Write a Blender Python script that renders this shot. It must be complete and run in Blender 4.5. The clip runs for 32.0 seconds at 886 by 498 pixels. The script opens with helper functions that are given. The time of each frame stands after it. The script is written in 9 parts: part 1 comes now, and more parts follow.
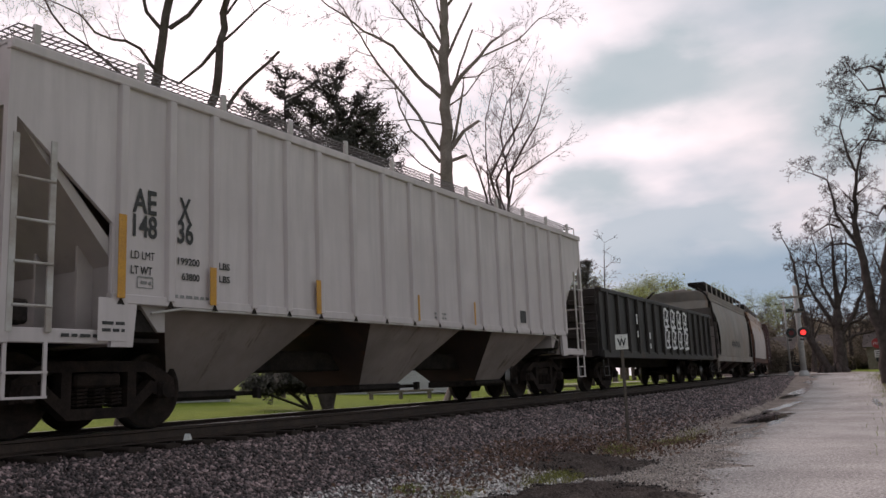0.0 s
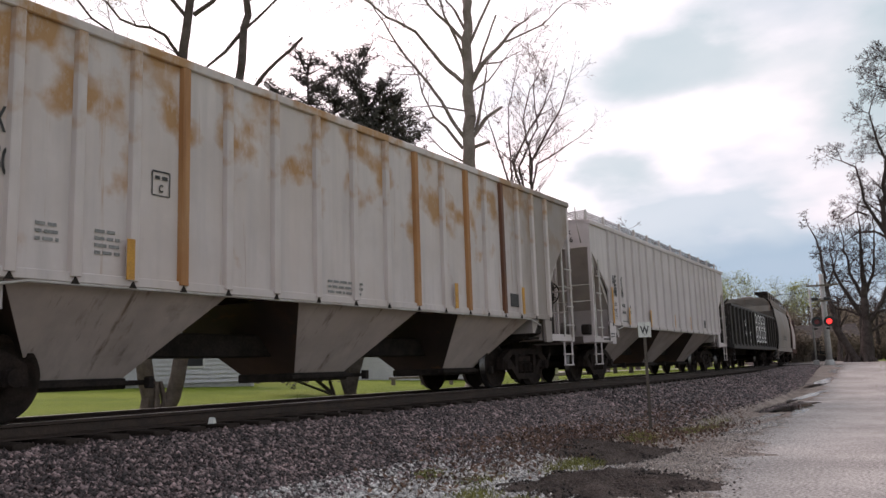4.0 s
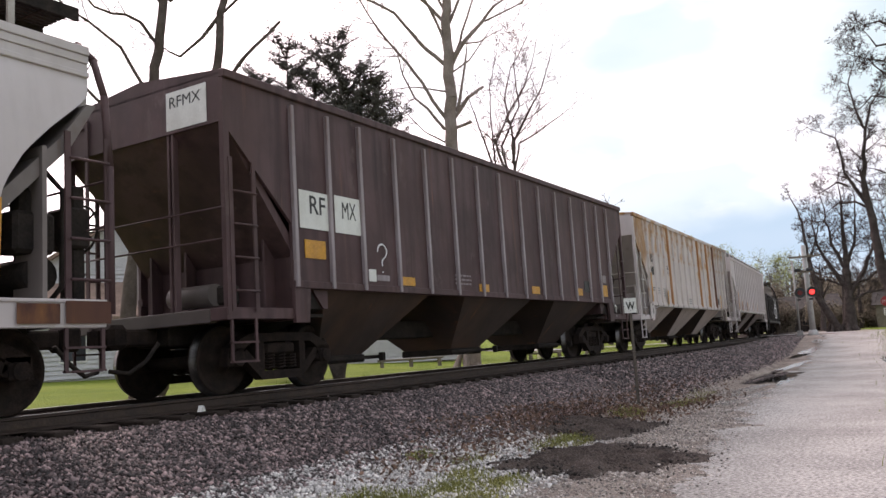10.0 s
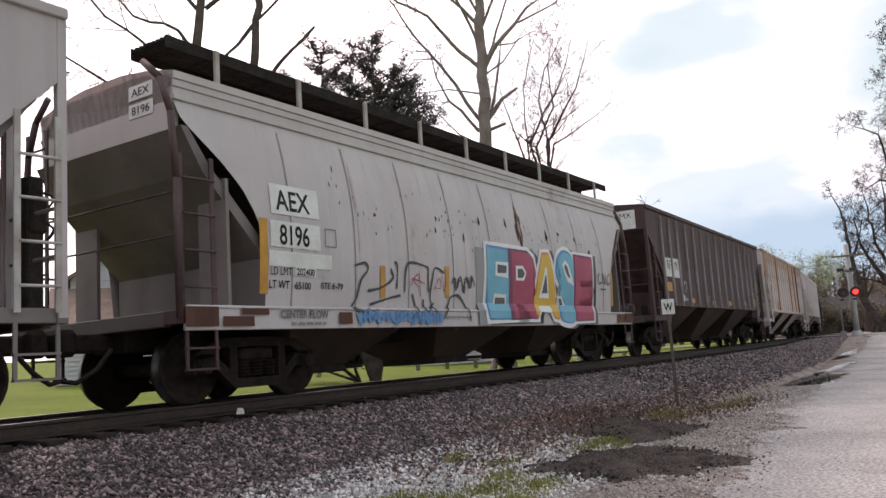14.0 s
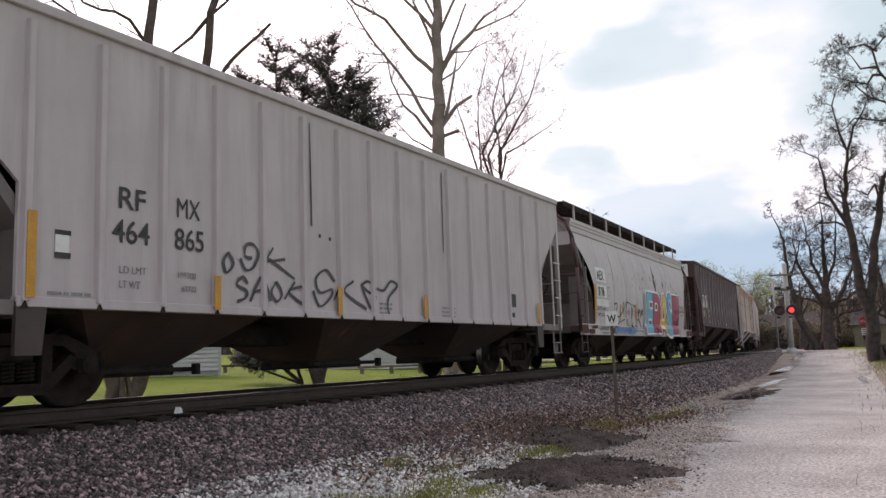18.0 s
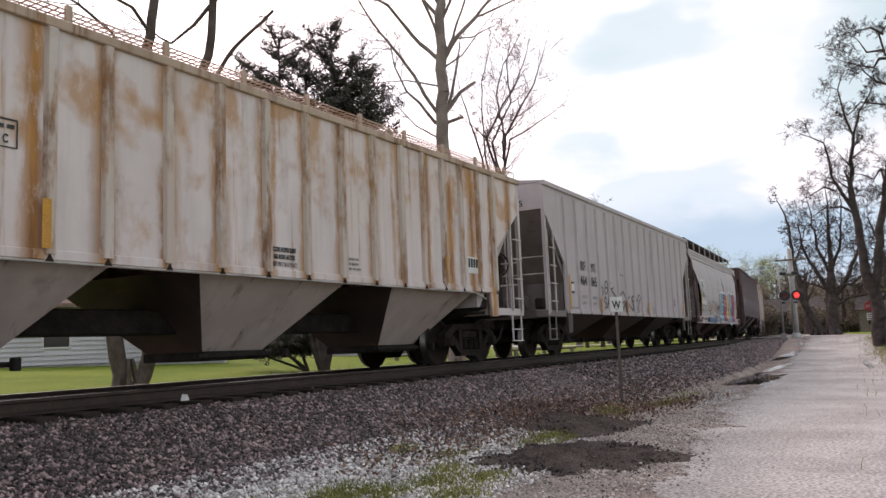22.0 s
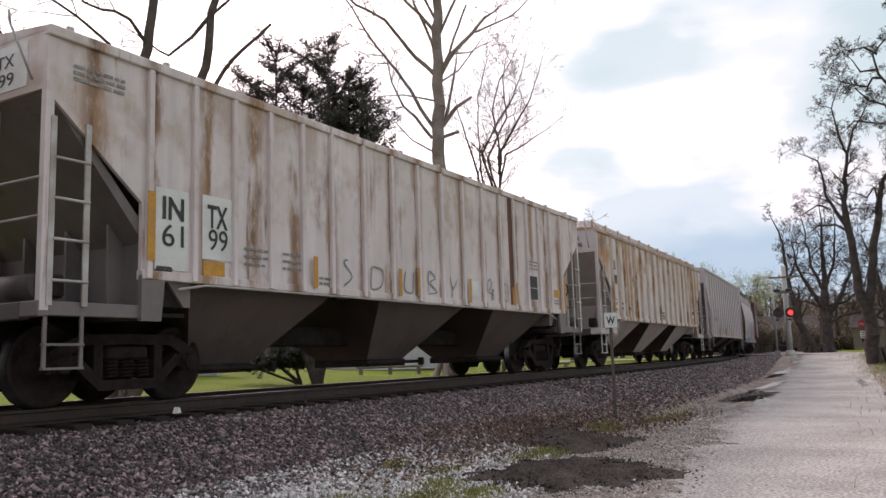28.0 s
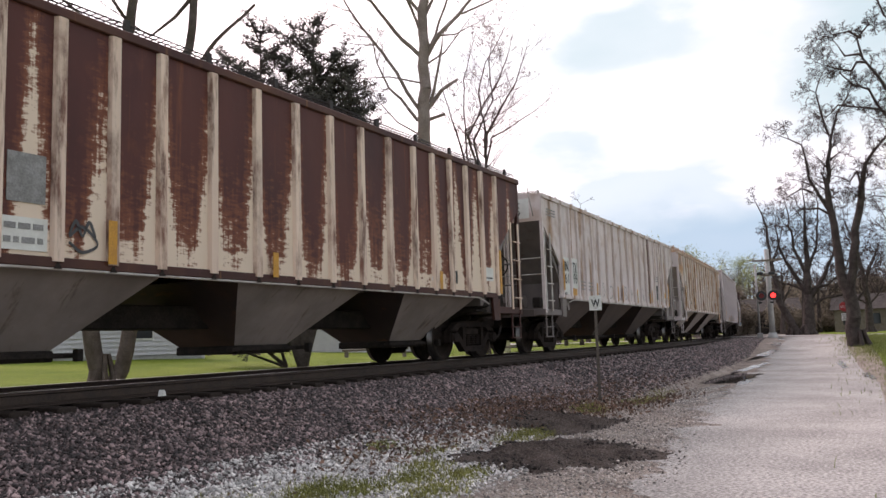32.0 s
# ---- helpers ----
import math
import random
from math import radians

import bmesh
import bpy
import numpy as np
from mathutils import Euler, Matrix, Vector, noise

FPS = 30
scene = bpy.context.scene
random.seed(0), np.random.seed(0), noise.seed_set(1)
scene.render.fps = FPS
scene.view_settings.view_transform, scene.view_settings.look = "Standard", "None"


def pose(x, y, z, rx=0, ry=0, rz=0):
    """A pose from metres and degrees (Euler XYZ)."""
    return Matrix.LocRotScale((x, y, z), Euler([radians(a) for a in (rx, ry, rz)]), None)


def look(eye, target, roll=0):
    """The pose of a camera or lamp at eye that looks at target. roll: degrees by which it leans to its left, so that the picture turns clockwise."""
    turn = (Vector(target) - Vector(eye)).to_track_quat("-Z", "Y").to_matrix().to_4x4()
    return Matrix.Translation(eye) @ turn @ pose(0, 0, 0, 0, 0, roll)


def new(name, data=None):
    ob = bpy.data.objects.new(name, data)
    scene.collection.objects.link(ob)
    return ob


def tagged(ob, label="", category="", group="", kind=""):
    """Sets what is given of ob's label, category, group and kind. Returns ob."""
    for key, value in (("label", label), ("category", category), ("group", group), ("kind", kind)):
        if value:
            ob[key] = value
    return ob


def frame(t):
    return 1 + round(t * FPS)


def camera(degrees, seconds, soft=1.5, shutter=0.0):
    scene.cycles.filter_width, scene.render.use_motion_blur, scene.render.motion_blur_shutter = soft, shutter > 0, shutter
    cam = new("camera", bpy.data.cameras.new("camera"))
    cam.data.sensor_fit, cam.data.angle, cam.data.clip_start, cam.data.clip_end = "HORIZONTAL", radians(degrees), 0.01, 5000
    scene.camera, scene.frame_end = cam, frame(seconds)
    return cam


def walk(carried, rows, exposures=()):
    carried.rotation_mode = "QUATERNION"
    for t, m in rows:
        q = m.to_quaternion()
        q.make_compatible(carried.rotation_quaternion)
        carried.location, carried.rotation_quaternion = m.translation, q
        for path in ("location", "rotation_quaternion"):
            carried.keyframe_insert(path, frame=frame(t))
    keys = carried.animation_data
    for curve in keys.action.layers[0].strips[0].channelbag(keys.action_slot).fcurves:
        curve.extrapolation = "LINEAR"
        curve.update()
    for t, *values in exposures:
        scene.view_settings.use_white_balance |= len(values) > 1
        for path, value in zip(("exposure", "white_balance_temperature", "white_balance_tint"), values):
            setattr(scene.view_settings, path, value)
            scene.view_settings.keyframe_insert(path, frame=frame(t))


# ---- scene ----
cam = camera(56.8, 32.0, 1.5)
EYE = (0.0, 0.0, 1.6)
# seconds, yaw, pitch, roll of the hand-held camera, which stands in one place
TURNS = [
    (0, -58.94, 9.30, 2.36),
    (0.5, -58.66, 8.98, 2.89),
    (1, -58.21, 9.25, 4.48),
    (1.5, -58.58, 9.63, 4.16),
    (2, -59.20, 9.97, 3.50),
    (2.5, -59.48, 9.80, 2.91),
    (3, -58.79, 8.92, 2.45),
    (3.5, -57.56, 8.28, 2.08),
    (5.5, -57.27, 8.95, 1.81),
    (6, -56.21, 9.01, 2.13),
    (6.5, -55.97, 9.22, 2.21),
    (7, -55.64, 9.38, 2.16),
    (7.5, -54.62, 8.99, 2.00),
    (8, -54.39, 8.34, 2.57),
    (8.5, -55.26, 8.22, 2.68),
    (9, -56.41, 8.04, 3.46),
    (9.5, -56.98, 7.68, 3.44),
    (10, -58.26, 7.09, 3.60),
    (10.5, -59.73, 6.85, 3.50),
    (11, -59.55, 7.13, 3.83),
    (11.5, -58.39, 7.37, 4.34),
    (12, -57.09, 7.69, 4.78),
    (12.5, -55.88, 7.97, 4.75),
    (13, -55.79, 8.06, 4.32),
    (13.5, -55.93, 8.01, 3.89),
    (14, -55.76, 7.41, 3.77),
    (14.5, -56.40, 6.68, 2.89),
    (16.5, -57.29, 8.16, 2.60),
    (17, -57.21, 8.00, 2.42),
    (17.5, -58.07, 8.08, 2.33),
    (18, -59.60, 7.57, 2.04),
    (18.5, -59.95, 7.06, 1.38),
    (19, -59.19, 6.83, 1.22),
    (19.5, -58.22, 7.27, 1.16),
    (20, -58.44, 7.38, 0.93),
    (20.5, -58.90, 7.16, 0.65),
    (21, -59.06, 7.11, 0.55),
    (21.5, -59.38, 6.93, 0.50),
    (22, -59.26, 6.66, 2.28),
    (22.5, -58.66, 6.61, 2.75),
    (23, -57.80, 6.51, 2.43),
    (23.5, -57.69, 6.84, 2.30),
    (24, -58.66, 7.15, 1.75),
    (24.5, -57.65, 8.36, 2.34),
    (25, -57.77, 8.12, 2.09),
    (25.5, -58.71, 6.99, 1.87),
    (27.5, -59.58, 7.36, 2.16),
    (28, -59.68, 7.64, 1.81),
    (28.5, -59.82, 8.12, 2.08),
    (29, -60.05, 8.54, 1.99),
    (29.5, -60.20, 8.55, 1.33),
    (30, -60.60, 7.95, 1.32),
    (30.5, -60.96, 7.33, 1.35),
    (31, -61.11, 6.89, 1.51),
    (31.5, -61.07, 6.53, 1.84),
    (32, -60.68, 6.41, 1.86)]
EXPOSURES = [(0.0, -0.45), (1.0, -0.34), (2.0, -0.26), (3.0, -0.14), (6.0, -0.08), (7.0, -0.02), (9.0, 0.34), (12.0, 0.3), (14.0, 0.2), (18.0, 0.1), (24.0, 0.2), (25.0, 0.1), (28.0, 0.1), (29.0, -0.14), (30.0, -0.18), (31.0, -0.04), (32.0, 0.2)]
EXPOSURES = [(t, e + 0.08, 7000, 35) for t, e in EXPOSURES]
walk(cam, [(t, pose(*EYE, 90 + p, r, y)) for t, y, p, r in TURNS], EXPOSURES)

# ---- light: a bright, broken overcast with a veiled sun behind the train ----
SUN_AZ, SUN_EL = 62.0, 42.0     # degrees from +x towards +y, and above the horizon


def make_world():
    w = bpy.data.worlds.new("sky")
    scene.world = w
    w.use_nodes = True
    nt = w.node_tree
    nt.nodes.clear()
    N, L = nt.nodes.new, nt.links.new
    out, bg = N("ShaderNodeOutputWorld"), N("ShaderNodeBackground")
    sky = N("ShaderNodeTexSky")
    sky.sky_type, sky.sun_disc = "NISHITA", False
    sky.sun_elevation, sky.sun_rotation = radians(SUN_EL), radians(90 - SUN_AZ)
    sky.dust_density = 2.0
    dim = N("ShaderNodeVectorMath")
    dim.operation = "SCALE"
    dim.inputs["Scale"].default_value = 0.085
    L(sky.outputs[0], dim.inputs[0])
    tc = N("ShaderNodeTexCoord")
    # clouds on a flat layer: direction divided by its height
    sep = N("ShaderNodeSeparateXYZ")
    L(tc.outputs["Generated"], sep.inputs[0])
    up = N("ShaderNodeMath")
    up.operation, up.inputs[1].default_value = "ADD", 0.18
    L(sep.outputs["Z"], up.inputs[0])
    flat = N("ShaderNodeVectorMath")
    flat.operation = "DIVIDE"
    comb = N("ShaderNodeCombineXYZ")
    for i in range(3):
        L(up.outputs[0], comb.inputs[i])
    L(tc.outputs["Generated"], flat.inputs[0])
    L(comb.outputs[0], flat.inputs[1])
    n1 = N("ShaderNodeTexNoise")
    n1.inputs["Scale"].default_value, n1.inputs["Detail"].default_value, n1.inputs["Roughness"].default_value = 1.7, 5, 0.45
    mp = N("ShaderNodeMapping")
    mp.inputs["Location"].default_value = CLOUD_SHIFT
    L(flat.outputs[0], mp.inputs[0])
    L(mp.outputs[0], n1.inputs["Vector"])
    ramp = N("ShaderNodeValToRGB")
    e = ramp.color_ramp.elements
    e[0].position, e[0].color = 0.42, (0, 0, 0, 1)
    e[1].position, e[1].color = 0.86, (1, 1, 1, 1)
    # brightness of the cloud: strongest about the hidden sun
    dot = N("ShaderNodeVectorMath")
    dot.operation = "DOT_PRODUCT"
    nrm = N("ShaderNodeVectorMath")
    nrm.operation = "NORMALIZE"
    L(tc.outputs["Generated"], nrm.inputs[0])
    L(nrm.outputs[0], dot.inputs[0])
    a, b = radians(SUN_AZ), radians(SUN_EL)
    dot.inputs[1].default_value = (math.cos(a) * math.cos(b), math.sin(a) * math.cos(b), math.sin(b))
    # the cover closes about the sun and breaks up away from it
    cover = N("ShaderNodeMath")
    cover.operation = "MULTIPLY_ADD"
    cover.inputs[1].default_value = 0.5
    L(dot.outputs["Value"], cover.inputs[0])
    less = N("ShaderNodeMath")
    less.operation, less.inputs[1].default_value, less.inputs[2].default_value = "MULTIPLY_ADD", 1.5, -0.46
    L(n1.outputs["Fac"], less.inputs[0])
    L(less.outputs[0], cover.inputs[2])
    L(cover.outputs[0], ramp.inputs[0])
    glow = N("ShaderNodeMapRange")
    glow.inputs["From Min"].default_value, glow.inputs["From Max"].default_value = 0.35, 1.0
    glow.inputs["To Min"].default_value, glow.inputs["To Max"].default_value = 0.9, 2.3
    L(dot.outputs["Value"], glow.inputs["Value"])
    white = N("ShaderNodeVectorMath")
    white.operation = "SCALE"
    white.inputs[0].default_value = (0.98, 0.985, 0.96)
    L(glow.outputs[0], white.inputs["Scale"])
    gap = N("ShaderNodeMix")
    gap.data_type = "RGBA"
    gap.inputs["Factor"].default_value = 0.8
    L(dim.outputs[0], gap.inputs["A"])
    gap.inputs["B"].default_value = (0.67, 0.90, 0.93, 1)
    mix = N("ShaderNodeMix")
    mix.data_type = "RGBA"
    L(ramp.outputs[0], mix.inputs["Factor"])
    L(gap.outputs["Result"], mix.inputs["A"])
    L(white.outputs[0], mix.inputs["B"])
    # grey bellies of the clouds low over the lane's end: each is a soft oval, frayed by noise
    fray = N("ShaderNodeTexNoise")
    fray.inputs["Scale"].default_value, fray.inputs["Detail"].default_value, fray.inputs["Roughness"].default_value = 7.0, 5, 0.5
    stretch = N("ShaderNodeMapping")
    stretch.inputs["Scale"].default_value = (1, 1, 2.2)
    L(nrm.outputs[0], stretch.inputs[0])
    L(stretch.outputs[0], fray.inputs["Vector"])
    off = N("ShaderNodeVectorMath")
    off.operation, off.inputs[1].default_value, off.inputs[2].default_value = "MULTIPLY_ADD", (0.16, 0.16, 0.08), (-0.08, -0.08, -0.04)
    L(fray.outputs["Color"], off.inputs[0])
    bent = N("ShaderNodeVectorMath")
    L(nrm.outputs[0], bent.inputs[0])
    L(off.outputs[0], bent.inputs[1])

    def math_node(op, x, y=None, z=None):
        m = N("ShaderNodeMath")
        m.operation = op
        for sock, v in zip(m.inputs, (x, y, z)):
            if isinstance(v, bpy.types.NodeSocket):
                L(v, sock)
            elif v is not None:
                sock.default_value = v
        return m.outputs[0]

    def along_axis(axis, width):
        d = N("ShaderNodeVectorMath")
        d.operation, d.inputs[1].default_value = "DOT_PRODUCT", axis
        L(bent.outputs[0], d.inputs[0])
        q = math_node("DIVIDE", d.outputs["Value"], width)
        return math_node("MULTIPLY", q, q)

    color = mix.outputs["Result"]
    for az, el, wide, high, tone, share in CLOUDS:
        a, b = radians(az), radians(el)
        right = (math.sin(a), -math.cos(a), 0)
        top = (-math.cos(a) * math.sin(b), -math.sin(a) * math.sin(b), math.cos(b))
        far = math_node("ADD", along_axis(right, math.sin(radians(wide))), along_axis(top, math.sin(radians(high))))
        soft = math_node("POWER", 2.718, math_node("MULTIPLY", far, -1.0))
        soft = math_node("MULTIPLY", soft, math_node("MULTIPLY_ADD", fray.outputs["Fac"], 1.0, 0.5))
        front = N("ShaderNodeVectorMath")
        front.operation, front.inputs[1].default_value = "DOT_PRODUCT", (math.cos(a), math.sin(a), 0)
        L(nrm.outputs[0], front.inputs[0])
        edge = N("ShaderNodeMapRange")
        edge.interpolation_type = "SMOOTHSTEP"
        edge.inputs["From Min"].default_value, edge.inputs["From Max"].default_value, edge.inputs["To Max"].default_value = 0.05, 0.95, share
        L(math_node("MULTIPLY", soft, math_node("GREATER_THAN", front.outputs["Value"], 0.0)), edge.inputs["Value"])
        blend = N("ShaderNodeMix")
        blend.data_type = "RGBA"
        L(edge.outputs[0], blend.inputs["Factor"])
        L(color, blend.inputs["A"])
        blend.inputs["B"].default_value = (*tone, 1)
        color = blend.outputs["Result"]
    L(color, bg.inputs["Color"])
    bg.inputs["Strength"].default_value = 1.0
    L(bg.outputs[0], out.inputs["Surface"])


CLOUD_SHIFT = (0.0, 0.0, 0.0)
GREY, BLUE = (0.45, 0.69, 0.71), (0.37, 0.59, 0.7)
# compass angle, height, half width and half height in degrees, colour and how full it is
CLOUDS = [(14.8, 19.6, 8.5, 3.2, GREY, 0.85), (20.2, 12.8, 4.2, 1.9, GREY, 0.75), (1.0, 17.0, 9.5, 6.5, GREY, 0.9), (-16.0, 14.0, 12.0, 6.0, GREY, 0.8),
          (9.5, 5.5, 13.0, 3.4, BLUE, 0.95), (27.0, 7.0, 6.0, 2.0, BLUE, 0.5), (3.0, 26.5, 14.0, 3.6, GREY, 0.6)]
make_world()
sun_data = bpy.data.lights.new("sun", "SUN")
sun_data.energy, sun_data.angle, sun_data.color = 1.3, radians(12), (1.0, 0.95, 0.86)
sun = new("sun", sun_data)
sun.matrix_world = look((0, 0, 60), (-math.cos(radians(SUN_AZ)) * 60 / math.tan(radians(SUN_EL)), -math.sin(radians(SUN_AZ)) * 60 / math.tan(radians(SUN_EL)), 0))

# ---- materials ----
def _mix(nt, a, b, fac):
    m = nt.nodes.new("ShaderNodeMix")
    m.data_type = "RGBA"
    for sock, v in (("A", a), ("B", b), ("Factor", fac)):
        if isinstance(v, bpy.types.NodeSocket):
            nt.links.new(v, m.inputs[sock])
        elif sock == "Factor":
            m.inputs[sock].default_value = v
        else:
            m.inputs[sock].default_value = (*v[:3], 1)
    return m.outputs["Result"]


def _noise(nt, scale, detail=4, rough=0.55, stretch=(1, 1, 1), coord="Object", shift=(0, 0, 0), lo=0.4, hi=0.6):
    """Noise between lo and hi, as a factor from 0 to 1."""
    tc, mp, n, r = (nt.nodes.new("ShaderNode" + k) for k in ("TexCoord", "Mapping", "TexNoise", "MapRange"))
    mp.inputs["Scale"].default_value, mp.inputs["Location"].default_value = stretch, shift
    n.inputs["Scale"].default_value, n.inputs["Detail"].default_value, n.inputs["Roughness"].default_value = scale, detail, rough
    nt.links.new(tc.outputs[coord], mp.inputs[0])
    nt.links.new(mp.outputs[0], n.inputs["Vector"])
    nt.links.new(n.outputs["Fac"], r.inputs["Value"])
    r.inputs["From Min"].default_value, r.inputs["From Max"].default_value = lo, hi
    return r.outputs[0]


def _bump(nt, bsdf, fac, strength, dist):
    b = nt.nodes.new("ShaderNodeBump")
    b.inputs["Strength"].default_value, b.inputs["Distance"].default_value = strength, dist
    nt.links.new(fac, b.inputs["Height"])
    nt.links.new(b.outputs[0], bsdf.inputs["Normal"])


def _times(nt, a, b):
    m = nt.nodes.new("ShaderNodeMath")
    m.operation = "MULTIPLY"
    for i, v in enumerate((a, b)):
        if isinstance(v, bpy.types.NodeSocket):
            nt.links.new(v, m.inputs[i])
        else:
            m.inputs[i].default_value = v
    return m.outputs[0]


def base(name, color, rough=0.6, metal=0.0):
    m = bpy.data.materials.new(name)
    m.use_nodes = True
    nt = m.node_tree
    b = nt.nodes["Principled BSDF"]
    b.inputs["Base Color"].default_value = (*color, 1)
    b.inputs["Roughness"].default_value, b.inputs["Metallic"].default_value = rough, metal
    if rough >= 0.85:       # broken, matt ground and bark throw back no sheen
        b.inputs["Specular IOR Level"].default_value = 0.12
    return m, nt, b


def worn(name, c1, c2, scale=3.0, fine=40.0, rough=0.7, metal=0.0, bump=0.3, dist=0.01, coord="Object", c3=None, lo=0.35, hi=0.65, depth=0.2):
    """A surface of two colours at a large scale and a grain at a small one."""
    m, nt, b = base(name, c1, rough, metal)
    col = _mix(nt, c1, c2, _noise(nt, scale, coord=coord, lo=lo, hi=hi))
    grain = _noise(nt, fine, 3, coord=coord, lo=0.3, hi=0.7)
    if c3:
        col = _mix(nt, col, c3, _noise(nt, fine, 2, coord=coord, lo=0.5, hi=0.75, shift=(3, 7, 1)))
    dark = _mix(nt, (1 - depth * 1.4,) * 3, (1 + depth * 0.6,) * 3, grain)
    mul = nt.nodes.new("ShaderNodeMix")
    mul.data_type, mul.blend_type = "RGBA", "MULTIPLY"
    mul.inputs["Factor"].default_value = 1.0
    nt.links.new(col, mul.inputs["A"])
    nt.links.new(dark, mul.inputs["B"])
    nt.links.new(mul.outputs["Result"], b.inputs["Base Color"])
    if bump:
        _bump(nt, b, grain, bump, dist)
    return m


def varied(m, lo, hi):
    """Lets each object with the material be lighter or darker by chance."""
    nt = m.node_tree
    b = nt.nodes["Principled BSDF"]
    src = b.inputs["Base Color"].links[0].from_socket
    info, r = nt.nodes.new("ShaderNodeObjectInfo"), nt.nodes.new("ShaderNodeMapRange")
    nt.links.new(info.outputs["Random"], r.inputs["Value"])
    r.inputs["To Min"].default_value, r.inputs["To Max"].default_value = lo, hi
    v = nt.nodes.new("ShaderNodeVectorMath")
    v.operation = "SCALE"
    nt.links.new(src, v.inputs[0])
    nt.links.new(r.outputs[0], v.inputs["Scale"])
    nt.links.new(v.outputs[0], b.inputs["Base Color"])
    return m


def islands(m, lo, hi, skew=1.0):
    """The same for the loose pieces of one mesh; skew: above 1, few are light."""
    nt = m.node_tree
    b = nt.nodes["Principled BSDF"]
    src = b.inputs["Base Color"].links[0].from_socket
    geo, r = nt.nodes.new("ShaderNodeNewGeometry"), nt.nodes.new("ShaderNodeMapRange")
    p = nt.nodes.new("ShaderNodeMath")
    p.operation, p.inputs[1].default_value = "POWER", skew
    nt.links.new(geo.outputs["Random Per Island"], p.inputs[0])
    nt.links.new(p.outputs[0], r.inputs["Value"])
    r.inputs["To Min"].default_value, r.inputs["To Max"].default_value = lo, hi
    v = nt.nodes.new("ShaderNodeVectorMath")
    v.operation = "SCALE"
    nt.links.new(src, v.inputs[0])
    nt.links.new(r.outputs[0], v.inputs["Scale"])
    nt.links.new(v.outputs[0], b.inputs["Base Color"])
    return m


def _math(nt, op, a, b=0.0, clamp=False):
    m = nt.nodes.new("ShaderNodeMath")
    m.operation, m.use_clamp = op, clamp
    for i, v in enumerate((a, b)):
        if isinstance(v, bpy.types.NodeSocket):
            nt.links.new(v, m.inputs[i])
        else:
            m.inputs[i].default_value = v
    return m.outputs[0]


def _range(nt, f, lo, hi):
    r = nt.nodes.new("ShaderNodeMapRange")
    nt.links.new(f, r.inputs["Value"])
    r.inputs["From Min"].default_value, r.inputs["From Max"].default_value = lo, hi
    return r.outputs[0]


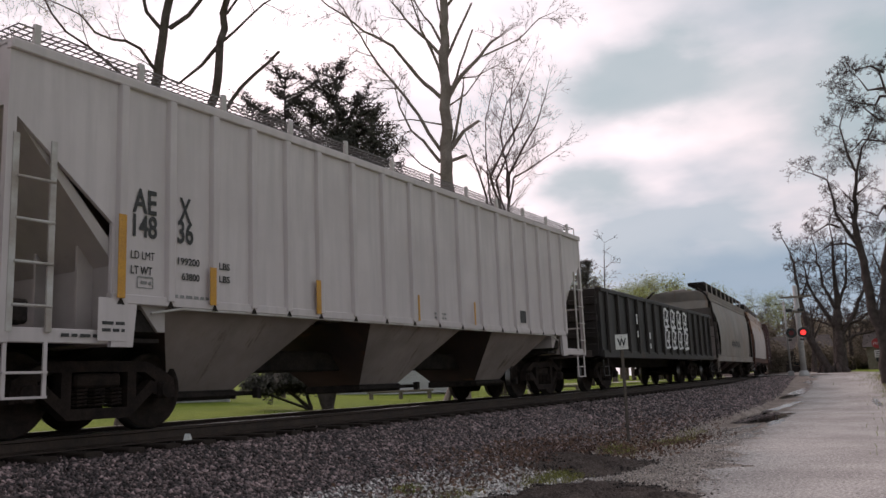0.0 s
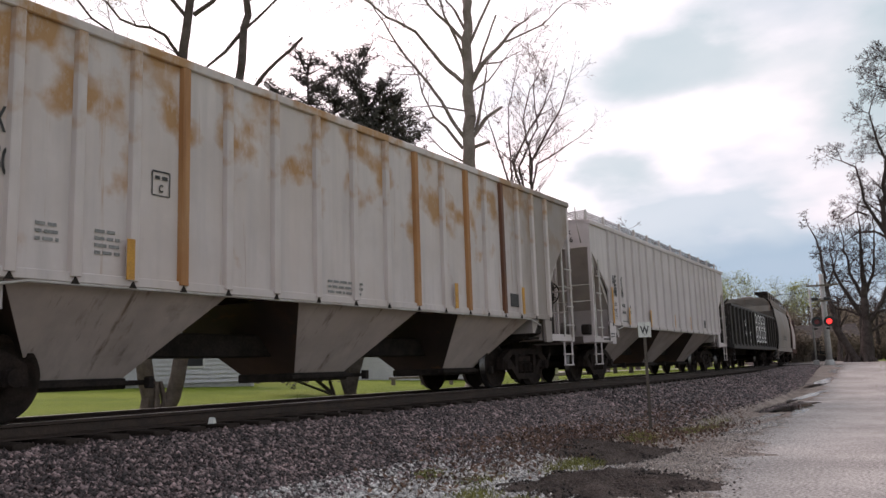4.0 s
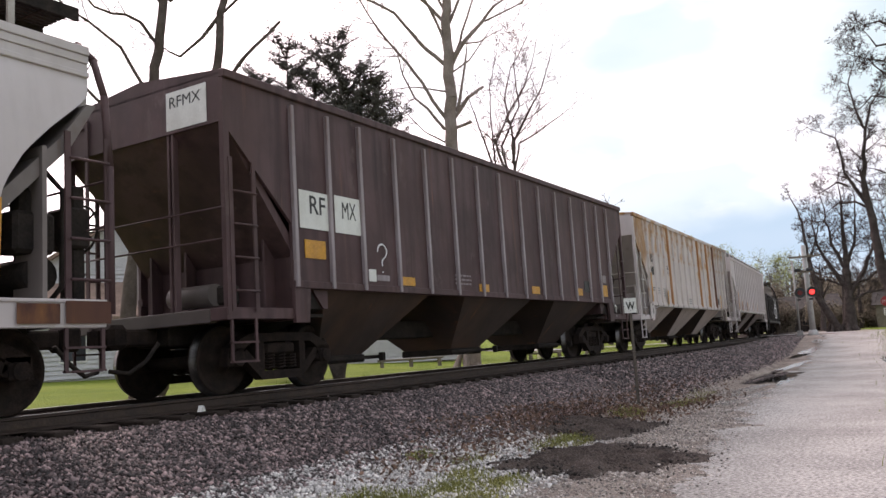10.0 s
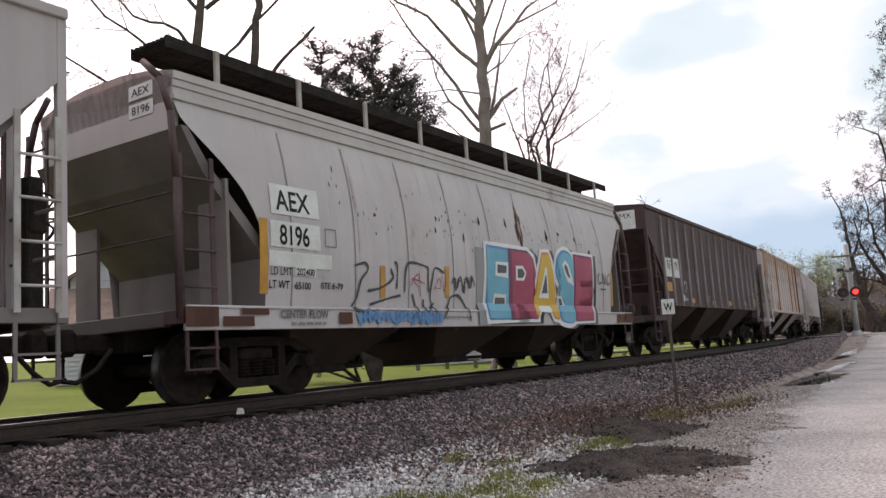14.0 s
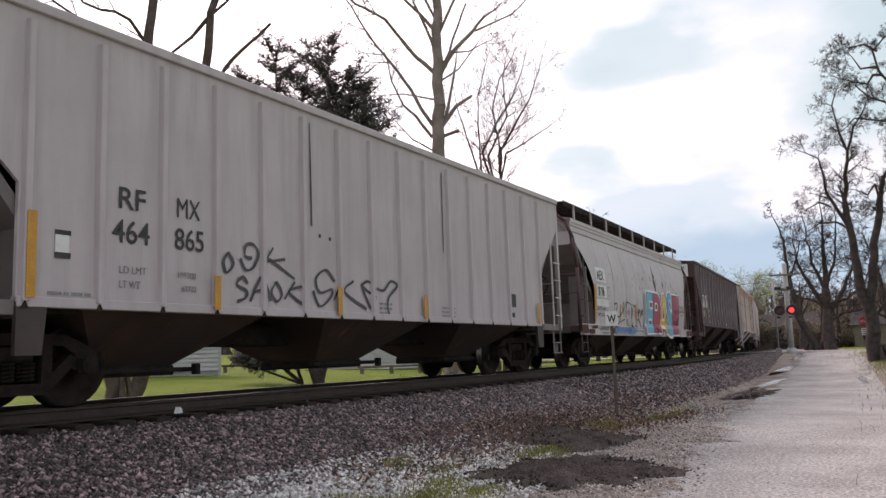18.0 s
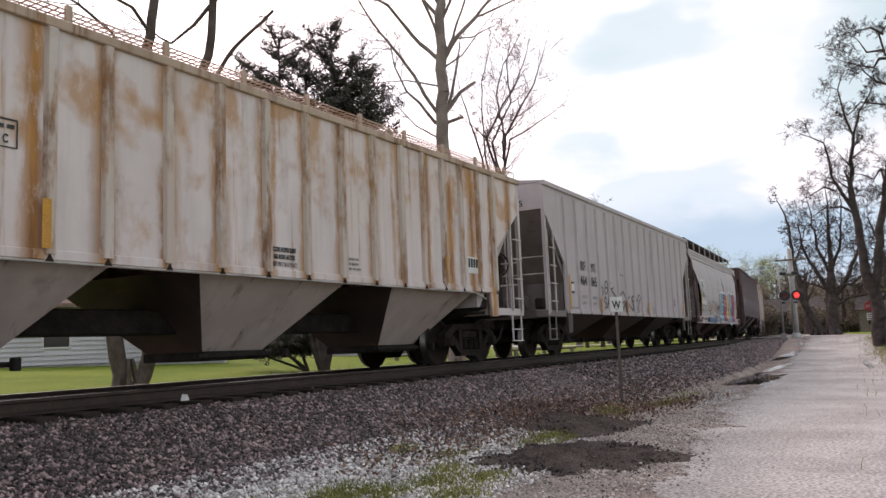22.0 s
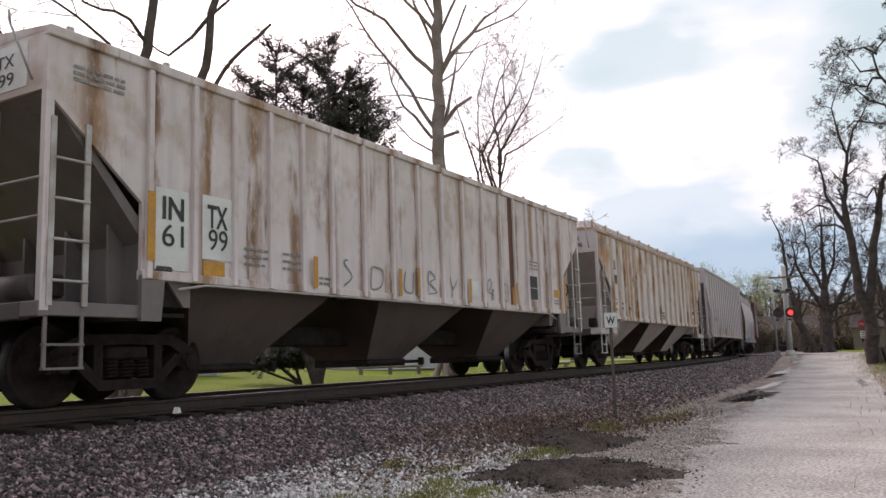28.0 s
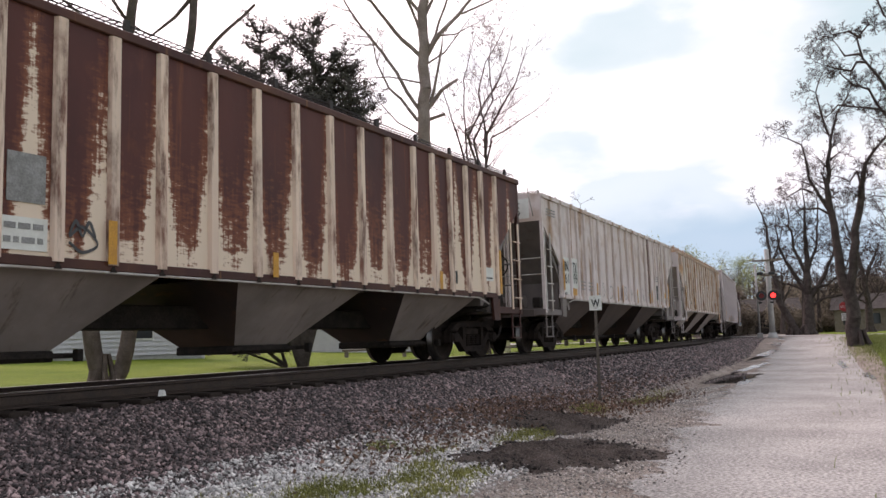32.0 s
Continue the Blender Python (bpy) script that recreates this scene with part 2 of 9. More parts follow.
def car_paint(name, paint, faded, rust=0.0, rust_color=(0.33, 0.14, 0.05), deep=(0.12, 0.045, 0.03), streak=1.0, seed=0.0, grime=0.35, rough=0.55, patch=0.0, patch_color=(0.5, 0.42, 0.33), ribs=None, flakes=0.0, end_rust=0.0, blooms=0.0, own=False, front_dust=0.0):
    """Old paint: faded in clouds, rust that runs down in streaks and grows in patches, road grime.
    ribs: first rib, spacing and how much rust runs beside them; end_rust: a blotch on the trailing corner; flakes: paint scoured off; blooms: orange patches high on the panels; own: every piece its own pattern; front_dust: brown dust over the leading panels."""
    paint, faded = (tuple(c * k for c, k in zip(q, (1.02, 0.96, 0.96))) for q in (paint, faded))
    m, nt, b = base(name, paint, rough)
    b.inputs["Specular IOR Level"].default_value = 0.3
    tc, sep = nt.nodes.new("ShaderNodeTexCoord"), nt.nodes.new("ShaderNodeSeparateXYZ")
    nt.links.new(tc.outputs["Object"], sep.inputs[0])
    X, Z = sep.outputs["X"], sep.outputs["Z"]
    raw = lambda sc, st=(1, 1, 1), sh=(0, 0, 0), d=5, r=0.6: _noise(nt, sc, d, r, stretch=st, shift=sh, lo=0.0, hi=1.0)
    col = _mix(nt, paint, faded, _noise(nt, 0.8, 5, shift=(seed, 0, seed), lo=0.35, hi=0.65))
    col = _mix(nt, col, tuple(c * 0.84 for c in paint), _noise(nt, 3.0, 4, stretch=(2.2, 1, 0.18), shift=(seed, 3, 1), lo=0.45, hi=0.7))
    if patch:
        col = _mix(nt, col, patch_color, _noise(nt, 2.2, 8, 0.7, stretch=(1, 1, 0.55), shift=(seed, 9, 4), lo=0.62 - 0.22 * patch, hi=0.72 - 0.22 * patch))
    near = None
    if ribs:
        f = _math(nt, "FRACT", _math(nt, "DIVIDE", _math(nt, "SUBTRACT", X, ribs[0]), ribs[1]))
        near = _range(nt, _math(nt, "ABSOLUTE", _math(nt, "SUBTRACT", f, 0.5)), 0.2, 0.47)
    tone = _mix(nt, rust_color, deep, _noise(nt, 3.0, 5, stretch=(2, 1, 0.4), shift=(seed, seed, 2), lo=0.42, hi=0.66))
    soft = _noise(nt, 6.0, 6, 0.72, stretch=(1.2, 1, 0.5), shift=(seed, 4, 2), lo=0.28, hi=0.55)
    if rust:
        run = _noise(nt, 1.6, 6, 0.65, stretch=(3.4, 1, 0.16 * streak), shift=(seed + 5, 2, 0), lo=0.64 - 0.2 * rust, hi=0.76 - 0.2 * rust)
        spot = _noise(nt, 0.9, 6, 0.62, stretch=(1, 1, 0.7), shift=(seed, 1, 8), lo=0.66 - 0.2 * rust, hi=0.82 - 0.2 * rust)
        stain = _noise(nt, 0.7, 4, 0.5, stretch=(1.3, 1, 0.35), shift=(seed + 2, 1, 3), lo=0.5 - 0.1 * rust, hi=0.75 - 0.1 * rust)
        col = _mix(nt, col, tuple(0.75 * c + 0.25 * k for c, k in zip(paint, rust_color)), _math(nt, "MULTIPLY", stain, 0.8))
        col = _mix(nt, col, tone, _math(nt, "MULTIPLY", _math(nt, "MULTIPLY", run, soft), 0.9))
        col = _mix(nt, col, tone, _math(nt, "MULTIPLY", _math(nt, "MULTIPLY", spot, soft), 0.9))
    if blooms:
        high = _range(nt, Z, 2.2, 3.3)
        v = _math(nt, "ADD", raw(1.7, (1.0, 1, 0.9), (seed, 5, 1), 4, 0.5), _math(nt, "MULTIPLY", high, 0.2))
        v = _math(nt, "MULTIPLY", _range(nt, v, 0.66, 0.80), _math(nt, "ADD", soft, 0.25, True))
        col = _mix(nt, col, rust_color, _math(nt, "MULTIPLY", v, blooms))
    if near and ribs[2]:
        on = _range(nt, _math(nt, "ADD", raw(1.3, (1.6, 1, 0.5), (seed + 11, 0, 3)), _math(nt, "MULTIPLY", near, 0.16)), 0.70 - 0.2 * ribs[2], 0.80 - 0.2 * ribs[2])
        col = _mix(nt, col, tone, _math(nt, "MULTIPLY", _math(nt, "MULTIPLY", on, near), _math(nt, "ADD", soft, 0.25, True)))
    if end_rust:
        e = _math(nt, "ADD", _range(nt, X, -5.6, -6.6), raw(1.1, (1, 1, 0.8), (seed, 7, 7)))
        e = _math(nt, "ADD", e, _math(nt, "MULTIPLY", _range(nt, Z, 1.9, 3.2), 0.25))
        col = _mix(nt, col, tone, _math(nt, "MULTIPLY", _math(nt, "MULTIPLY", _range(nt, e, 1.45, 1.75), _math(nt, "ADD", soft, 0.2, True)), end_rust))
    if flakes:
        fall = _range(nt, Z, 3.9, 1.4)
        v = _math(nt, "ADD", raw(7.0, (0.7, 1, 2.2), (seed, 0, 5), 6, 0.7), _math(nt, "MULTIPLY", raw(6.0, (3.0, 1, 0.25), (seed, 2, 1), 4, 0.6), 0.6))
        v = _math(nt, "ADD", _math(nt, "SUBTRACT", _math(nt, "MULTIPLY", v, 0.62), 0.33), _math(nt, "MULTIPLY", fall, 0.4))
        v = _math(nt, "ADD", v, _math(nt, "MULTIPLY", raw(0.75, (2.0, 1, 0.22), (seed, 6, 0), 3), 0.55))
        v = _math(nt, "ADD", v, _math(nt, "MULTIPLY", near, 0.3))
        v = _math(nt, "ADD", v, _math(nt, "MULTIPLY", _range(nt, Z, 1.66, 1.6), 0.07))
        col = _mix(nt, col, (0.24, 0.075, 0.035), _math(nt, "MULTIPLY", _range(nt, v, 0.66, 0.84), 0.8))
        col = _mix(nt, col, patch_color, _math(nt, "MULTIPLY", _range(nt, v, 0.83, 0.91), flakes))
    if front_dust:
        v = _math(nt, "ADD", _range(nt, X, 3.6, 6.4), _math(nt, "MULTIPLY", raw(1.4, (2.5, 1, 0.35), (seed, 8, 2), 4), 0.9))
        col = _mix(nt, col, (0.21, 0.165, 0.145), _math(nt, "MULTIPLY", _range(nt, v, 0.6, 1.25), front_dust))
    if grime:
        dirt = _noise(nt, 1.2, 6, 0.6, shift=(2, seed, 0), lo=0.4, hi=0.75)
        k = min(1.0, max(paint) / 0.28)
        col = _mix(nt, col, (0.1 * k, 0.085 * k, 0.078 * k), _math(nt, "MULTIPLY", dirt, grime))
    nt.links.new(col, b.inputs["Base Color"])
    _bump(nt, b, _noise(nt, 2.5, 3, lo=0.2, hi=0.8), 0.25, 0.02)
    if own:
        info = nt.nodes.new("ShaderNodeObjectInfo")
        for mp in [n for n in nt.nodes if n.bl_idname == "ShaderNodeMapping"]:
            add = nt.nodes.new("ShaderNodeVectorMath")
            add.operation, add.inputs[1].default_value = "MULTIPLY_ADD", (90, 30, 60)
            nt.links.new(info.outputs["Random"], add.inputs[0])
            add.inputs[2].default_value = mp.inputs["Location"].default_value
            nt.links.new(add.outputs[0], mp.inputs["Location"])
    return m


AEX = (-0.414, 0.828)      # a rib beside the middle, and the spacing there
M = {
    "white": car_paint("white_paint", (0.58, 0.535, 0.53), (0.51, 0.465, 0.46), 0.0, grime=0.09),
    "rusty_white": car_paint("rusty_white_paint", (0.59, 0.54, 0.525), (0.53, 0.475, 0.45), 0.12, (0.40, 0.19, 0.06), (0.2, 0.085, 0.03), seed=4.0, grime=0.14, ribs=(*AEX, 0.0), end_rust=0.95, blooms=0.9, front_dust=0.75),
    "streaked_white": car_paint("streaked_white_paint", (0.7, 0.64, 0.62), (0.63, 0.565, 0.54), 0.34, (0.45, 0.2, 0.05), (0.25, 0.1, 0.035), streak=0.7, seed=9.0, grime=0.1, ribs=(*AEX, 0.95), end_rust=0.9, blooms=0.7),
    "rusty_rib": car_paint("rusted_orange_rib", (0.38, 0.17, 0.06), (0.44, 0.24, 0.11), 0.4, (0.26, 0.1, 0.035), (0.12, 0.045, 0.025), streak=0.5, seed=41.0, grime=0.1, own=True),
    "dark_rib": car_paint("rusted_brown_rib", (0.11, 0.04, 0.02), (0.17, 0.065, 0.028), 0.3, (0.1, 0.04, 0.025), seed=42.0, grime=0.1, own=True),
    "streaked_rib": car_paint("streaked_white_rib", (0.58, 0.53, 0.48), (0.5, 0.43, 0.35), 0.8, (0.36, 0.16, 0.055), (0.17, 0.07, 0.03), streak=3.5, seed=43.0, grime=0.1, own=True),
    "stained_white": car_paint("stained_white_paint", (0.7, 0.64, 0.63), (0.62, 0.555, 0.535), 0.3, (0.34, 0.18, 0.09), (0.16, 0.08, 0.05), streak=2.0, seed=13.0, grime=0.14, ribs=(*AEX, 0.75), blooms=0.45),
    "grey": car_paint("pale_grey_paint", (0.49, 0.445, 0.45), (0.43, 0.39, 0.39), 0.0, grime=0.08, seed=2.0),
    "curved": car_paint("light_grey_paint", (0.55, 0.52, 0.52), (0.49, 0.46, 0.46), 0.06, (0.2, 0.1, 0.05), seed=21.0, grime=0.1),
    "brown": car_paint("brown_paint", (0.062, 0.033, 0.035), (0.112, 0.066, 0.068), 0.12, (0.17, 0.08, 0.06), seed=6.0, grime=0.3, rough=0.62, patch=0.12, patch_color=(0.125, 0.08, 0.076)),
    # the ribs' bluish-white highlight is put into this pale colour
    "brown_rib": car_paint("faded_brown_rib", (0.25, 0.215, 0.225), (0.33, 0.295, 0.31), 0.2, (0.17, 0.08, 0.06), seed=6.5, grime=0.3, rough=0.5),
    "red_rust": car_paint("oxide_red_paint", (0.085, 0.023, 0.02), (0.06, 0.018, 0.016), 0.25, (0.2, 0.055, 0.024), (0.05, 0.018, 0.015), streak=0.6, seed=17.0, grime=0.05, patch_color=(0.74, 0.58, 0.46), ribs=(*AEX, 0.0), flakes=0.97),
    "red_rib": car_paint("peeled_cream_rib", (0.8, 0.65, 0.53), (0.72, 0.55, 0.43), 0.7, (0.17, 0.05, 0.03), (0.07, 0.025, 0.018), streak=2.2, seed=18.0, grime=0.08, own=True),
    "rusty_chord": car_paint("rusty_edge_paint", (0.5, 0.4, 0.31), (0.36, 0.24, 0.16), 0.6, (0.3, 0.14, 0.06), seed=19.0, grime=0.15),
    "red_chord": car_paint("oxide_red_edge", (0.065, 0.02, 0.017), (0.05, 0.017, 0.015), 0.2, seed=16.0, grime=0.2),
    "rusty_roof": car_paint("rusty_roof_paint", (0.42, 0.33, 0.3), (0.3, 0.2, 0.17), 0.75, (0.2, 0.075, 0.05), (0.1, 0.04, 0.035), seed=25.0, grime=0.15, rough=0.4),
    "rust_plate": car_paint("rust_blotch", (0.07, 0.032, 0.026), (0.11, 0.05, 0.035), 0.2, seed=23.0, grime=0.1, rough=0.85),
    "scrawl": worn("spray_black", (0.035, 0.033, 0.035), (0.075, 0.07, 0.075), 3, 30, 0.6, bump=0, depth=0.05),
    "spray_blue": worn("spray_deep_blue", (0.07, 0.2, 0.42), (0.1, 0.26, 0.48), 3, 30, 0.55, bump=0, depth=0.05),
    "spray_cyan": worn("spray_cyan", (0.1, 0.34, 0.46), (0.13, 0.4, 0.52), 2, 30, 0.5, bump=0, depth=0.05),
    "spray_magenta": worn("spray_crimson", (0.36, 0.04, 0.09), (0.42, 0.06, 0.11), 2, 30, 0.5, bump=0, depth=0.05),
    "spray_yellow": worn("spray_yellow", (0.62, 0.34, 0.03), (0.68, 0.42, 0.05), 2, 30, 0.5, bump=0, depth=0.05),
    "spray_white": worn("spray_white", (0.74, 0.72, 0.72), (0.68, 0.66, 0.66), 2, 30, 0.5, bump=0, depth=0.05),
    "spray_dark": worn("spray_charcoal", (0.055, 0.053, 0.06), (0.1, 0.097, 0.105), 2, 30, 0.55, bump=0, depth=0.05),
    "spray_wine": worn("spray_wine", (0.15, 0.025, 0.075), (0.2, 0.035, 0.09), 2, 30, 0.5, bump=0, depth=0.05),
    "spray_orange": worn("spray_orange", (0.6, 0.17, 0.05), (0.65, 0.22, 0.06), 2, 30, 0.5, bump=0, depth=0.05),
    "spray_grey": worn("spray_grey", (0.25, 0.24, 0.25), (0.31, 0.3, 0.31), 2, 30, 0.55, bump=0, depth=0.05),
    "tan": car_paint("tan_paint", (0.30, 0.275, 0.25), (0.24, 0.22, 0.2), 0.2, seed=31.0, grime=0.4),
    "black": car_paint("black_paint", (0.024, 0.022, 0.022), (0.04, 0.036, 0.034), 0.15, (0.1, 0.06, 0.04), seed=11.0, grime=0.3),
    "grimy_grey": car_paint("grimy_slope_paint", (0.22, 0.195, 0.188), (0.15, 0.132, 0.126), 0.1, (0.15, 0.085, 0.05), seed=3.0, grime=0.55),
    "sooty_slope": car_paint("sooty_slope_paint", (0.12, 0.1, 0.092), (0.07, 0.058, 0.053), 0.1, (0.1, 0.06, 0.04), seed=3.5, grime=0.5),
    "hopper_grey": car_paint("grimy_hopper_paint", (0.37, 0.32, 0.3), (0.28, 0.24, 0.22), 0.3, (0.16, 0.095, 0.06), (0.05, 0.035, 0.028), streak=2.0, seed=8.0, grime=0.5, patch=0.0),
    "slope_white": car_paint("dusty_white_slope", (0.5, 0.46, 0.445), (0.4, 0.365, 0.35), 0.15, (0.2, 0.12, 0.07), seed=27.0, grime=0.3),
    "hopper_pale": car_paint("dusty_pale_hopper", (0.56, 0.49, 0.455), (0.45, 0.385, 0.35), 0.3, (0.2, 0.12, 0.075), (0.08, 0.055, 0.04), streak=1.5, seed=28.0, grime=0.35),
    "hopper_soot": car_paint("sooty_brown_hopper_paint", (0.17, 0.135, 0.122), (0.1, 0.08, 0.072), 0.2, (0.1, 0.06, 0.045), seed=8.5, grime=0.4),
    # grimy dark paint; on bay cross slopes it carries their painted shade
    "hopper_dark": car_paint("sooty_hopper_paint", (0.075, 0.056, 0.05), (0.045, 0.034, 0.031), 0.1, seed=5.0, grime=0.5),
    "under": worn("oily_steel", (0.022, 0.018, 0.017), (0.04, 0.031, 0.027), 4, 30, 0.88, 0.0),
    "truck": worn("truck_iron", (0.018, 0.013, 0.012), (0.034, 0.023, 0.019), 6, 45, 0.9, 0.0),
    "wheel": worn("wheel_steel", (0.02, 0.015, 0.013), (0.034, 0.023, 0.019), 8, 50, 0.88, 0.0),
    "tread": worn("bright_steel", (0.16, 0.15, 0.145), (0.1, 0.092, 0.09), 8, 60, 0.35, 1.0, bump=0.05),
    "rail": worn("rail_steel", (0.042, 0.027, 0.022), (0.062, 0.038, 0.028), 5, 40, 0.7, 0.3),
    "railtop": worn("polished_rail", (0.45, 0.44, 0.43), (0.35, 0.34, 0.33), 3, 50, 0.28, 1.0, bump=0.05),
    "tie": worn("creosoted_wood", (0.035, 0.025, 0.021), (0.06, 0.045, 0.038), 2, 30, 0.85, bump=0.6),
    "yellow": worn("orange_yellow_reflector", (0.62, 0.28, 0.02), (0.5, 0.22, 0.025), 5, 60, 0.45),
    "ink": worn("black_stencil", (0.022, 0.02, 0.02), (0.04, 0.037, 0.036), 8, 50, 0.6),
    "pale_ink": worn("faded_stencil", (0.2, 0.19, 0.185), (0.28, 0.27, 0.265), 9, 50, 0.6),
    "white_panel": worn("white_stencil_panel", (0.7, 0.69, 0.66), (0.6, 0.58, 0.55), 3, 40, 0.6, bump=0, depth=0.05),
    "pipe": worn("white_painted_rung", (0.5, 0.47, 0.45), (0.34, 0.28, 0.245), 3, 120, 0.6, bump=0, depth=0.08),
    "grate": worn("galvanised_grating", (0.2, 0.19, 0.185), (0.13, 0.12, 0.115), 6, 40, 0.6, 0.5),
}

# ---- helpers for meshes ----
def obj(name, bm, material, smooth=False):
    me = bpy.data.meshes.new(name)
    bm.normal_update()
    if smooth:
        for f in bm.faces:
            f.smooth = True
    bm.to_mesh(me)
    bm.free()
    for m in (material if isinstance(material, (list, tuple)) else [material]):
        me.materials.append(m)
    return new(name, me)


def part(name, bm, material, parent, label="", smooth=False):
    ob = obj(name, bm, material, smooth)
    ob.parent = parent
    if label:
        tagged(ob, label)
    return ob


def again(ob, parent, m=None):
    """One more part on the same mesh."""
    o = new(ob.name.split(".")[0], ob.data)
    o.parent = parent
    o.matrix_basis = m if m else ob.matrix_basis.copy()
    if "label" in ob:
        o["label"] = ob["label"]
    return o


def thing(name, label, category, m=None, group="", kind=""):
    e = new(name)
    e.empty_display_size = 0.2
    if m is not None:
        e.matrix_basis = m
    return tagged(e, label, category, group, kind)


def mesh_of(name, verts, faces, material, smooth=False, mats=None):
    me = bpy.data.meshes.new(name)
    me.from_pydata([tuple(v) for v in verts], [], [tuple(f) for f in faces])
    for m in (material if isinstance(material, (list, tuple)) else [material]):
        me.materials.append(m)
    if mats is not None:
        me.polygons.foreach_set("material_index", mats)
    if smooth:
        me.polygons.foreach_set("use_smooth", [True] * len(me.polygons))
    me.update()
    return new(name, me)


def fast_mesh(name, verts, tris, material, smooth=False):
    """Triangles from arrays."""
    me = bpy.data.meshes.new(name)
    nv, nf = len(verts), len(tris)
    me.vertices.add(nv)
    me.vertices.foreach_set("co", np.asarray(verts, np.float32).ravel())
    me.loops.add(nf * 3)
    me.loops.foreach_set("vertex_index", np.asarray(tris, np.int32).ravel())
    me.polygons.add(nf)
    me.polygons.foreach_set("loop_start", np.arange(0, nf * 3, 3, dtype=np.int32))
    me.polygons.foreach_set("loop_total", np.full(nf, 3, np.int32))
    if smooth:
        me.polygons.foreach_set("use_smooth", np.ones(nf, bool))
    me.materials.append(material)
    me.update(calc_edges=True)
    return new(name, me)


def add_box(bm, x0, x1, y0, y1, z0, z1, bevel=0.0, m=None, mat=0):
    vs = [bm.verts.new((x, y, z)) for x in (x0, x1) for y in (y0, y1) for z in (z0, z1)]
    if m is not None:
        for v in vs:
            v.co = m @ v.co
    fs = [bm.faces.new([vs[i] for i in q]) for q in ((0, 1, 3, 2), (4, 6, 7, 5), (0, 4, 5, 1), (2, 3, 7, 6), (0, 2, 6, 4), (1, 5, 7, 3))]
    for f in fs:
        f.material_index = mat
    if bevel:
        es = {e for f in fs for e in f.edges}
        bmesh.ops.bevel(bm, geom=list(es), offset=bevel, segments=1, affect="EDGES", profile=0.5)


def add_tube(bm, p0, p1, r0, r1=None, n=8, caps=True, mat=0):
    p0, p1 = Vector(p0), Vector(p1)
    r1 = r0 if r1 is None else r1
    d = (p1 - p0).normalized()
    a = d.orthogonal().normalized()
    b = d.cross(a)
    rings = []
    for p, r in ((p0, r0), (p1, r1)):
        rings.append([bm.verts.new(p + (a * math.cos(i * math.tau / n) + b * math.sin(i * math.tau / n)) * r) for i in range(n)])
    for i in range(n):
        f = bm.faces.new((rings[0][i], rings[0][(i + 1) % n], rings[1][(i + 1) % n], rings[1][i]))
        f.material_index, f.smooth = mat, n > 4
    if caps:
        bm.faces.new(rings[0][::-1]).material_index = mat
        bm.faces.new(rings[1]).material_index = mat


def add_path(bm, pts, r, n=6, closed=False):
    """One continuous round bar through the points."""
    pts = [Vector(p) for p in pts]
    rings, up = [], None
    for i, p in enumerate(pts):
        d = (pts[(i + 1) % len(pts)] if closed or i + 1 < len(pts) else p) - (pts[i - 1] if closed or i else p)
        d.normalize()
        a = d.orthogonal().normalized() if up is None else (up - d * up.dot(d)).normalized()
        up = a
        b = d.cross(a)
        rings.append([bm.verts.new(p + (a * math.cos(k * math.tau / n) + b * math.sin(k * math.tau / n)) * r) for k in range(n)])
    for i in range(len(rings) - (0 if closed else 1)):
        q, w = rings[i], rings[(i + 1) % len(rings)]
        for k in range(n):
            bm.faces.new((q[k], q[(k + 1) % n], w[(k + 1) % n], w[k])).smooth = True
    if not closed:
        bm.faces.new(rings[0][::-1])
        bm.faces.new(rings[-1])


def add_poly(bm, outline, y0, y1, mat=0):
    """A plate: an outline of (x, z) between two y."""
    a = [bm.verts.new((x, y0, z)) for x, z in outline]
    b = [bm.verts.new((x, y1, z)) for x, z in outline]
    n = len(outline)
    fs = [bm.faces.new(a), bm.faces.new(b[::-1])]
    for i in range(n):
        fs.append(bm.faces.new((a[(i + 1) % n], a[i], b[i], b[(i + 1) % n])))
    for f in fs:
        f.material_index = mat
    bmesh.ops.recalc_face_normals(bm, faces=fs)


def add_prism(bm, section, x0, x1, mat=0):
    """A bar along x: a section of (y, z)."""
    a = [bm.verts.new((x0, y, z)) for y, z in section]
    b = [bm.verts.new((x1, y, z)) for y, z in section]
    n = len(section)
    fs = [bm.faces.new(a), bm.faces.new(b[::-1])]
    for i in range(n):
        fs.append(bm.faces.new((a[(i + 1) % n], a[i], b[i], b[(i + 1) % n])))
    for f in fs:
        f.material_index = mat
    bmesh.ops.recalc_face_normals(bm, faces=fs)


def strip(name, left, right, material, lift, z_of, step=1.0, sides=3, ragged=0.0):
    """A sheet between two plan lines (x, y), laid on the ground."""
    xs = np.arange(left[0][0], left[-1][0] + 0.01, step)
    yl, yr = np.interp(xs, *zip(*left)), np.interp(xs, *zip(*right))
    verts, faces = [], []
    for x, a, b in zip(xs, yl, yr):
        a += ragged * (noise.noise(Vector((x * 0.7, 3.0, 0))) + 0.5 * noise.noise(Vector((x * 2.6, 5.0, 0))) + 0.3 * noise.noise(Vector((x * 8.0, 7.0, 0))) + 0.2 * noise.noise(Vector((x * 21.0, 9.0, 0))))
        for k in range(sides + 1):
            y = a + (b - a) * k / sides
            verts.append((x, y, z_of(x, y) + lift))
    for i in range(len(xs) - 1):
        for k in range(sides):
            q = i * (sides + 1) + k
            faces.append((q, q + 1, q + sides + 2, q + sides + 1))
    return mesh_of(name, verts, faces, material, True)


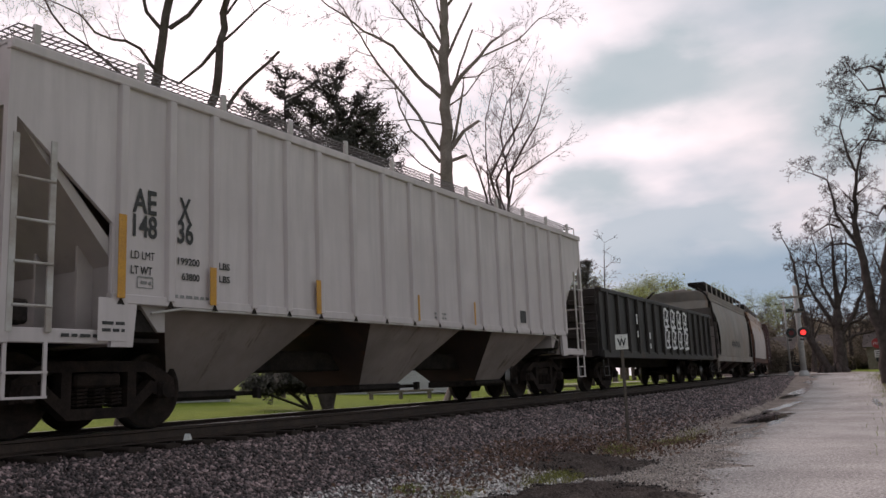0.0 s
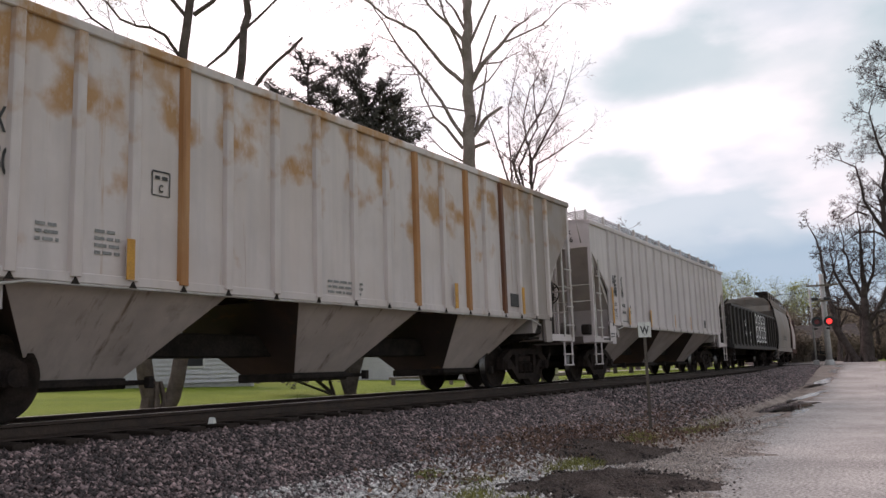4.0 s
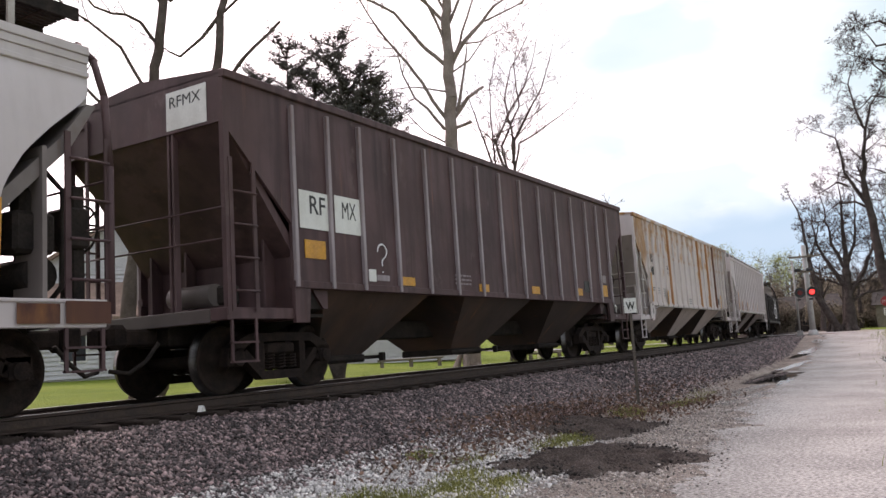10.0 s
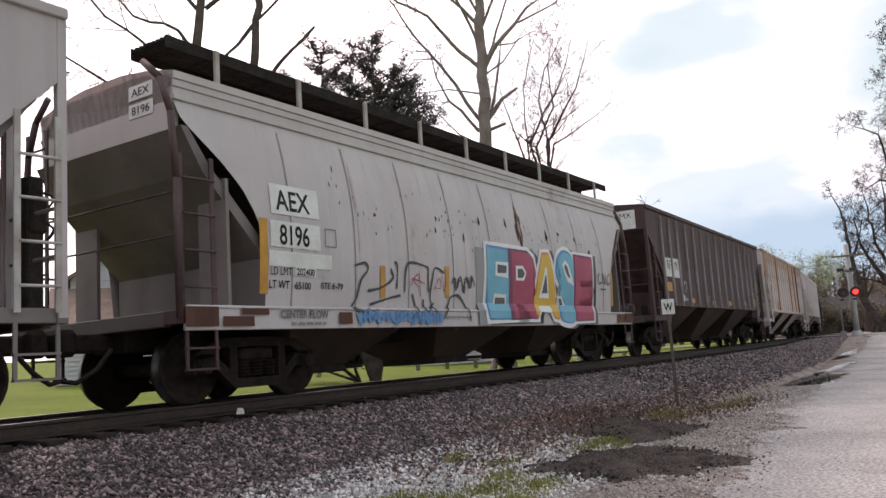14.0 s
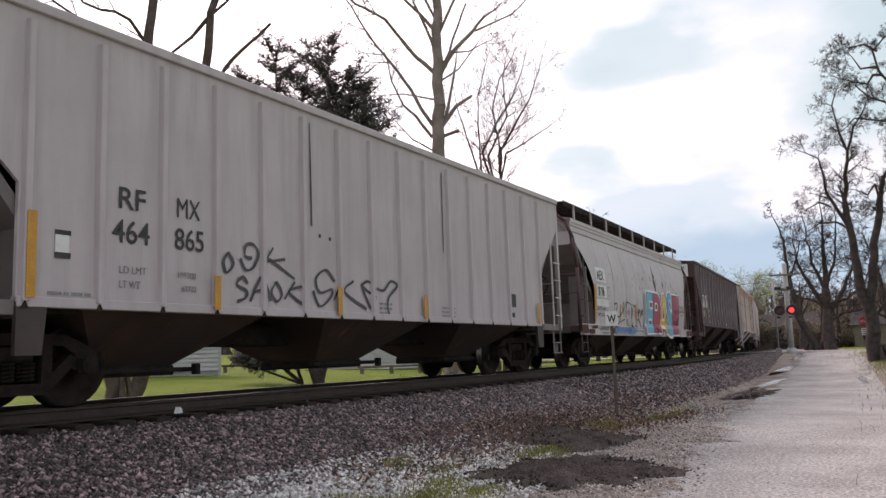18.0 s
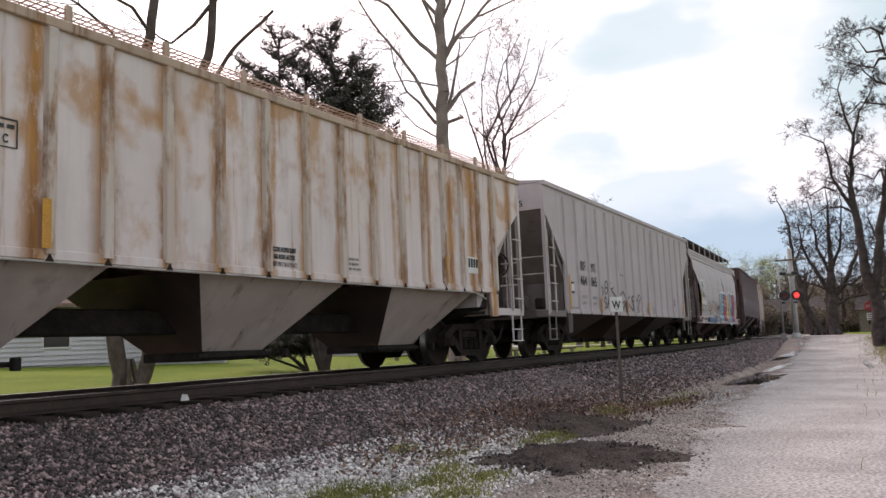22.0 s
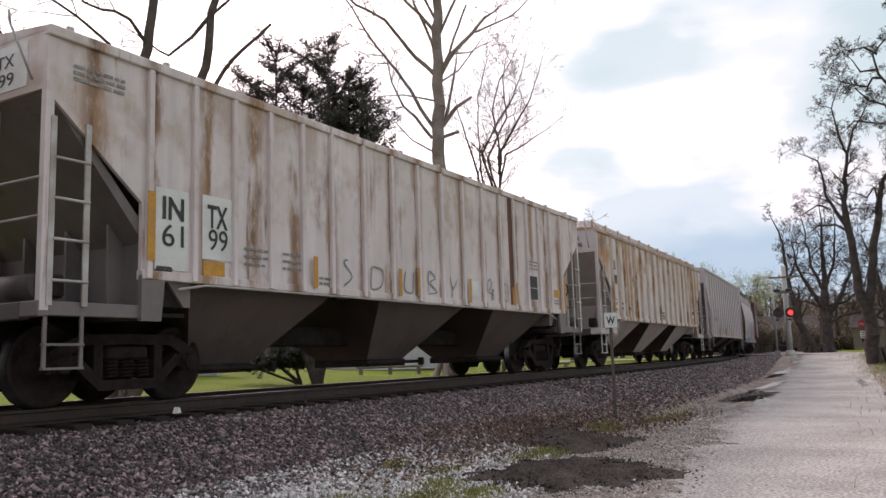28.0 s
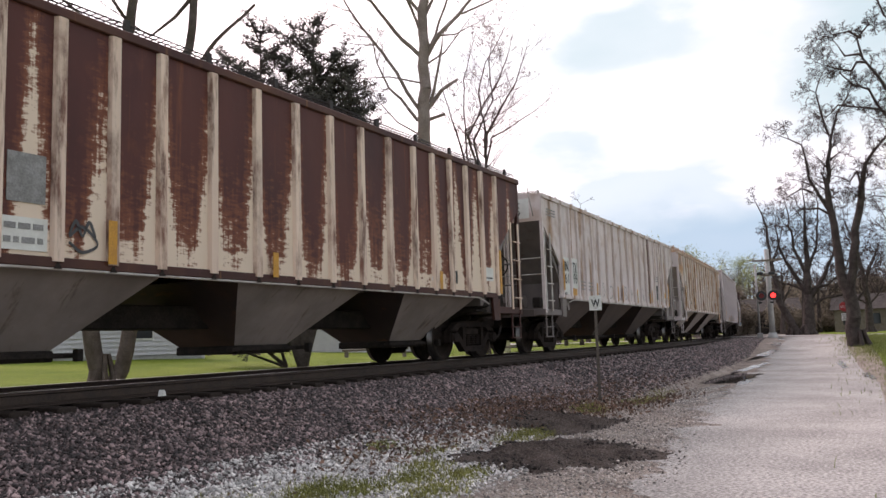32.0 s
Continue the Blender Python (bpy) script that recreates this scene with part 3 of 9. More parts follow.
# ---- the lie of the land ----
TRACK_Y, CURVE_X, CURVE_D = 9.1, 10.0, 860.0    # the line bends away past x = 10
RAIL_Z = 1.205


def bend(x):
    return max(0.0, x - CURVE_X) ** 2 / CURVE_D if x < 230 else 220 ** 2 / CURVE_D + (x - 230) * 0.5116


def smooth01(a, b, x):
    t = min(1.0, max(0.0, (x - a) / (b - a)))
    return t * t * (3 - 2 * t)


PROFILE = [(-3000, 0.3), (-30, 0.25), (-6, 0.12), (-1, 0.0), (2.5, 0.0), (4.2, 0.03), (5.0, 0.06), (5.6, 0.19), (6.2, 0.38), (7.55, 0.93),
           (7.9, 0.96), (10.3, 0.96), (10.7, 0.94), (12.2, 0.72), (14, 0.68), (20, 0.74), (28, 1.15), (36, 1.45), (60, 2.5), (120, 4.4), (300, 6.0), (3000, 6.0)]
PV, PZ = zip(*PROFILE)


def ground_z(x, y):
    v = y - bend(x)
    z = float(np.interp(v, PV, PZ))
    if 4.2 < v < 5.75 and 16 < x < 52:      # a level shelf where the water gathers
        z += (float(np.interp(v, (4.2, 5.4, 5.75), (0.03, 0.045, 0.2375))) - z) * smooth01(16, 20, x) * (1 - smooth01(46, 52, x))
    c = smooth01(30, 58, x)
    if v < 7.55:
        z += (max(1.0, z) - z) * c + 0.1 * c
        z = min(z, 1.1)
    elif v > 10.7:
        z += (max(0.98, z) - z) * c
        z += 0.02 * min(120.0, max(0.0, x - 45)) * smooth01(20, 45, v)
    return z


grass_mat = worn("spring_grass", (0.13, 0.19, 0.018), (0.2, 0.25, 0.03), 0.35, 25, 0.9, bump=0.8, dist=0.03, c3=(0.08, 0.12, 0.025))
dirt_mat = worn("gritty_dirt", (0.26, 0.197, 0.17), (0.44, 0.36, 0.31), 1.1, 35, 0.9, bump=0.9, dist=0.02, c3=(0.4, 0.36, 0.33), depth=0.35)
asphalt = worn("old_asphalt", (0.345, 0.316, 0.298), (0.49, 0.452, 0.428), 0.55, 24, 0.95, bump=0.5, dist=0.006, c3=(0.55, 0.515, 0.49), depth=0.42, lo=0.38, hi=0.62)
wet_mat = worn("wet_asphalt", (0.2, 0.175, 0.16), (0.3, 0.27, 0.25), 1.2, 40, 0.2, bump=0.15, dist=0.004)
bed_mat = worn("ballast_bed", (0.06, 0.043, 0.041), (0.095, 0.068, 0.065), 2.0, 22, 0.9, bump=1.0, dist=0.04)


def make_ground():
    xs = sorted(set([-3000, -800, -200, -60] + list(np.arange(-30, 4, 1.0)) + list(np.arange(4, 62, 0.5)) + list(np.arange(62, 80.1, 1.0)) + [90, 100, 120, 140, 170, 200, 240, 300, 500, 900, 3000]))
    vs = sorted(set([-3000, -900, -300, -120, -60] + list(PV) + [5.4, 5.75] + list(np.arange(0.3, 6.2, 0.3)) + list(np.arange(-30, 30, 1.5)) + [36, 45, 60, 90, 140, 300, 900]))
    verts, faces, mats = [], [], []
    for x in xs:
        for v in vs:
            y = v + bend(x)
            verts.append((x, y, ground_z(x, y)))
    n = len(vs)
    for i in range(len(xs) - 1):
        for k in range(n - 1):
            q = i * n + k
            faces.append((q, q + n, q + n + 1, q + 1))
            mid = (vs[k] + vs[k + 1]) / 2
            mats.append(0 if not (0.0 < mid < 12.2 and -60 < xs[i] < 300) else 2 if mid > 5.75 else 1)
    g = mesh_of("ground", verts, faces, [grass_mat, dirt_mat, bed_mat], True, mats)
    tagged(g, "green spring lawn and gritty dirt beside the track", "ground", kind="structure")


make_ground()
ROAD_L = [(-30, 2.0), (0, 2.3), (9.8, 2.7), (13, 3.2), (19.5, 4.0), (27.7, 4.6), (38, 5.4), (45, 5.8), (52.4, 6.3), (57, 7.0), (60, 7.6)]
ROAD_R = [(-30, -1.8), (0, -0.9), (10, -0.2), (20, 0.5), (26.6, 0.75), (35, 1.6), (46, 2.6), (54.5, 3.4), (57, 2.6), (60, 1.0)]
tagged(strip("road", ROAD_L, ROAD_R, asphalt, 0.006, ground_z, 0.06, 24, 0.8), "worn pale grey asphalt lane with patched edges", "road", kind="structure")


def make_crossing():
    verts, faces = [], []
    ys = np.arange(-120, 60.1, 2.0)
    for y in ys:
        for x in (60.0, 62.2, 64.4, 66.6):
            verts.append((x, y, max(ground_z(x, y), 1.08) + 0.03 if y < 8 or y > 17 else 1.205))
    for i in range(len(ys) - 1):
        for k in range(3):
            q = i * 4 + k
            faces.append((q, q + 1, q + 5, q + 4))
    tagged(mesh_of("cross_street", verts, faces, asphalt, True), "pale asphalt street over the level crossing", "road", kind="structure")


make_crossing()

# ---- the railway ----
def along(x):
    """Place and heading of the track's centre line."""
    s = 2 * max(0.0, x - CURVE_X) / CURVE_D if x < 230 else 0.5116
    return Vector((x, TRACK_Y + bend(x), RAIL_Z)), math.atan(s)


RAIL_SECTION = [(-0.075, -0.17), (0.075, -0.17), (0.075, -0.155), (0.012, -0.13), (0.012, -0.045), (0.036, -0.035), (0.036, -0.006), (0.028, 0.0), (-0.028, 0.0), (-0.036, -0.006), (-0.036, -0.035), (-0.012, -0.045), (-0.012, -0.13), (-0.075, -0.155)]


def make_track():
    tr = thing("railway_track", "steel rails spiked to dark wooden ties on stone ballast", "railway track", kind="structure")
    xs = list(np.arange(-40, 10, 5.0)) + list(np.arange(10, 240, 2.5))
    n = len(RAIL_SECTION)
    for off in (-0.755, 0.755):
        verts, faces, mats = [], [], []
        for x in xs:
            c, h = along(x)
            for dy, dz in RAIL_SECTION:
                verts.append((c.x - math.sin(h) * (off + dy), c.y + math.cos(h) * (off + dy), c.z + dz))
        for i in range(len(xs) - 1):
            for k in range(n):
                q, r = i * n + k, i * n + (k + 1) % n
                faces.append((q, q + n, r + n, r))
                mats.append(1 if k in (6, 7, 8) else 0)
        rail = mesh_of("rail", verts, faces, [M["rail"], M["railtop"]], False, mats)
        rail.parent = tr
    bm = bmesh.new()
    add_box(bm, -0.115, 0.115, -1.3, 1.3, -0.17, 0.0, 0.012)
    first = None
    for i in range(215):
        c, h = along(-4 + i * 0.54)
        m = Matrix.Translation((c.x, c.y, RAIL_Z - 0.172)) @ Matrix.Rotation(h + random.uniform(-0.01, 0.01), 4, "Z")
        if first is None:
            first = part("tie", bm, M["tie"], tr)
            first.matrix_basis = m
        else:
            again(first, tr, m)
    return tr


def stones(name, n, xr, vr, size, material, lift, label, keep=None, category="gravel"):
    """Loose broken stone: rough little blocks strewn over a stretch of the plan."""
    rng = np.random.default_rng(len(name) + n)
    ico = np.array([(1, 0.15, 0), (-1, 0, 0.1), (0.1, 1, 0), (0, -1, -0.1), (0.15, 0, 1), (0, 0.1, -1)]) * 1.15
    tri = np.array([(0, 2, 4), (2, 1, 4), (1, 3, 4), (3, 0, 4), (2, 0, 5), (1, 2, 5), (3, 1, 5), (0, 3, 5)])
    u = rng.random(n)
    x = xr[0] + (xr[1] - xr[0]) * u
    v = vr[0] + (vr[1] - vr[0]) * rng.random(n)
    if keep is not None:
        ok = keep(x, v, rng.random(n))
        x, v = x[ok], v[ok]
    n = len(x)
    y = v + np.where(x > CURVE_X, (x - CURVE_X) ** 2 / CURVE_D, 0)
    z = np.array([ground_z(a, b) for a, b in zip(x, y)])
    r = size[0] + (size[1] - size[0]) * rng.random(n) ** 2
    sc = r[:, None] * rng.uniform(0.6, 1.25, (n, 3)) * np.array((1, 1, 0.75))
    pts = ico[None] * rng.uniform(0.6, 1.3, (n, 6, 1)) * sc[:, None]
    a = rng.random(n) * 6.283
    ca, sa = np.cos(a)[:, None], np.sin(a)[:, None]
    px, py = pts[..., 0] * ca - pts[..., 1] * sa, pts[..., 0] * sa + pts[..., 1] * ca
    t = rng.uniform(-0.7, 0.7, n)[:, None]
    pz = pts[..., 2] * np.cos(t) + px * np.sin(t)
    out = np.stack([px + x[:, None], py + y[:, None], pz + (z + lift + r * rng.uniform(-0.1, 0.5, n))[:, None]], -1)
    ob = fast_mesh(name, out.reshape(-1, 3), (tri[None] + 6 * np.arange(n)[:, None, None]).reshape(-1, 3), material)
    return tagged(ob, label, category, kind="stuff")


make_track()
stone_mat = islands(worn("crushed_stone", (0.08, 0.056, 0.055), (0.112, 0.077, 0.074), 1.2, 30, 0.5, bump=0.3, dist=0.01), 0.3, 5.2, 3.0)
pale_stone = islands(worn("pale_gravel", (0.52, 0.485, 0.465), (0.62, 0.58, 0.555), 1.2, 30, 0.55, bump=0.3, dist=0.01), 0.35, 1.6)
grit_stone = islands(worn("lane_grit_stone", (0.27, 0.225, 0.2), (0.4, 0.345, 0.315), 1.2, 30, 0.7, bump=0.3, dist=0.01), 0.3, 2.0)
stones("track_ballast", 95000, (2.5, 18), (5.9, 8.05), (0.013, 0.036), stone_mat, 0.0, "dark grey-brown crushed stone ballast heaped along the track", category="ballast")
stones("far_ballast", 46000, (18, 58), (5.2, 8.1), (0.024, 0.05), stone_mat, 0.0, "dark crushed stone ballast shoulder", category="ballast", keep=lambda x, v, r: r < np.clip((v - 5.6 + 0.2 * np.clip((x - 33) / 6, 0, 1) + 0.15 * np.clip((22 - x) / 4, 0, 1)) / 0.22, 0, 1))
stones("crib_ballast", 12000, (0, 45), (8.1, 12.2), (0.035, 0.06), stone_mat, 0.0, "dark crushed stone between and behind the ties", category="ballast")
stones("pale_gravel", 52000, (1.5, 13.0), (4.0, 6.3), (0.014, 0.035), pale_stone, 0.0, "pale grey loose gravel along the foot of the ballast",
       keep=lambda x, v, r: r < np.clip((12.5 - x) / 5, 0, 1) * np.clip((v - 3.9) / 0.8, 0, 1))
stones("lane_grit", 52000, (5.0, 24.0), (1.6, 6.0), (0.007, 0.024), grit_stone, 0.0, "scattered pale grit beside the lane", keep=lambda x, v, r: r < np.clip((v + 0.5 - np.interp(x, *zip(*ROAD_L))) / 0.8, 0, 1))

# ---- freight cars: local x runs forward along the track, y = -W faces the lane, z = 0 is the top of the rail ----
W = 1.58


def lettering(body, size, material, parent, x, z, y=-W - 0.012, width=None, name="lettering", turn=None, bold=0.0):
    """Letters that stand on a side (or, with turn, on an end)."""
    cu = bpy.data.curves.new("lettering", "FONT")
    cu.body, cu.size, cu.extrude, cu.offset = body, size, 0.001, 0.0 if "M" in body else bold
    tmp = bpy.data.objects.new("lettering", cu)
    me = bpy.data.meshes.new_from_object(tmp)
    bpy.data.objects.remove(tmp)
    me.materials.append(material)
    co = [v.co.x for v in me.vertices]
    k = width / (max(co) - min(co)) if width and co else 1.0
    x0 = min(co) if co else 0
    for v in me.vertices:
        v.co.x = (v.co.x - x0) * k
    ob = new(name, me)
    ob.parent = parent
    if turn is None:
        ob.matrix_basis = Matrix.Translation((x, y, z)) @ Matrix.Rotation(radians(90), 4, "X")
    else:
        ob.matrix_basis = turn
    return ob


def plate(name, x0, x1, z0, z1, material, parent, y=-W - 0.008, label=""):
    bm = bmesh.new()
    add_box(bm, x0, x1, y - 0.004, y + 0.004, z0, z1)
    return part(name, bm, material, parent, label)


def lathe(bm, profile, n=28, mats=None):
    """Turns (y, r) about the y axis."""
    rings = [[bm.verts.new((r * math.cos(i * math.tau / n), y, r * math.sin(i * math.tau / n))) for i in range(n)] for y, r in profile]
    for k in range(len(rings) - 1):
        for i in range(n):
            f = bm.faces.new((rings[k][i], rings[k][(i + 1) % n], rings[k + 1][(i + 1) % n], rings[k + 1][i]))
            f.smooth = True
            f.material_index = mats[k] if mats else 0
    for r in (rings[0], rings[-1]):
        bm.faces.new(r)


WHEEL_R = 0.457
PROTO = {}


def wheel_mesh():
    bm = bmesh.new()
    for s in (-1, 1):
        prof = [(0.60, 0.10), (0.70, 0.11), (0.71, 0.36), (0.685, 0.40), (0.685, 0.482), (0.712, 0.488), (0.725, WHEEL_R + 0.003), (0.815, WHEEL_R - 0.006), (0.825, 0.44), (0.825, 0.39), (0.785, 0.37), (0.77, 0.2), (0.83, 0.14), (0.86, 0.12), (0.90, 0.085), (1.06, 0.08), (1.07, 0.03)]
        lathe(bm, [(y * s, r) for y, r in prof], 30, [0, 0, 0, 0, 0, 1, 1, 0, 0, 0, 0, 0, 0, 0, 0, 0])
    add_tube(bm, (0, -0.62, 0), (0, 0.62, 0), 0.085, n=12)
    for s in (-1, 1):
        for k in range(3):
            a = k * math.tau / 3
            add_tube(bm, (0.05 * math.cos(a), 1.06 * s, 0.05 * math.sin(a)), (0.05 * math.cos(a), 1.085 * s, 0.05 * math.sin(a)), 0.014, n=6)
    bmesh.ops.recalc_face_normals(bm, faces=bm.faces[:])
    me = bpy.data.meshes.new("wheelset")
    bm.to_mesh(me)
    bm.free()
    me.materials.append(M["wheel"])
    me.materials.append(M["tread"])
    return me


def frame_mesh():
    """Cast side frame of a three-piece truck, about y = 0."""
    bm = bmesh.new()
    t = 0.075
    for s in (-1, 1):
        q = lambda pts: add_poly(bm, [(x * s, z) for x, z in pts], -t, t)
        q([(0, 0.80), (0.62, 0.79), (0.80, 0.72), (1.02, 0.60), (1.02, 0.50), (0.78, 0.56), (0.60, 0.67), (0, 0.68)])        # top chord
        q([(0.36, 0.68), (0.48, 0.68), (0.48, 0.36), (0.36, 0.28)])                                                          # column
        q([(0, 0.16), (0.40, 0.16), (0.80, 0.50), (0.70, 0.58), (0.36, 0.28), (0, 0.28)])                                  # tension member
        q([(0.76, 0.60), (1.03, 0.60), (1.06, 0.36), (0.98, 0.36), (0.97, 0.52), (0.80, 0.52), (0.78, 0.40), (0.72, 0.42)])  # pedestal
        add_box(bm, 0.78 * s, 1.0 * s, -0.11, 0.11, 0.36, 0.55, 0.02)                                                       # bearing adapter
        add_tube(bm, (0.89 * s, -0.15, 0.457), (0.89 * s, 0.1, 0.457), 0.095, n=12)
    bmesh.ops.recalc_face_normals(bm, faces=bm.faces[:])
    me = bpy.data.meshes.new("side_frame")
    bm.to_mesh(me)
    bm.free()
    me.materials.append(M["truck"])
    return me


def spring_mesh():
    bm = bmesh.new()
    for x in (-0.22, 0.0, 0.22):
        pts = [Vector((x + 0.085 * math.cos(a), 0.085 * math.sin(a), 0.29 + 0.2 * i / 40)) for i, a in enumerate(np.linspace(0, 5 * math.tau, 41))]
        for p, r in zip(pts, pts[1:]):
            add_tube(bm, p, r, 0.017, n=5, caps=False)
    me = bpy.data.meshes.new("spring")
    bm.to_mesh(me)
    bm.free()
    me.materials.append(M["truck"])
    return me


def bolster_mesh():
    bm = bmesh.new()
    add_box(bm, -0.3, 0.3, -1.05, 1.05, 0.5, 0.66, 0.03)
    add_box(bm, -0.2, 0.2, -0.35, 0.35, 0.6, 0.9, 0.03)
    add_box(bm, -0.7, -0.58, -0.8, 0.8, 0.36, 0.5, 0.02)
    add_box(bm, 0.58, 0.7, -0.8, 0.8, 0.36, 0.5, 0.02)
    me = bpy.data.meshes.new("bolster")
    bm.to_mesh(me)
    bm.free()
    me.materials.append(M["truck"])
    return me


WHEELSETS = []


def add_truck(car, x):
    if not PROTO:
        PROTO.update(wheelset=wheel_mesh(), side_frame=frame_mesh(), spring=spring_mesh(), bolster=bolster_mesh())
    tk = new("truck", PROTO["bolster"])
    tk.parent = car
    tk.matrix_basis = Matrix.Translation((x, 0, 0))
    tagged(tk, "grimy cast iron two-axle truck")
    for s in (-1, 1):
        for n in ("side_frame", "spring"):
            o = new(n, PROTO[n])
            o.parent, o.matrix_basis = tk, Matrix.Translation((0, 1.0 * s, 0))
    for s in (-1, 1):
        o = new("wheelset", PROTO["wheelset"])
        o.parent, o.matrix_basis = tk, Matrix.Translation((0.89 * s, 0, WHEEL_R))
        WHEELSETS.append((o, 0.89 * s))
    return tk


def ladder(parent, x0, x1, z0, z1, y, step=0.42, mat="pipe", end=False, r=0.016):
    """Two stiles and rungs on a side, or across an end at x0 with y from x1[0] to x1[1]."""
    bm = bmesh.new()
    if end:
        for yy in x1:
            add_box(bm, x0 - 0.012, x0 + 0.012, yy - 0.03, yy + 0.03, z0, z1)
    else:
        for x in (x0, x1):
            add_box(bm, x - 0.032, x + 0.032, y - 0.012, y + 0.012, z0, z1)
    ob = part("ladder", bm, M[mat], parent)
    z = z0 + 0.25
    while z < z1 - 0.05:
        bm = bmesh.new()
        if end:
            add_tube(bm, (x0, x1[0], z), (x0, x1[1], z), r, n=6)
        else:
            add_tube(bm, (x0, y - 0.05, z), (x1, y - 0.05, z), r, n=6)
        part("rung", bm, M[mat], ob)
        z += step
    return ob


def underframe(car, L, end_mat="pipe", zs=1.0, stirrup=True):
    """Centre sill, couplers, end platforms, air hoses, steps."""
    h = L / 2
    bm = bmesh.new()
    add_box(bm, -h + 0.15, h - 0.15, -0.33, 0.33, 0.68, 1.0, 0.02)
    part("centre_sill", bm, M["under"], car)
    for s in (-1, 1):
        bm = bmesh.new()
        add_box(bm, s * (h - 0.15), s * (h + 0.42), -0.13, 0.13, 0.7, 0.92, 0.03)
        add_box(bm, s * (h + 0.36), s * (h + 0.64), -0.2, 0.17, 0.66, 0.98, 0.06)
        add_box(bm, s * (h + 0.5), s * (h + 0.72), 0.05, 0.2, 0.69, 0.95, 0.04)
        part("coupler", bm, M["truck"], car)
        bm = bmesh.new()
        pts = [Vector((s * (h + 0.1), -0.42, 0.72)), Vector((s * (h + 0.3), -0.43, 0.5)), Vector((s * (h + 0.52), -0.38, 0.36)), Vector((s * (h + 0.75), -0.3, 0.4))]
        add_path(bm, pts, 0.028)
        part("air_hose", bm, M["under"], car)
        bm = bmesh.new()
        add_box(bm, s * (h - 0.1), s * (h + 0.02), -W + 0.3, W - 0.3, 0.92, 1.1, 0.01)
        part("buffer_beam", bm, M["sooty_slope"], car)
        for sy in (-1, 1):
            bm = bmesh.new()
            add_box(bm, s * (h - 0.1), s * (h + 0.02), min(sy * W, sy * (W - 0.3)), max(sy * W, sy * (W - 0.3)), 0.94, 1.1, 0.01)
            add_box(bm, s * (h - 1.3), s * (h - 0.095), min(sy * (W - 0.02), sy * (W - 0.12)), max(sy * (W - 0.02), sy * (W - 0.12)), 0.95, 1.1 - 0.003, 0.008)
            part("end_sill", bm, M[end_mat], car)
        # shear plate and bolster, added dark to deepen the shade under the end
        bm = bmesh.new()
        add_box(bm, s * (h - 2.0), s * (h - 0.12), -1.42, 1.42, 0.985, 1.03)
        part("shear_plate", bm, M["under"], car)
        bm = bmesh.new()
        add_poly(bm, [(-1.48, 1.34), (1.48, 1.34), (1.48, 1.1), (0.5, 0.82), (-0.5, 0.82), (-1.48, 1.1)], s * (h - 1.72) - 0.2, s * (h - 1.72) + 0.2)
        bmesh.ops.transform(bm, matrix=Matrix.Rotation(math.pi / 2, 4, "Z"), verts=bm.verts)
        bmesh.ops.scale(bm, vec=(-1, 1, 1), verts=bm.verts)
        bmesh.ops.recalc_face_normals(bm, faces=bm.faces[:])
        part("body_bolster", bm, M["under"], car)
        bm = bmesh.new()
        add_box(bm, s * (h - 0.7), s * (h - 0.1), -1.45, 1.45, 1.06, 1.09)
        part("end_platform", bm, M["grate"], car)
        if stirrup:
            for sy in (-1, 1):
                bm = bmesh.new()
                y = sy * (W - 0.03)
                for x in (s * (h - 0.08), s * (h - 0.5)):
                    add_box(bm, x - 0.02, x + 0.02, y - 0.012, y + 0.012, 0.42, 0.98)
                for z in (0.42, 0.66):
                    add_box(bm, min(s * (h - 0.08), s * (h - 0.5)) - 0.02, max(s * (h - 0.08), s * (h - 0.5)) + 0.02, y - 0.03, y + 0.03, z - 0.012, z + 0.012)
                part("step", bm, M[end_mat], car)


def bay(bm, a, b, zt, zb, top_w, bot_w, bot_len, c=None):
    c = (a + b) / 2 if c is None else c
    top = [bm.verts.new(p) for p in ((a, -top_w, zt), (b, -top_w, zt), (b, top_w, zt), (a, top_w, zt))]
    bot = [bm.verts.new(p) for p in ((c - bot_len / 2, -bot_w, zb), (c + bot_len / 2, -bot_w, zb), (c + bot_len / 2, bot_w, zb), (c - bot_len / 2, bot_w, zb))]
    fs = [bm.faces.new(bot), bm.faces.new(top[::-1])]
    for i in range(4):
        fs.append(bm.faces.new((top[i], top[(i + 1) % 4], bot[(i + 1) % 4], bot[i])))
    bmesh.ops.recalc_face_normals(bm, faces=fs)
    fs[3].material_index = fs[5].material_index = fs[0].material_index = 1      # shade of the cross slopes and underside is painted in the darker material


def rib_row(mid, n_mid, end, n_end, even=True):
    """Places of the ribs along a car 15.2 m long: wide spacing in the middle, closer at both ends."""
    half = [mid * (k + 0.5 if even else k) for k in range(n_mid)]
    half += [half[-1] + end * (k + 1) for k in range(n_end)]
    return sorted({round(7.6 + s * q, 3) for q in half for s in (-1, 1)})


COMMON_RIBS = rib_row(0.828, 4, 0.68, 5)
BROWN_RIBS = rib_row(0.955, 6, 0.78, 2, False)


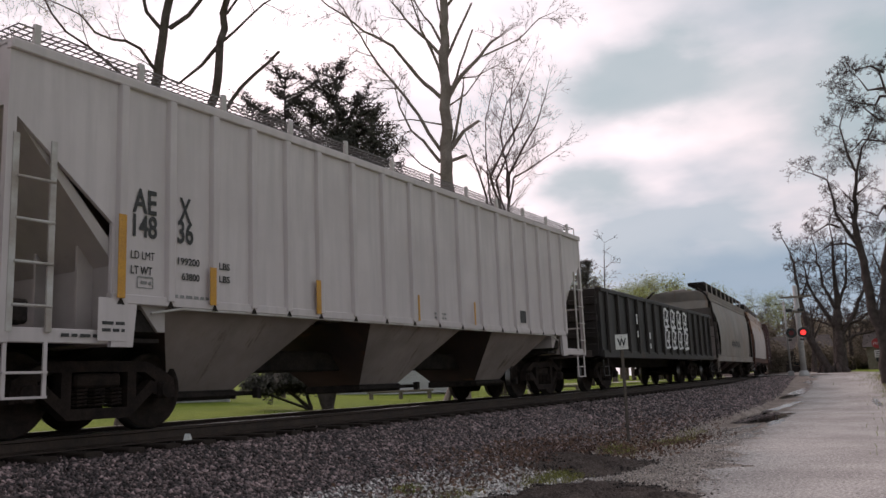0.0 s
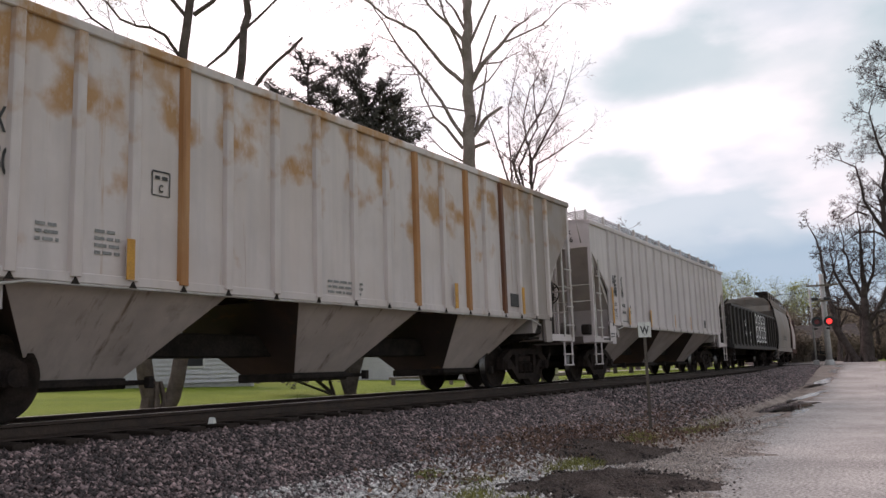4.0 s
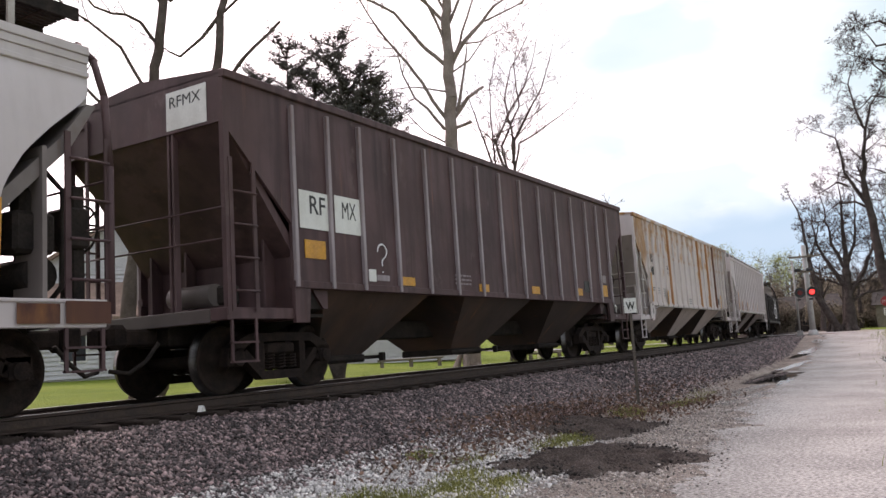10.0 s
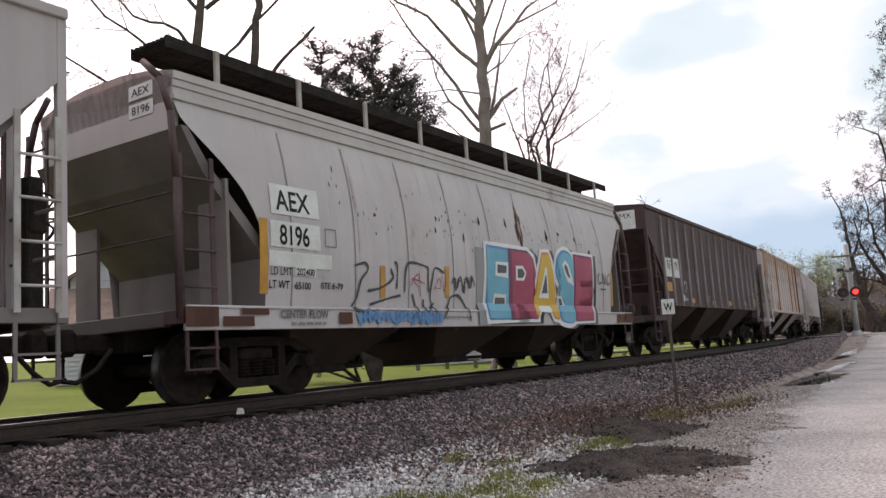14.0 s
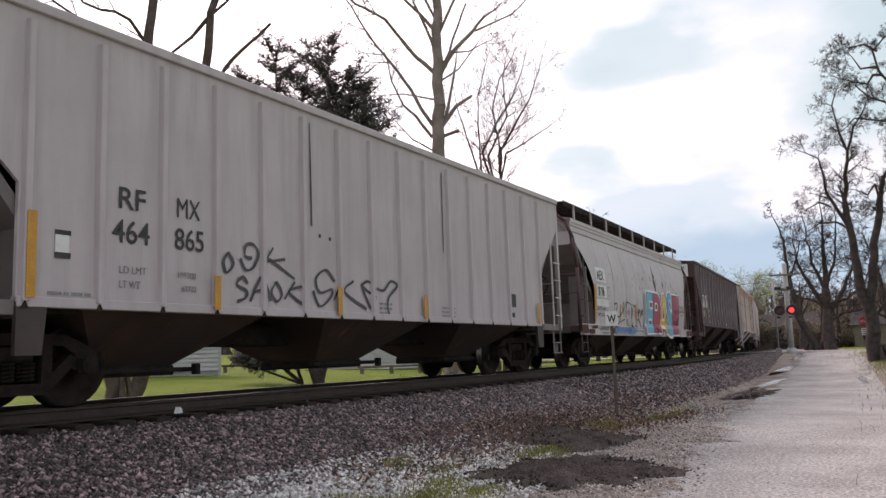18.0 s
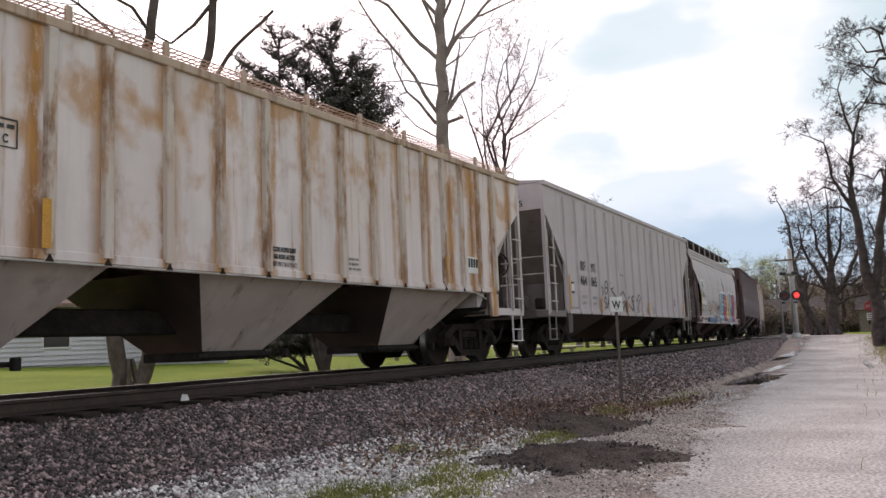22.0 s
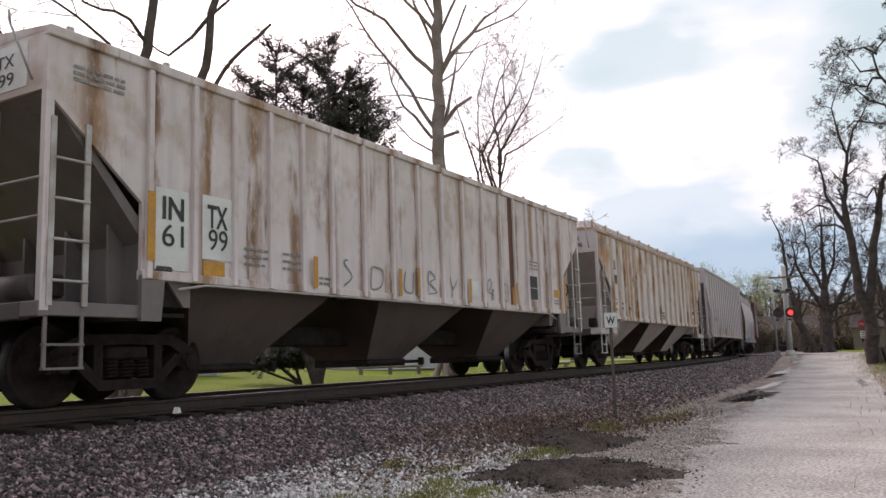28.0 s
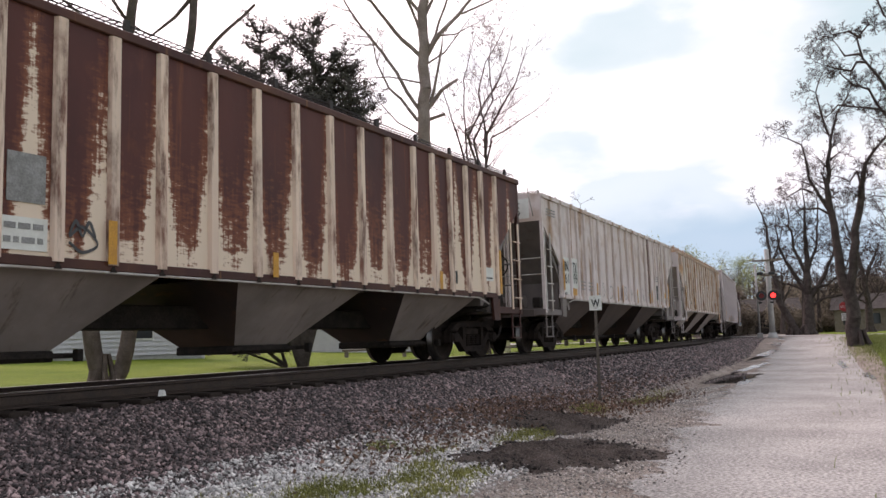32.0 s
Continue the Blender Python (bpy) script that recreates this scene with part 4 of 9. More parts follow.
def ribbed_hopper(label, paint, L=15.2, zt=3.9, zs=1.42, ribs=None, hop="hopper_grey", slope="grimy_grey", frame_paint="pipe", rib_paint=None, rib_w=0.075, rib_out=0.06, gutter=True, walkway="grate", roof_z=0.22, hat=False, rib_top=0.06, chord=None, pipe=True, walk_z=0.34, end_paint=None, rusty=(), sill_paint=None, end_sill=None, pad=None):
    """rusty: rib numbers and the paint that they have instead."""
    car = thing("covered_hopper_car", label, "freight car", group="cars of the freight train")
    h, P = L / 2, M[paint]
    E = M[end_paint or paint]
    e = 1.22
    rib_at = [u - h for u in COMMON_RIBS] if ribs is None else [u - h for u in ribs] if isinstance(ribs, list) else [-h + e + 0.06 + (L - 2 * e - 0.12) * k / (ribs - 1) for k in range(ribs)]
    zc, zd = zt - 0.65, 2.26
    for s in (-1, 1):
        bm = bmesh.new()
        y0, y1 = s * (W - 0.05), s * W
        add_poly(bm, [(-h, zt), (h, zt), (h, zc), (h - e, zd), (h - e, zs), (-h + e, zs), (-h + e, zd), (-h, zc)], y0, y1)
        part("side_sheet", bm, P, car)
        bm = bmesh.new()
        add_box(bm, -h - 0.01, h + 0.01, s * (W - 0.06), s * (W + 0.045), zt - 0.055, zt + 0.06, 0.012)
        part("top_chord", bm, M[chord or paint], car)
        bm = bmesh.new()
        add_box(bm, -h + e, h - e, s * (W - 0.08), s * (W + 0.03), zs - 0.03, zs + 0.075, 0.008)
        part("side_sill", bm, M[sill_paint or paint], car)
        # ribs
        bm = bmesh.new()
        if hat:
            add_prism(bm, [(0, 0), (rib_out * 0.9, 0.02), (rib_out, 0.035), (rib_out, rib_w), (rib_out * 0.9, rib_w + 0.015), (0, rib_w + 0.035)], 0, zt - rib_top - zs - 0.03)
            bmesh.ops.transform(bm, matrix=Matrix(((0, 0, 1, -rib_w / 2), (0, s, 0, s * W), (1, 0, 0, zs + 0.03), (0, 0, 0, 1))), verts=bm.verts)
            bmesh.ops.recalc_face_normals(bm, faces=bm.faces[:])
        else:
            add_box(bm, -rib_w / 2, rib_w / 2, min(s * (W - 0.01), s * (W + rib_out)), max(s * (W - 0.01), s * (W + rib_out)), zs - 0.02, zt - rib_top, 0.01)
        first = None
        for k, x in enumerate(rib_at):
            m = Matrix.Translation((x, 0, 0))
            if first is None:
                first = part("rib", bm, M[rib_paint or paint], car)
                first.matrix_basis = m
            else:
                o = again(first, car, m)
                for at, paint_k in rusty:
                    if at == k and s < 0:
                        o.data = o.data.copy()
                        o.data.materials[0] = M[paint_k]
        if hat and s < 0:
            # flat dark triangles stand in for the shade inside small drain holes
            bm = bmesh.new()
            add_poly(bm, [(-0.05, zs - 0.045), (0.05, zs - 0.045), (0.0, zs + 0.04)], -W - 0.034, -W - 0.03)
            foot = None
            for x in rib_at:
                m = Matrix.Translation((x + 0.02, 0, 0))
                if foot is None:
                    foot = part("rib_foot", bm, M["under"], car)
                    foot.matrix_basis = m
                else:
                    again(foot, car, m)
        for sx in (-1, 1):
            bm = bmesh.new()
            add_box(bm, sx * (h - 0.09), sx * (h + 0.006), s * (W - 0.07), s * (W + 0.006), 1.0, zt - 0.06)
            part("corner_post", bm, E, car)
            a = ladder(car, sx * (h - 0.09), sx * (h - 0.5), 1.05, 3.0, s * (W + 0.005), mat=frame_paint)
    # ends: panel, slope sheet, bulkhead
    for sx in (-1, 1):
        bm = bmesh.new()
        add_box(bm, sx * (h - 0.05), sx * h, -W + 0.05, W - 0.05, zt - 0.62, zt + 0.03, 0.0)
        part("end_panel", bm, E, car)
        bm = bmesh.new()
        pts = [(h - 0.02, zt - 0.6), (h - 1.35, 1.75), (h - 1.9, 1.1), (h - 2.0, 1.1), (h - 2.0, 1.4), (h - 1.45, 1.85), (h - 0.12, zt - 0.6)]
        add_poly(bm, [(sx * x, z) for x, z in pts], -W + 0.06, W - 0.06)
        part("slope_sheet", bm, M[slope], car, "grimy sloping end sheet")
        bm = bmesh.new()
        add_box(bm, sx * (h - 1.5), sx * (h - 1.3), -W + 0.1, W - 0.1, 0.95, 2.1, 0.01)
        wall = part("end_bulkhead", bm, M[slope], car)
        for y in (-1.15, -0.4, 0.4, 1.15):
            bm = bmesh.new()
            add_box(bm, sx * (h - 1.298), sx * (h - 1.1), y - 0.02, y + 0.02, 1.0, 2.3)
            part("gusset", bm, M[slope], wall)
        bm = bmesh.new()
        for y in (-0.62, -0.54):
            add_box(bm, sx * (h - 0.1), sx * (h - 0.02), y - 0.02, y + 0.02, 1.05, zt - 0.6)
        part("end_stanchion", bm, E, car)
        ladder(car, sx * (h + 0.03), (W - 0.5, W - 0.06), 1.1, zt - 0.1, 0, mat=frame_paint, end=True)
        if sx == -1:
            bm = bmesh.new()
            for zz in (1.95, 2.35):
                add_tube(bm, (sx * (h + 0.02), -W + 0.05, zz), (sx * (h + 0.02), W - 0.05, zz), 0.014, n=6)
            part("end_handrail", bm, M[frame_paint], car)
        else:
            bm = bmesh.new()
            add_path(bm, [(h + 0.12, -0.95 + 0.26 * math.cos(i * math.tau / 20), 2.1 + 0.26 * math.sin(i * math.tau / 20)) for i in range(20)], 0.016, 5, True)
            for i in range(5):
                a = i * math.tau / 5
                add_tube(bm, (h + 0.1, -0.95, 2.1), (h + 0.12, -0.95 + 0.26 * math.cos(a), 2.1 + 0.26 * math.sin(a)), 0.012, n=5, caps=False)
            part("brake_wheel", bm, M["under"], car)
            bm = bmesh.new()
            add_box(bm, h - 0.12, h + 0.06, -1.08, -0.82, 1.05, 2.5, 0.02)
            add_box(bm, h - 0.1, h + 0.08, -1.12, -0.78, 1.9, 2.3, 0.03)
            part("brake_stand", bm, M["under"], car)
            bm = bmesh.new()
            for y in (-0.35, 0.2, 0.75):
                add_box(bm, h - 0.1, h - 0.02, y - 0.05, y + 0.05, 1.05, 2.6)
            for z in (1.62, 2.1):
                add_tube(bm, (h - 0.05, -W + 0.05, z), (h - 0.05, W - 0.05, z), 0.02, n=6)
            part("end_rail_frame", bm, M[slope], car)
            bm = bmesh.new()
            add_tube(bm, (h - 0.55, -0.2, 1.36), (h - 0.55, 1.0, 1.36), 0.2, n=14)
            part("air_tank", bm, M["under"], car)
    # brake reservoir on the trailing platform
    bm = bmesh.new()
    add_tube(bm, (-h + 0.5, -0.85, 1.32), (-h + 0.5, -0.05, 1.32), 0.15, n=14)
    part("brake_reservoir", bm, M["sooty_slope"], car)
    bm = bmesh.new()
    add_box(bm, -h + 0.2, -h + 0.45, -1.35, -1.15, 1.15, 1.4, 0.03)
    part("brake_valve", bm, M["under"], car)
    # roof, walkway, hatch
    bm = bmesh.new()
    add_poly(bm, [(-h, zt), (h, zt), (h, zt + 0.06), (-h, zt + 0.06)], -W, W)
    rv = [bm.verts.new(p) for p in ((-h, -W, zt + 0.055), (h, -W, zt + 0.055), (h, 0, zt + roof_z), (-h, 0, zt + roof_z), (-h, W, zt + 0.055), (h, W, zt + 0.055))]
    bm.faces.new((rv[0], rv[1], rv[2], rv[3]))
    bm.faces.new((rv[3], rv[2], rv[5], rv[4]))
    bm.faces.new((rv[0], rv[3], rv[4]))
    bm.faces.new((rv[1], rv[5], rv[2]))
    part("roof", bm, P, car)
    if walkway:
        roof_walk(car, h, zt, walkway, walk_z)
    bm = bmesh.new()
    add_box(bm, -h + 1.0, h - 1.0, -0.32, 0.32, zt + roof_z - 0.02, zt + roof_z + 0.1, 0.03)
    part("hatch", bm, P, car)
    # bays
    for a, b in ((2.0, 4.9), (6.1, 9.1), (10.3, 13.2)):
        bm = bmesh.new()
        a, b = (a - 7.6) * L / 15.2, (b - 7.6) * L / 15.2
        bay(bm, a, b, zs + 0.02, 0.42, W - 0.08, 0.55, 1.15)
        ob = part("hopper_bay", bm, [M[hop], M["hopper_dark"]], car, "grimy discharge hopper with shade painted on its cross slopes")
        c = (a + b) / 2
        bm = bmesh.new()
        add_box(bm, c - 0.6, c + 0.6, -0.62, 0.62, 0.3, 0.43, 0.02)
        add_box(bm, c - 0.75, c + 0.75, -0.68, -0.56, 0.34, 0.4, 0.01)
        add_tube(bm, (c + 0.7, -0.85, 0.37), (c + 0.7, 0.85, 0.37), 0.03, n=6)
        add_box(bm, c + 0.66, c + 0.74, -0.95, -0.85, 0.3, 0.44, 0.01)
        part("outlet_gate", bm, M["under"], ob)
    if pipe:
        bm = bmesh.new()
        pts = [(-h + 1.75, zs - 0.12), (-h + 2.2, zs - 0.045)] + [(x, zs - 0.045) for x in np.linspace(-h + 3, h - 2.2, 9)] + [(h - 1.75, zs - 0.16)]
        add_path(bm, [(x, -W - 0.01, z) for x, z in pts], 0.018)
        part("train_pipe", bm, M["pipe"], car)
    # jacking pads over the trucks
    for sx in (-1, 1):
        for s in (-1, 1):
            bm = bmesh.new()
            add_poly(bm, [(sx * x, z) for x, z in ((h - 1.22, zs + 0.02), (h - 1.55, zs + 0.02), (h - 1.5, zs - 0.5), (h - 1.22, zs - 0.5))], s * (W - 0.04), s * (W + 0.02))
            part("jacking_pad", bm, M[pad or paint], car)
    underframe(car, L, end_sill or end_paint or paint)
    add_truck(car, -h + 1.5), add_truck(car, h - 1.5)
    return car


def roof_walk(car, h, zt, mat, dz):
    """Open steel walkway along the edge of the roof, on brackets."""
    z = zt + dz
    y0, y1 = -1.36, -0.72
    bm = bmesh.new()
    for y in np.linspace(y0, y1, 7):
        add_box(bm, -h + 0.2, h + 0.3, y - 0.006, y + 0.006, z - 0.007, z + 0.007)
    n = int(h * 2 / 0.1)
    for k in range(n):
        x = -h + 0.2 + (2 * h + 0.1) * k / (n - 1)
        add_box(bm, x - 0.008, x + 0.008, y0, y1, z - 0.004, z + 0.004)
    tagged(part("running_board", bm, M[mat], car), "open steel grating walkway", kind="stuff")
    first = None
    for k in range(12):
        m = Matrix.Translation((-h + 0.4 + (2 * h - 0.6) * k / 11, 0, 0))
        if first is None:
            bm = bmesh.new()
            add_box(bm, -0.035, 0.035, y0 - 0.03, y0 + 0.02, zt + 0.03, z + 0.05)
            first = part("walkway_bracket", bm, M["pipe" if mat == "grate" else mat], car)
            first.matrix_basis = m
        else:
            again(first, car, m)
    for s in (-1, 1):
        bm = bmesh.new()
        add_tube(bm, (s * (h + 0.28), y0, zt + 0.02), (s * (h + 0.3), y0, z), 0.014, n=5)
        add_tube(bm, (s * (h + 0.02), y0, zt - 0.5), (s * (h + 0.28), y0, zt + 0.02), 0.014, n=5)
        part("walkway_stay", bm, M["pipe"], car)


# ---- other kinds of car ----
def belly(z, y_top=1.36, y_mid=1.6, z0=1.14, z1=3.62):
    """Half width of a curved side at height z."""
    f = min(1.0, max(0.0, (z - z0) / (z1 - z0)))
    return y_mid - 0.06 * (1 - min(1, f / 0.4)) ** 2 - (y_mid - y_top) * max(0.0, (f - 0.4) / 0.6) ** 2


def end_line(z):
    """How far the side sheet stands back from the car's end at height z."""
    pts = [(1.1, 1.3), (1.4, 1.29), (1.9, 1.26), (2.26, 1.16), (2.6, 0.95), (2.9, 0.66), (3.15, 0.38), (3.35, 0.16), (3.6, 0.1), (4.2, 0.1)]
    return float(np.interp(z, *zip(*pts)))


def curved_hopper(label, paint, L=13.8, sill="curved", walkway="under", slope="grimy_grey", post="brown", roof="tan"):
    car = thing("covered_hopper_car", label, "freight car", group="cars of the freight train")
    h = L / 2
    zs = list(np.linspace(1.14, 3.62, 22))
    n = 40
    for s in (-1, 1):
        verts, faces = [], []
        for z in zs:
            e = end_line(z)
            for i in range(n + 1):
                verts.append((-h + e + (L - 2 * e) * i / n, s * belly(z), z))
        for j in range(len(zs) - 1):
            for i in range(n):
                q = j * (n + 1) + i
                faces.append((q, q + 1, q + n + 2, q + n + 1) if s < 0 else (q, q + n + 1, q + n + 2, q + 1))
        ob = mesh_of("side_sheet", verts, faces, M[paint], True)
        ob.parent = car
        # weld seams round the body
        first = None
        for k in range(9):
            verts, faces = [], []
            for z in zs[:-1]:
                for dx in (-0.012, 0.012):
                    verts.append((dx, s * (belly(z) + 0.008), z))
            for j in range(len(zs) - 2):
                faces.append((2 * j, 2 * j + 1, 2 * j + 3, 2 * j + 2))
            x = -h + 1.75 + (L - 3.5) * k / 8
            if first is None:
                first = mesh_of("weld_seam", verts, faces, M["pale_ink"])
                first.parent, first.matrix_basis = car, Matrix.Translation((x, 0, 0))
            else:
                again(first, car, Matrix.Translation((x, 0, 0)))
        # stepped eave and side sill
        for k, (z0, z1, out) in enumerate(((3.6, 3.66, 0.03), (3.66, 3.76, 0.0), (3.76, 3.85, 0.018), (3.85, 3.95, 0.036))):
            bm = bmesh.new()
            add_box(bm, -h + 0.1, h - 0.1, s * 1.2, s * (1.37 + out), z0, z1, 0.008)
            part("eave_strip", bm, M[paint], car)
        bm = bmesh.new()
        add_box(bm, -h + 0.05, h - 0.05, s * (W - 0.06), s * W, 0.86, 1.13, 0.01)
        add_box(bm, -h + 0.05, h - 0.05, s * (W - 0.12), s * (W + 0.02), 1.11, 1.15, 0.01)
        part("side_sill", bm, M[sill], car)
        for sx in (-1, 1):
            bm = bmesh.new()
            pts = [(1.0, W - 0.02), (2.6, W - 0.02), (3.4, W - 0.1), (3.85, 1.3), (4.12, 1.0)]
            for (za, ya), (zb, yb) in zip(pts, pts[1:]):
                add_tube(bm, (sx * (h + 0.02), s * ya, za), (sx * (h + 0.02), s * yb, zb), 0.045, n=6)
            part("corner_post", bm, M[post], car)
            ladder(car, sx * (h - 0.02), sx * (h - 0.48), 1.1, 2.9, s * (W - 0.02), mat=post)
    # roof
    bm = bmesh.new()
    sec = [(-1.4, 3.95), (-0.9, 4.06), (-0.4, 4.12), (0.4, 4.12), (0.9, 4.06), (1.4, 3.95), (1.3, 3.6), (-1.3, 3.6)]
    add_prism(bm, sec, -h + 0.1, h - 0.1)
    part("roof", bm, M[roof], car)
    bm = bmesh.new()
    add_box(bm, -h + 0.8, h - 0.8, -0.3, 0.3, 4.1, 4.24, 0.04)
    part("hatch", bm, M[paint], car)
    # deep dark walkway on white posts
    z, y0, y1 = 4.42, -1.2, -0.55
    bm = bmesh.new()
    for y in np.linspace(y0, y1, 9):
        add_box(bm, -h + 0.15, h - 0.1, y - 0.022, y + 0.022, z - 0.02, z + 0.02)
    add_box(bm, -h + 0.15, h - 0.1, y0 - 0.02, y0, z - 0.12, z + 0.03)
    add_box(bm, -h + 0.15, h - 0.1, y1, y1 + 0.02, z - 0.12, z + 0.03)
    for x in np.linspace(-h + 0.4, h - 0.4, 24):
        add_box(bm, x - 0.015, x + 0.015, y0, y1, z - 0.03, z - 0.015)
    tagged(part("running_board", bm, M[walkway], car, "dark steel walkway above the roof"), kind="stuff")
    bm = bmesh.new()
    add_box(bm, -0.035, 0.035, y0 - 0.06, y0 - 0.02, 3.95, z + 0.02)
    first = part("walkway_post", bm, M["pipe"], car)
    first.matrix_basis = Matrix.Translation((-h + 0.9, 0, 0))
    for k in range(1, 9):
        again(first, car, Matrix.Translation((-h + 0.9 + (L - 1.8) * k / 8, 0, 0)))
    # ends
    for sx in (-1, 1):
        bm = bmesh.new()
        q = [(-1.34, 3.25), (1.34, 3.25), (1.34, 3.7), (0.9, 4.02), (-0.9, 4.02), (-1.34, 3.7)]
        a = [bm.verts.new((sx * (h - 0.1), y, z)) for y, z in q]
        b = [bm.verts.new((sx * (h - 0.2), y, z)) for y, z in q]
        bm.faces.new(a), bm.faces.new(b[::-1])
        for i in range(6):
            bm.faces.new((a[(i + 1) % 6], a[i], b[i], b[(i + 1) % 6]))
        bmesh.ops.recalc_face_normals(bm, faces=bm.faces[:])
        part("end_panel", bm, M[paint], car)
        bm = bmesh.new()
        add_poly(bm, [(sx * x, z) for x, z in ((h - 0.1, 3.26), (h - 0.4, 2.75), (h - 1.9, 1.2), (h - 2.1, 1.2), (h - 0.5, 2.85), (h - 0.2, 3.26))], -1.5, 1.5)
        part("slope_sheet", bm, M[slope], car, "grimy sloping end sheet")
        bm = bmesh.new()
        for y in (-1.3, 1.3):
            add_box(bm, sx * (h - 0.75), sx * (h - 0.7), y - 0.25, y + 0.25, 1.1, 2.7)
        add_box(bm, sx * (h - 1.5), sx * (h - 1.35), -1.5, 1.5, 0.95, 1.9)
        part("end_bulkhead", bm, M[slope], car)
        ladder(car, sx * (h + 0.03), (W - 0.55, W - 0.1), 1.1, 3.7, 0, mat=post, end=True)
        bm = bmesh.new()
        for zz in (1.95, 2.45):
            add_tube(bm, (sx * (h + 0.02), -W + 0.05, zz), (sx * (h + 0.02), W - 0.05, zz), 0.014, n=6)
        part("end_handrail", bm, M[post], car)
    # hand brake and air gear on the leading platform
    bm = bmesh.new()
    add_box(bm, h - 0.12, h + 0.04, -1.1, -0.86, 1.05, 2.45, 0.02)
    add_box(bm, h - 0.2, h + 0.06, -1.16, -0.72, 1.75, 2.2, 0.03)
    part("brake_stand", bm, M["under"], car)
    bm = bmesh.new()
    add_path(bm, [(h + 0.11, -0.95 + 0.26 * math.cos(i * math.tau / 20), 2.0 + 0.26 * math.sin(i * math.tau / 20)) for i in range(20)], 0.016, 5, True)
    for i in range(5):
        a = i * math.tau / 5
        add_tube(bm, (h + 0.06, -0.95, 2.0), (h + 0.11, -0.95 + 0.26 * math.cos(a), 2.0 + 0.26 * math.sin(a)), 0.012, n=5, caps=False)
    part("brake_wheel", bm, M["under"], car)
    for y, z in ((-1.36, 2.5), (-0.6, 2.8), (0.1, 2.6)):
        bm = bmesh.new()
        add_path(bm, [Vector((h - 0.5, y + 0.12, 1.12)), Vector((h - 0.42, y, 1.3)), Vector((h - 0.4, y, z - 0.2)), Vector((h - 0.62, y, z))], 0.03)
        part("air_pipe", bm, M["under"], car)
    bm = bmesh.new()
    add_tube(bm, (h - 0.62, -1.3, 1.42), (h - 0.62, -0.3, 1.42), 0.19, n=14)
    part("air_tank", bm, M["under"], car)
    bm = bmesh.new()
    add_box(bm, h - 0.95, h - 0.5, -1.4, -1.05, 1.62, 2.05, 0.04)
    add_box(bm, h - 0.85, h - 0.55, -1.36, -1.1, 2.0, 2.3, 0.05)
    part("brake_valve", bm, M["under"], car)
    for a, b in ((1.9, 4.7), (5.4, 8.4), (9.1, 11.9)):
        bm = bmesh.new()
        bay(bm, a - 6.9, b - 6.9, 0.98, 0.36, 1.35, 0.55, 1.1)
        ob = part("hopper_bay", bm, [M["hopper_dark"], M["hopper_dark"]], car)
        c = (a + b) / 2 - 6.9
        bm = bmesh.new()
        add_box(bm, c - 0.55, c + 0.55, -0.62, 0.62, 0.26, 0.37, 0.02)
        add_tube(bm, (c + 0.66, -0.85, 0.33), (c + 0.66, 0.85, 0.33), 0.03, n=6)
        part("outlet_gate", bm, M["under"], ob)
    underframe(car, L, post if post != "under" else sill)
    add_truck(car, -h + 1.6), add_truck(car, h - 1.6)
    return car


def gondola(label, L=15.2):
    car = thing("gondola_car", label, "freight car", group="cars of the freight train")
    h, zt, zf = L / 2, 2.72, 1.05
    for s in (-1, 1):
        bm = bmesh.new()
        add_box(bm, -h, h, s * (W - 0.06), s * W, zf, zt, 0.01)
        part("side_wall", bm, M["black"], car)
        bm = bmesh.new()
        add_box(bm, -h, h, s * (W - 0.1), s * (W + 0.06), zt - 0.06, zt + 0.06, 0.015)
        part("top_rail", bm, M["black"], car)
        bm = bmesh.new()
        add_box(bm, -h, h, s * (W - 0.1), s * (W + 0.05), zf - 0.16, zf + 0.04, 0.015)
        part("side_sill", bm, M["black"], car)
        bm = bmesh.new()
        add_box(bm, -0.06, 0.06, min(s * W, s * (W + 0.09)), max(s * W, s * (W + 0.09)), zf - 0.02, zt - 0.03, 0.015)
        first = part("rib", bm, M["black"], car)
        first.matrix_basis = Matrix.Translation((-h + 0.5, 0, 0))
        for k in range(1, 15):
            again(first, car, Matrix.Translation((-h + 0.5 + (L - 1.0) * k / 14, 0, 0)))
    for sx in (-1, 1):
        bm = bmesh.new()
        add_box(bm, sx * (h - 0.06), sx * h, -W + 0.06, W - 0.06, zf, zt + 0.03, 0.01)
        for z in (1.5, 1.95, 2.4):
            add_box(bm, sx * h, sx * (h + 0.07), -W + 0.06, W - 0.06, z - 0.07, z + 0.07, 0.01)
        part("end_wall", bm, M["black"], car)
        ladder(car, sx * (h + 0.1), (-W + 0.1, -W + 0.5), 1.0, zt, 0, mat="black", end=True)
    bm = bmesh.new()
    add_box(bm, -h + 0.06, h - 0.06, -W + 0.06, W - 0.06, zf, zf + 0.1)
    part("floor_plate", bm, M["under"], car)
    underframe(car, L, "black")
    add_truck(car, -h + 1.7), add_truck(car, h - 1.7)
    return car


# ---- marks on the cars ----
def mark(car, L, text, u0, z0, u1, z1, mat="ink", bold=0.004, y=None):
    return lettering(text, (z1 - z0) / 0.69, M[mat], car, u0 - L / 2, z0, -W - 0.012 if y is None else y, u1 - u0, bold=bold)


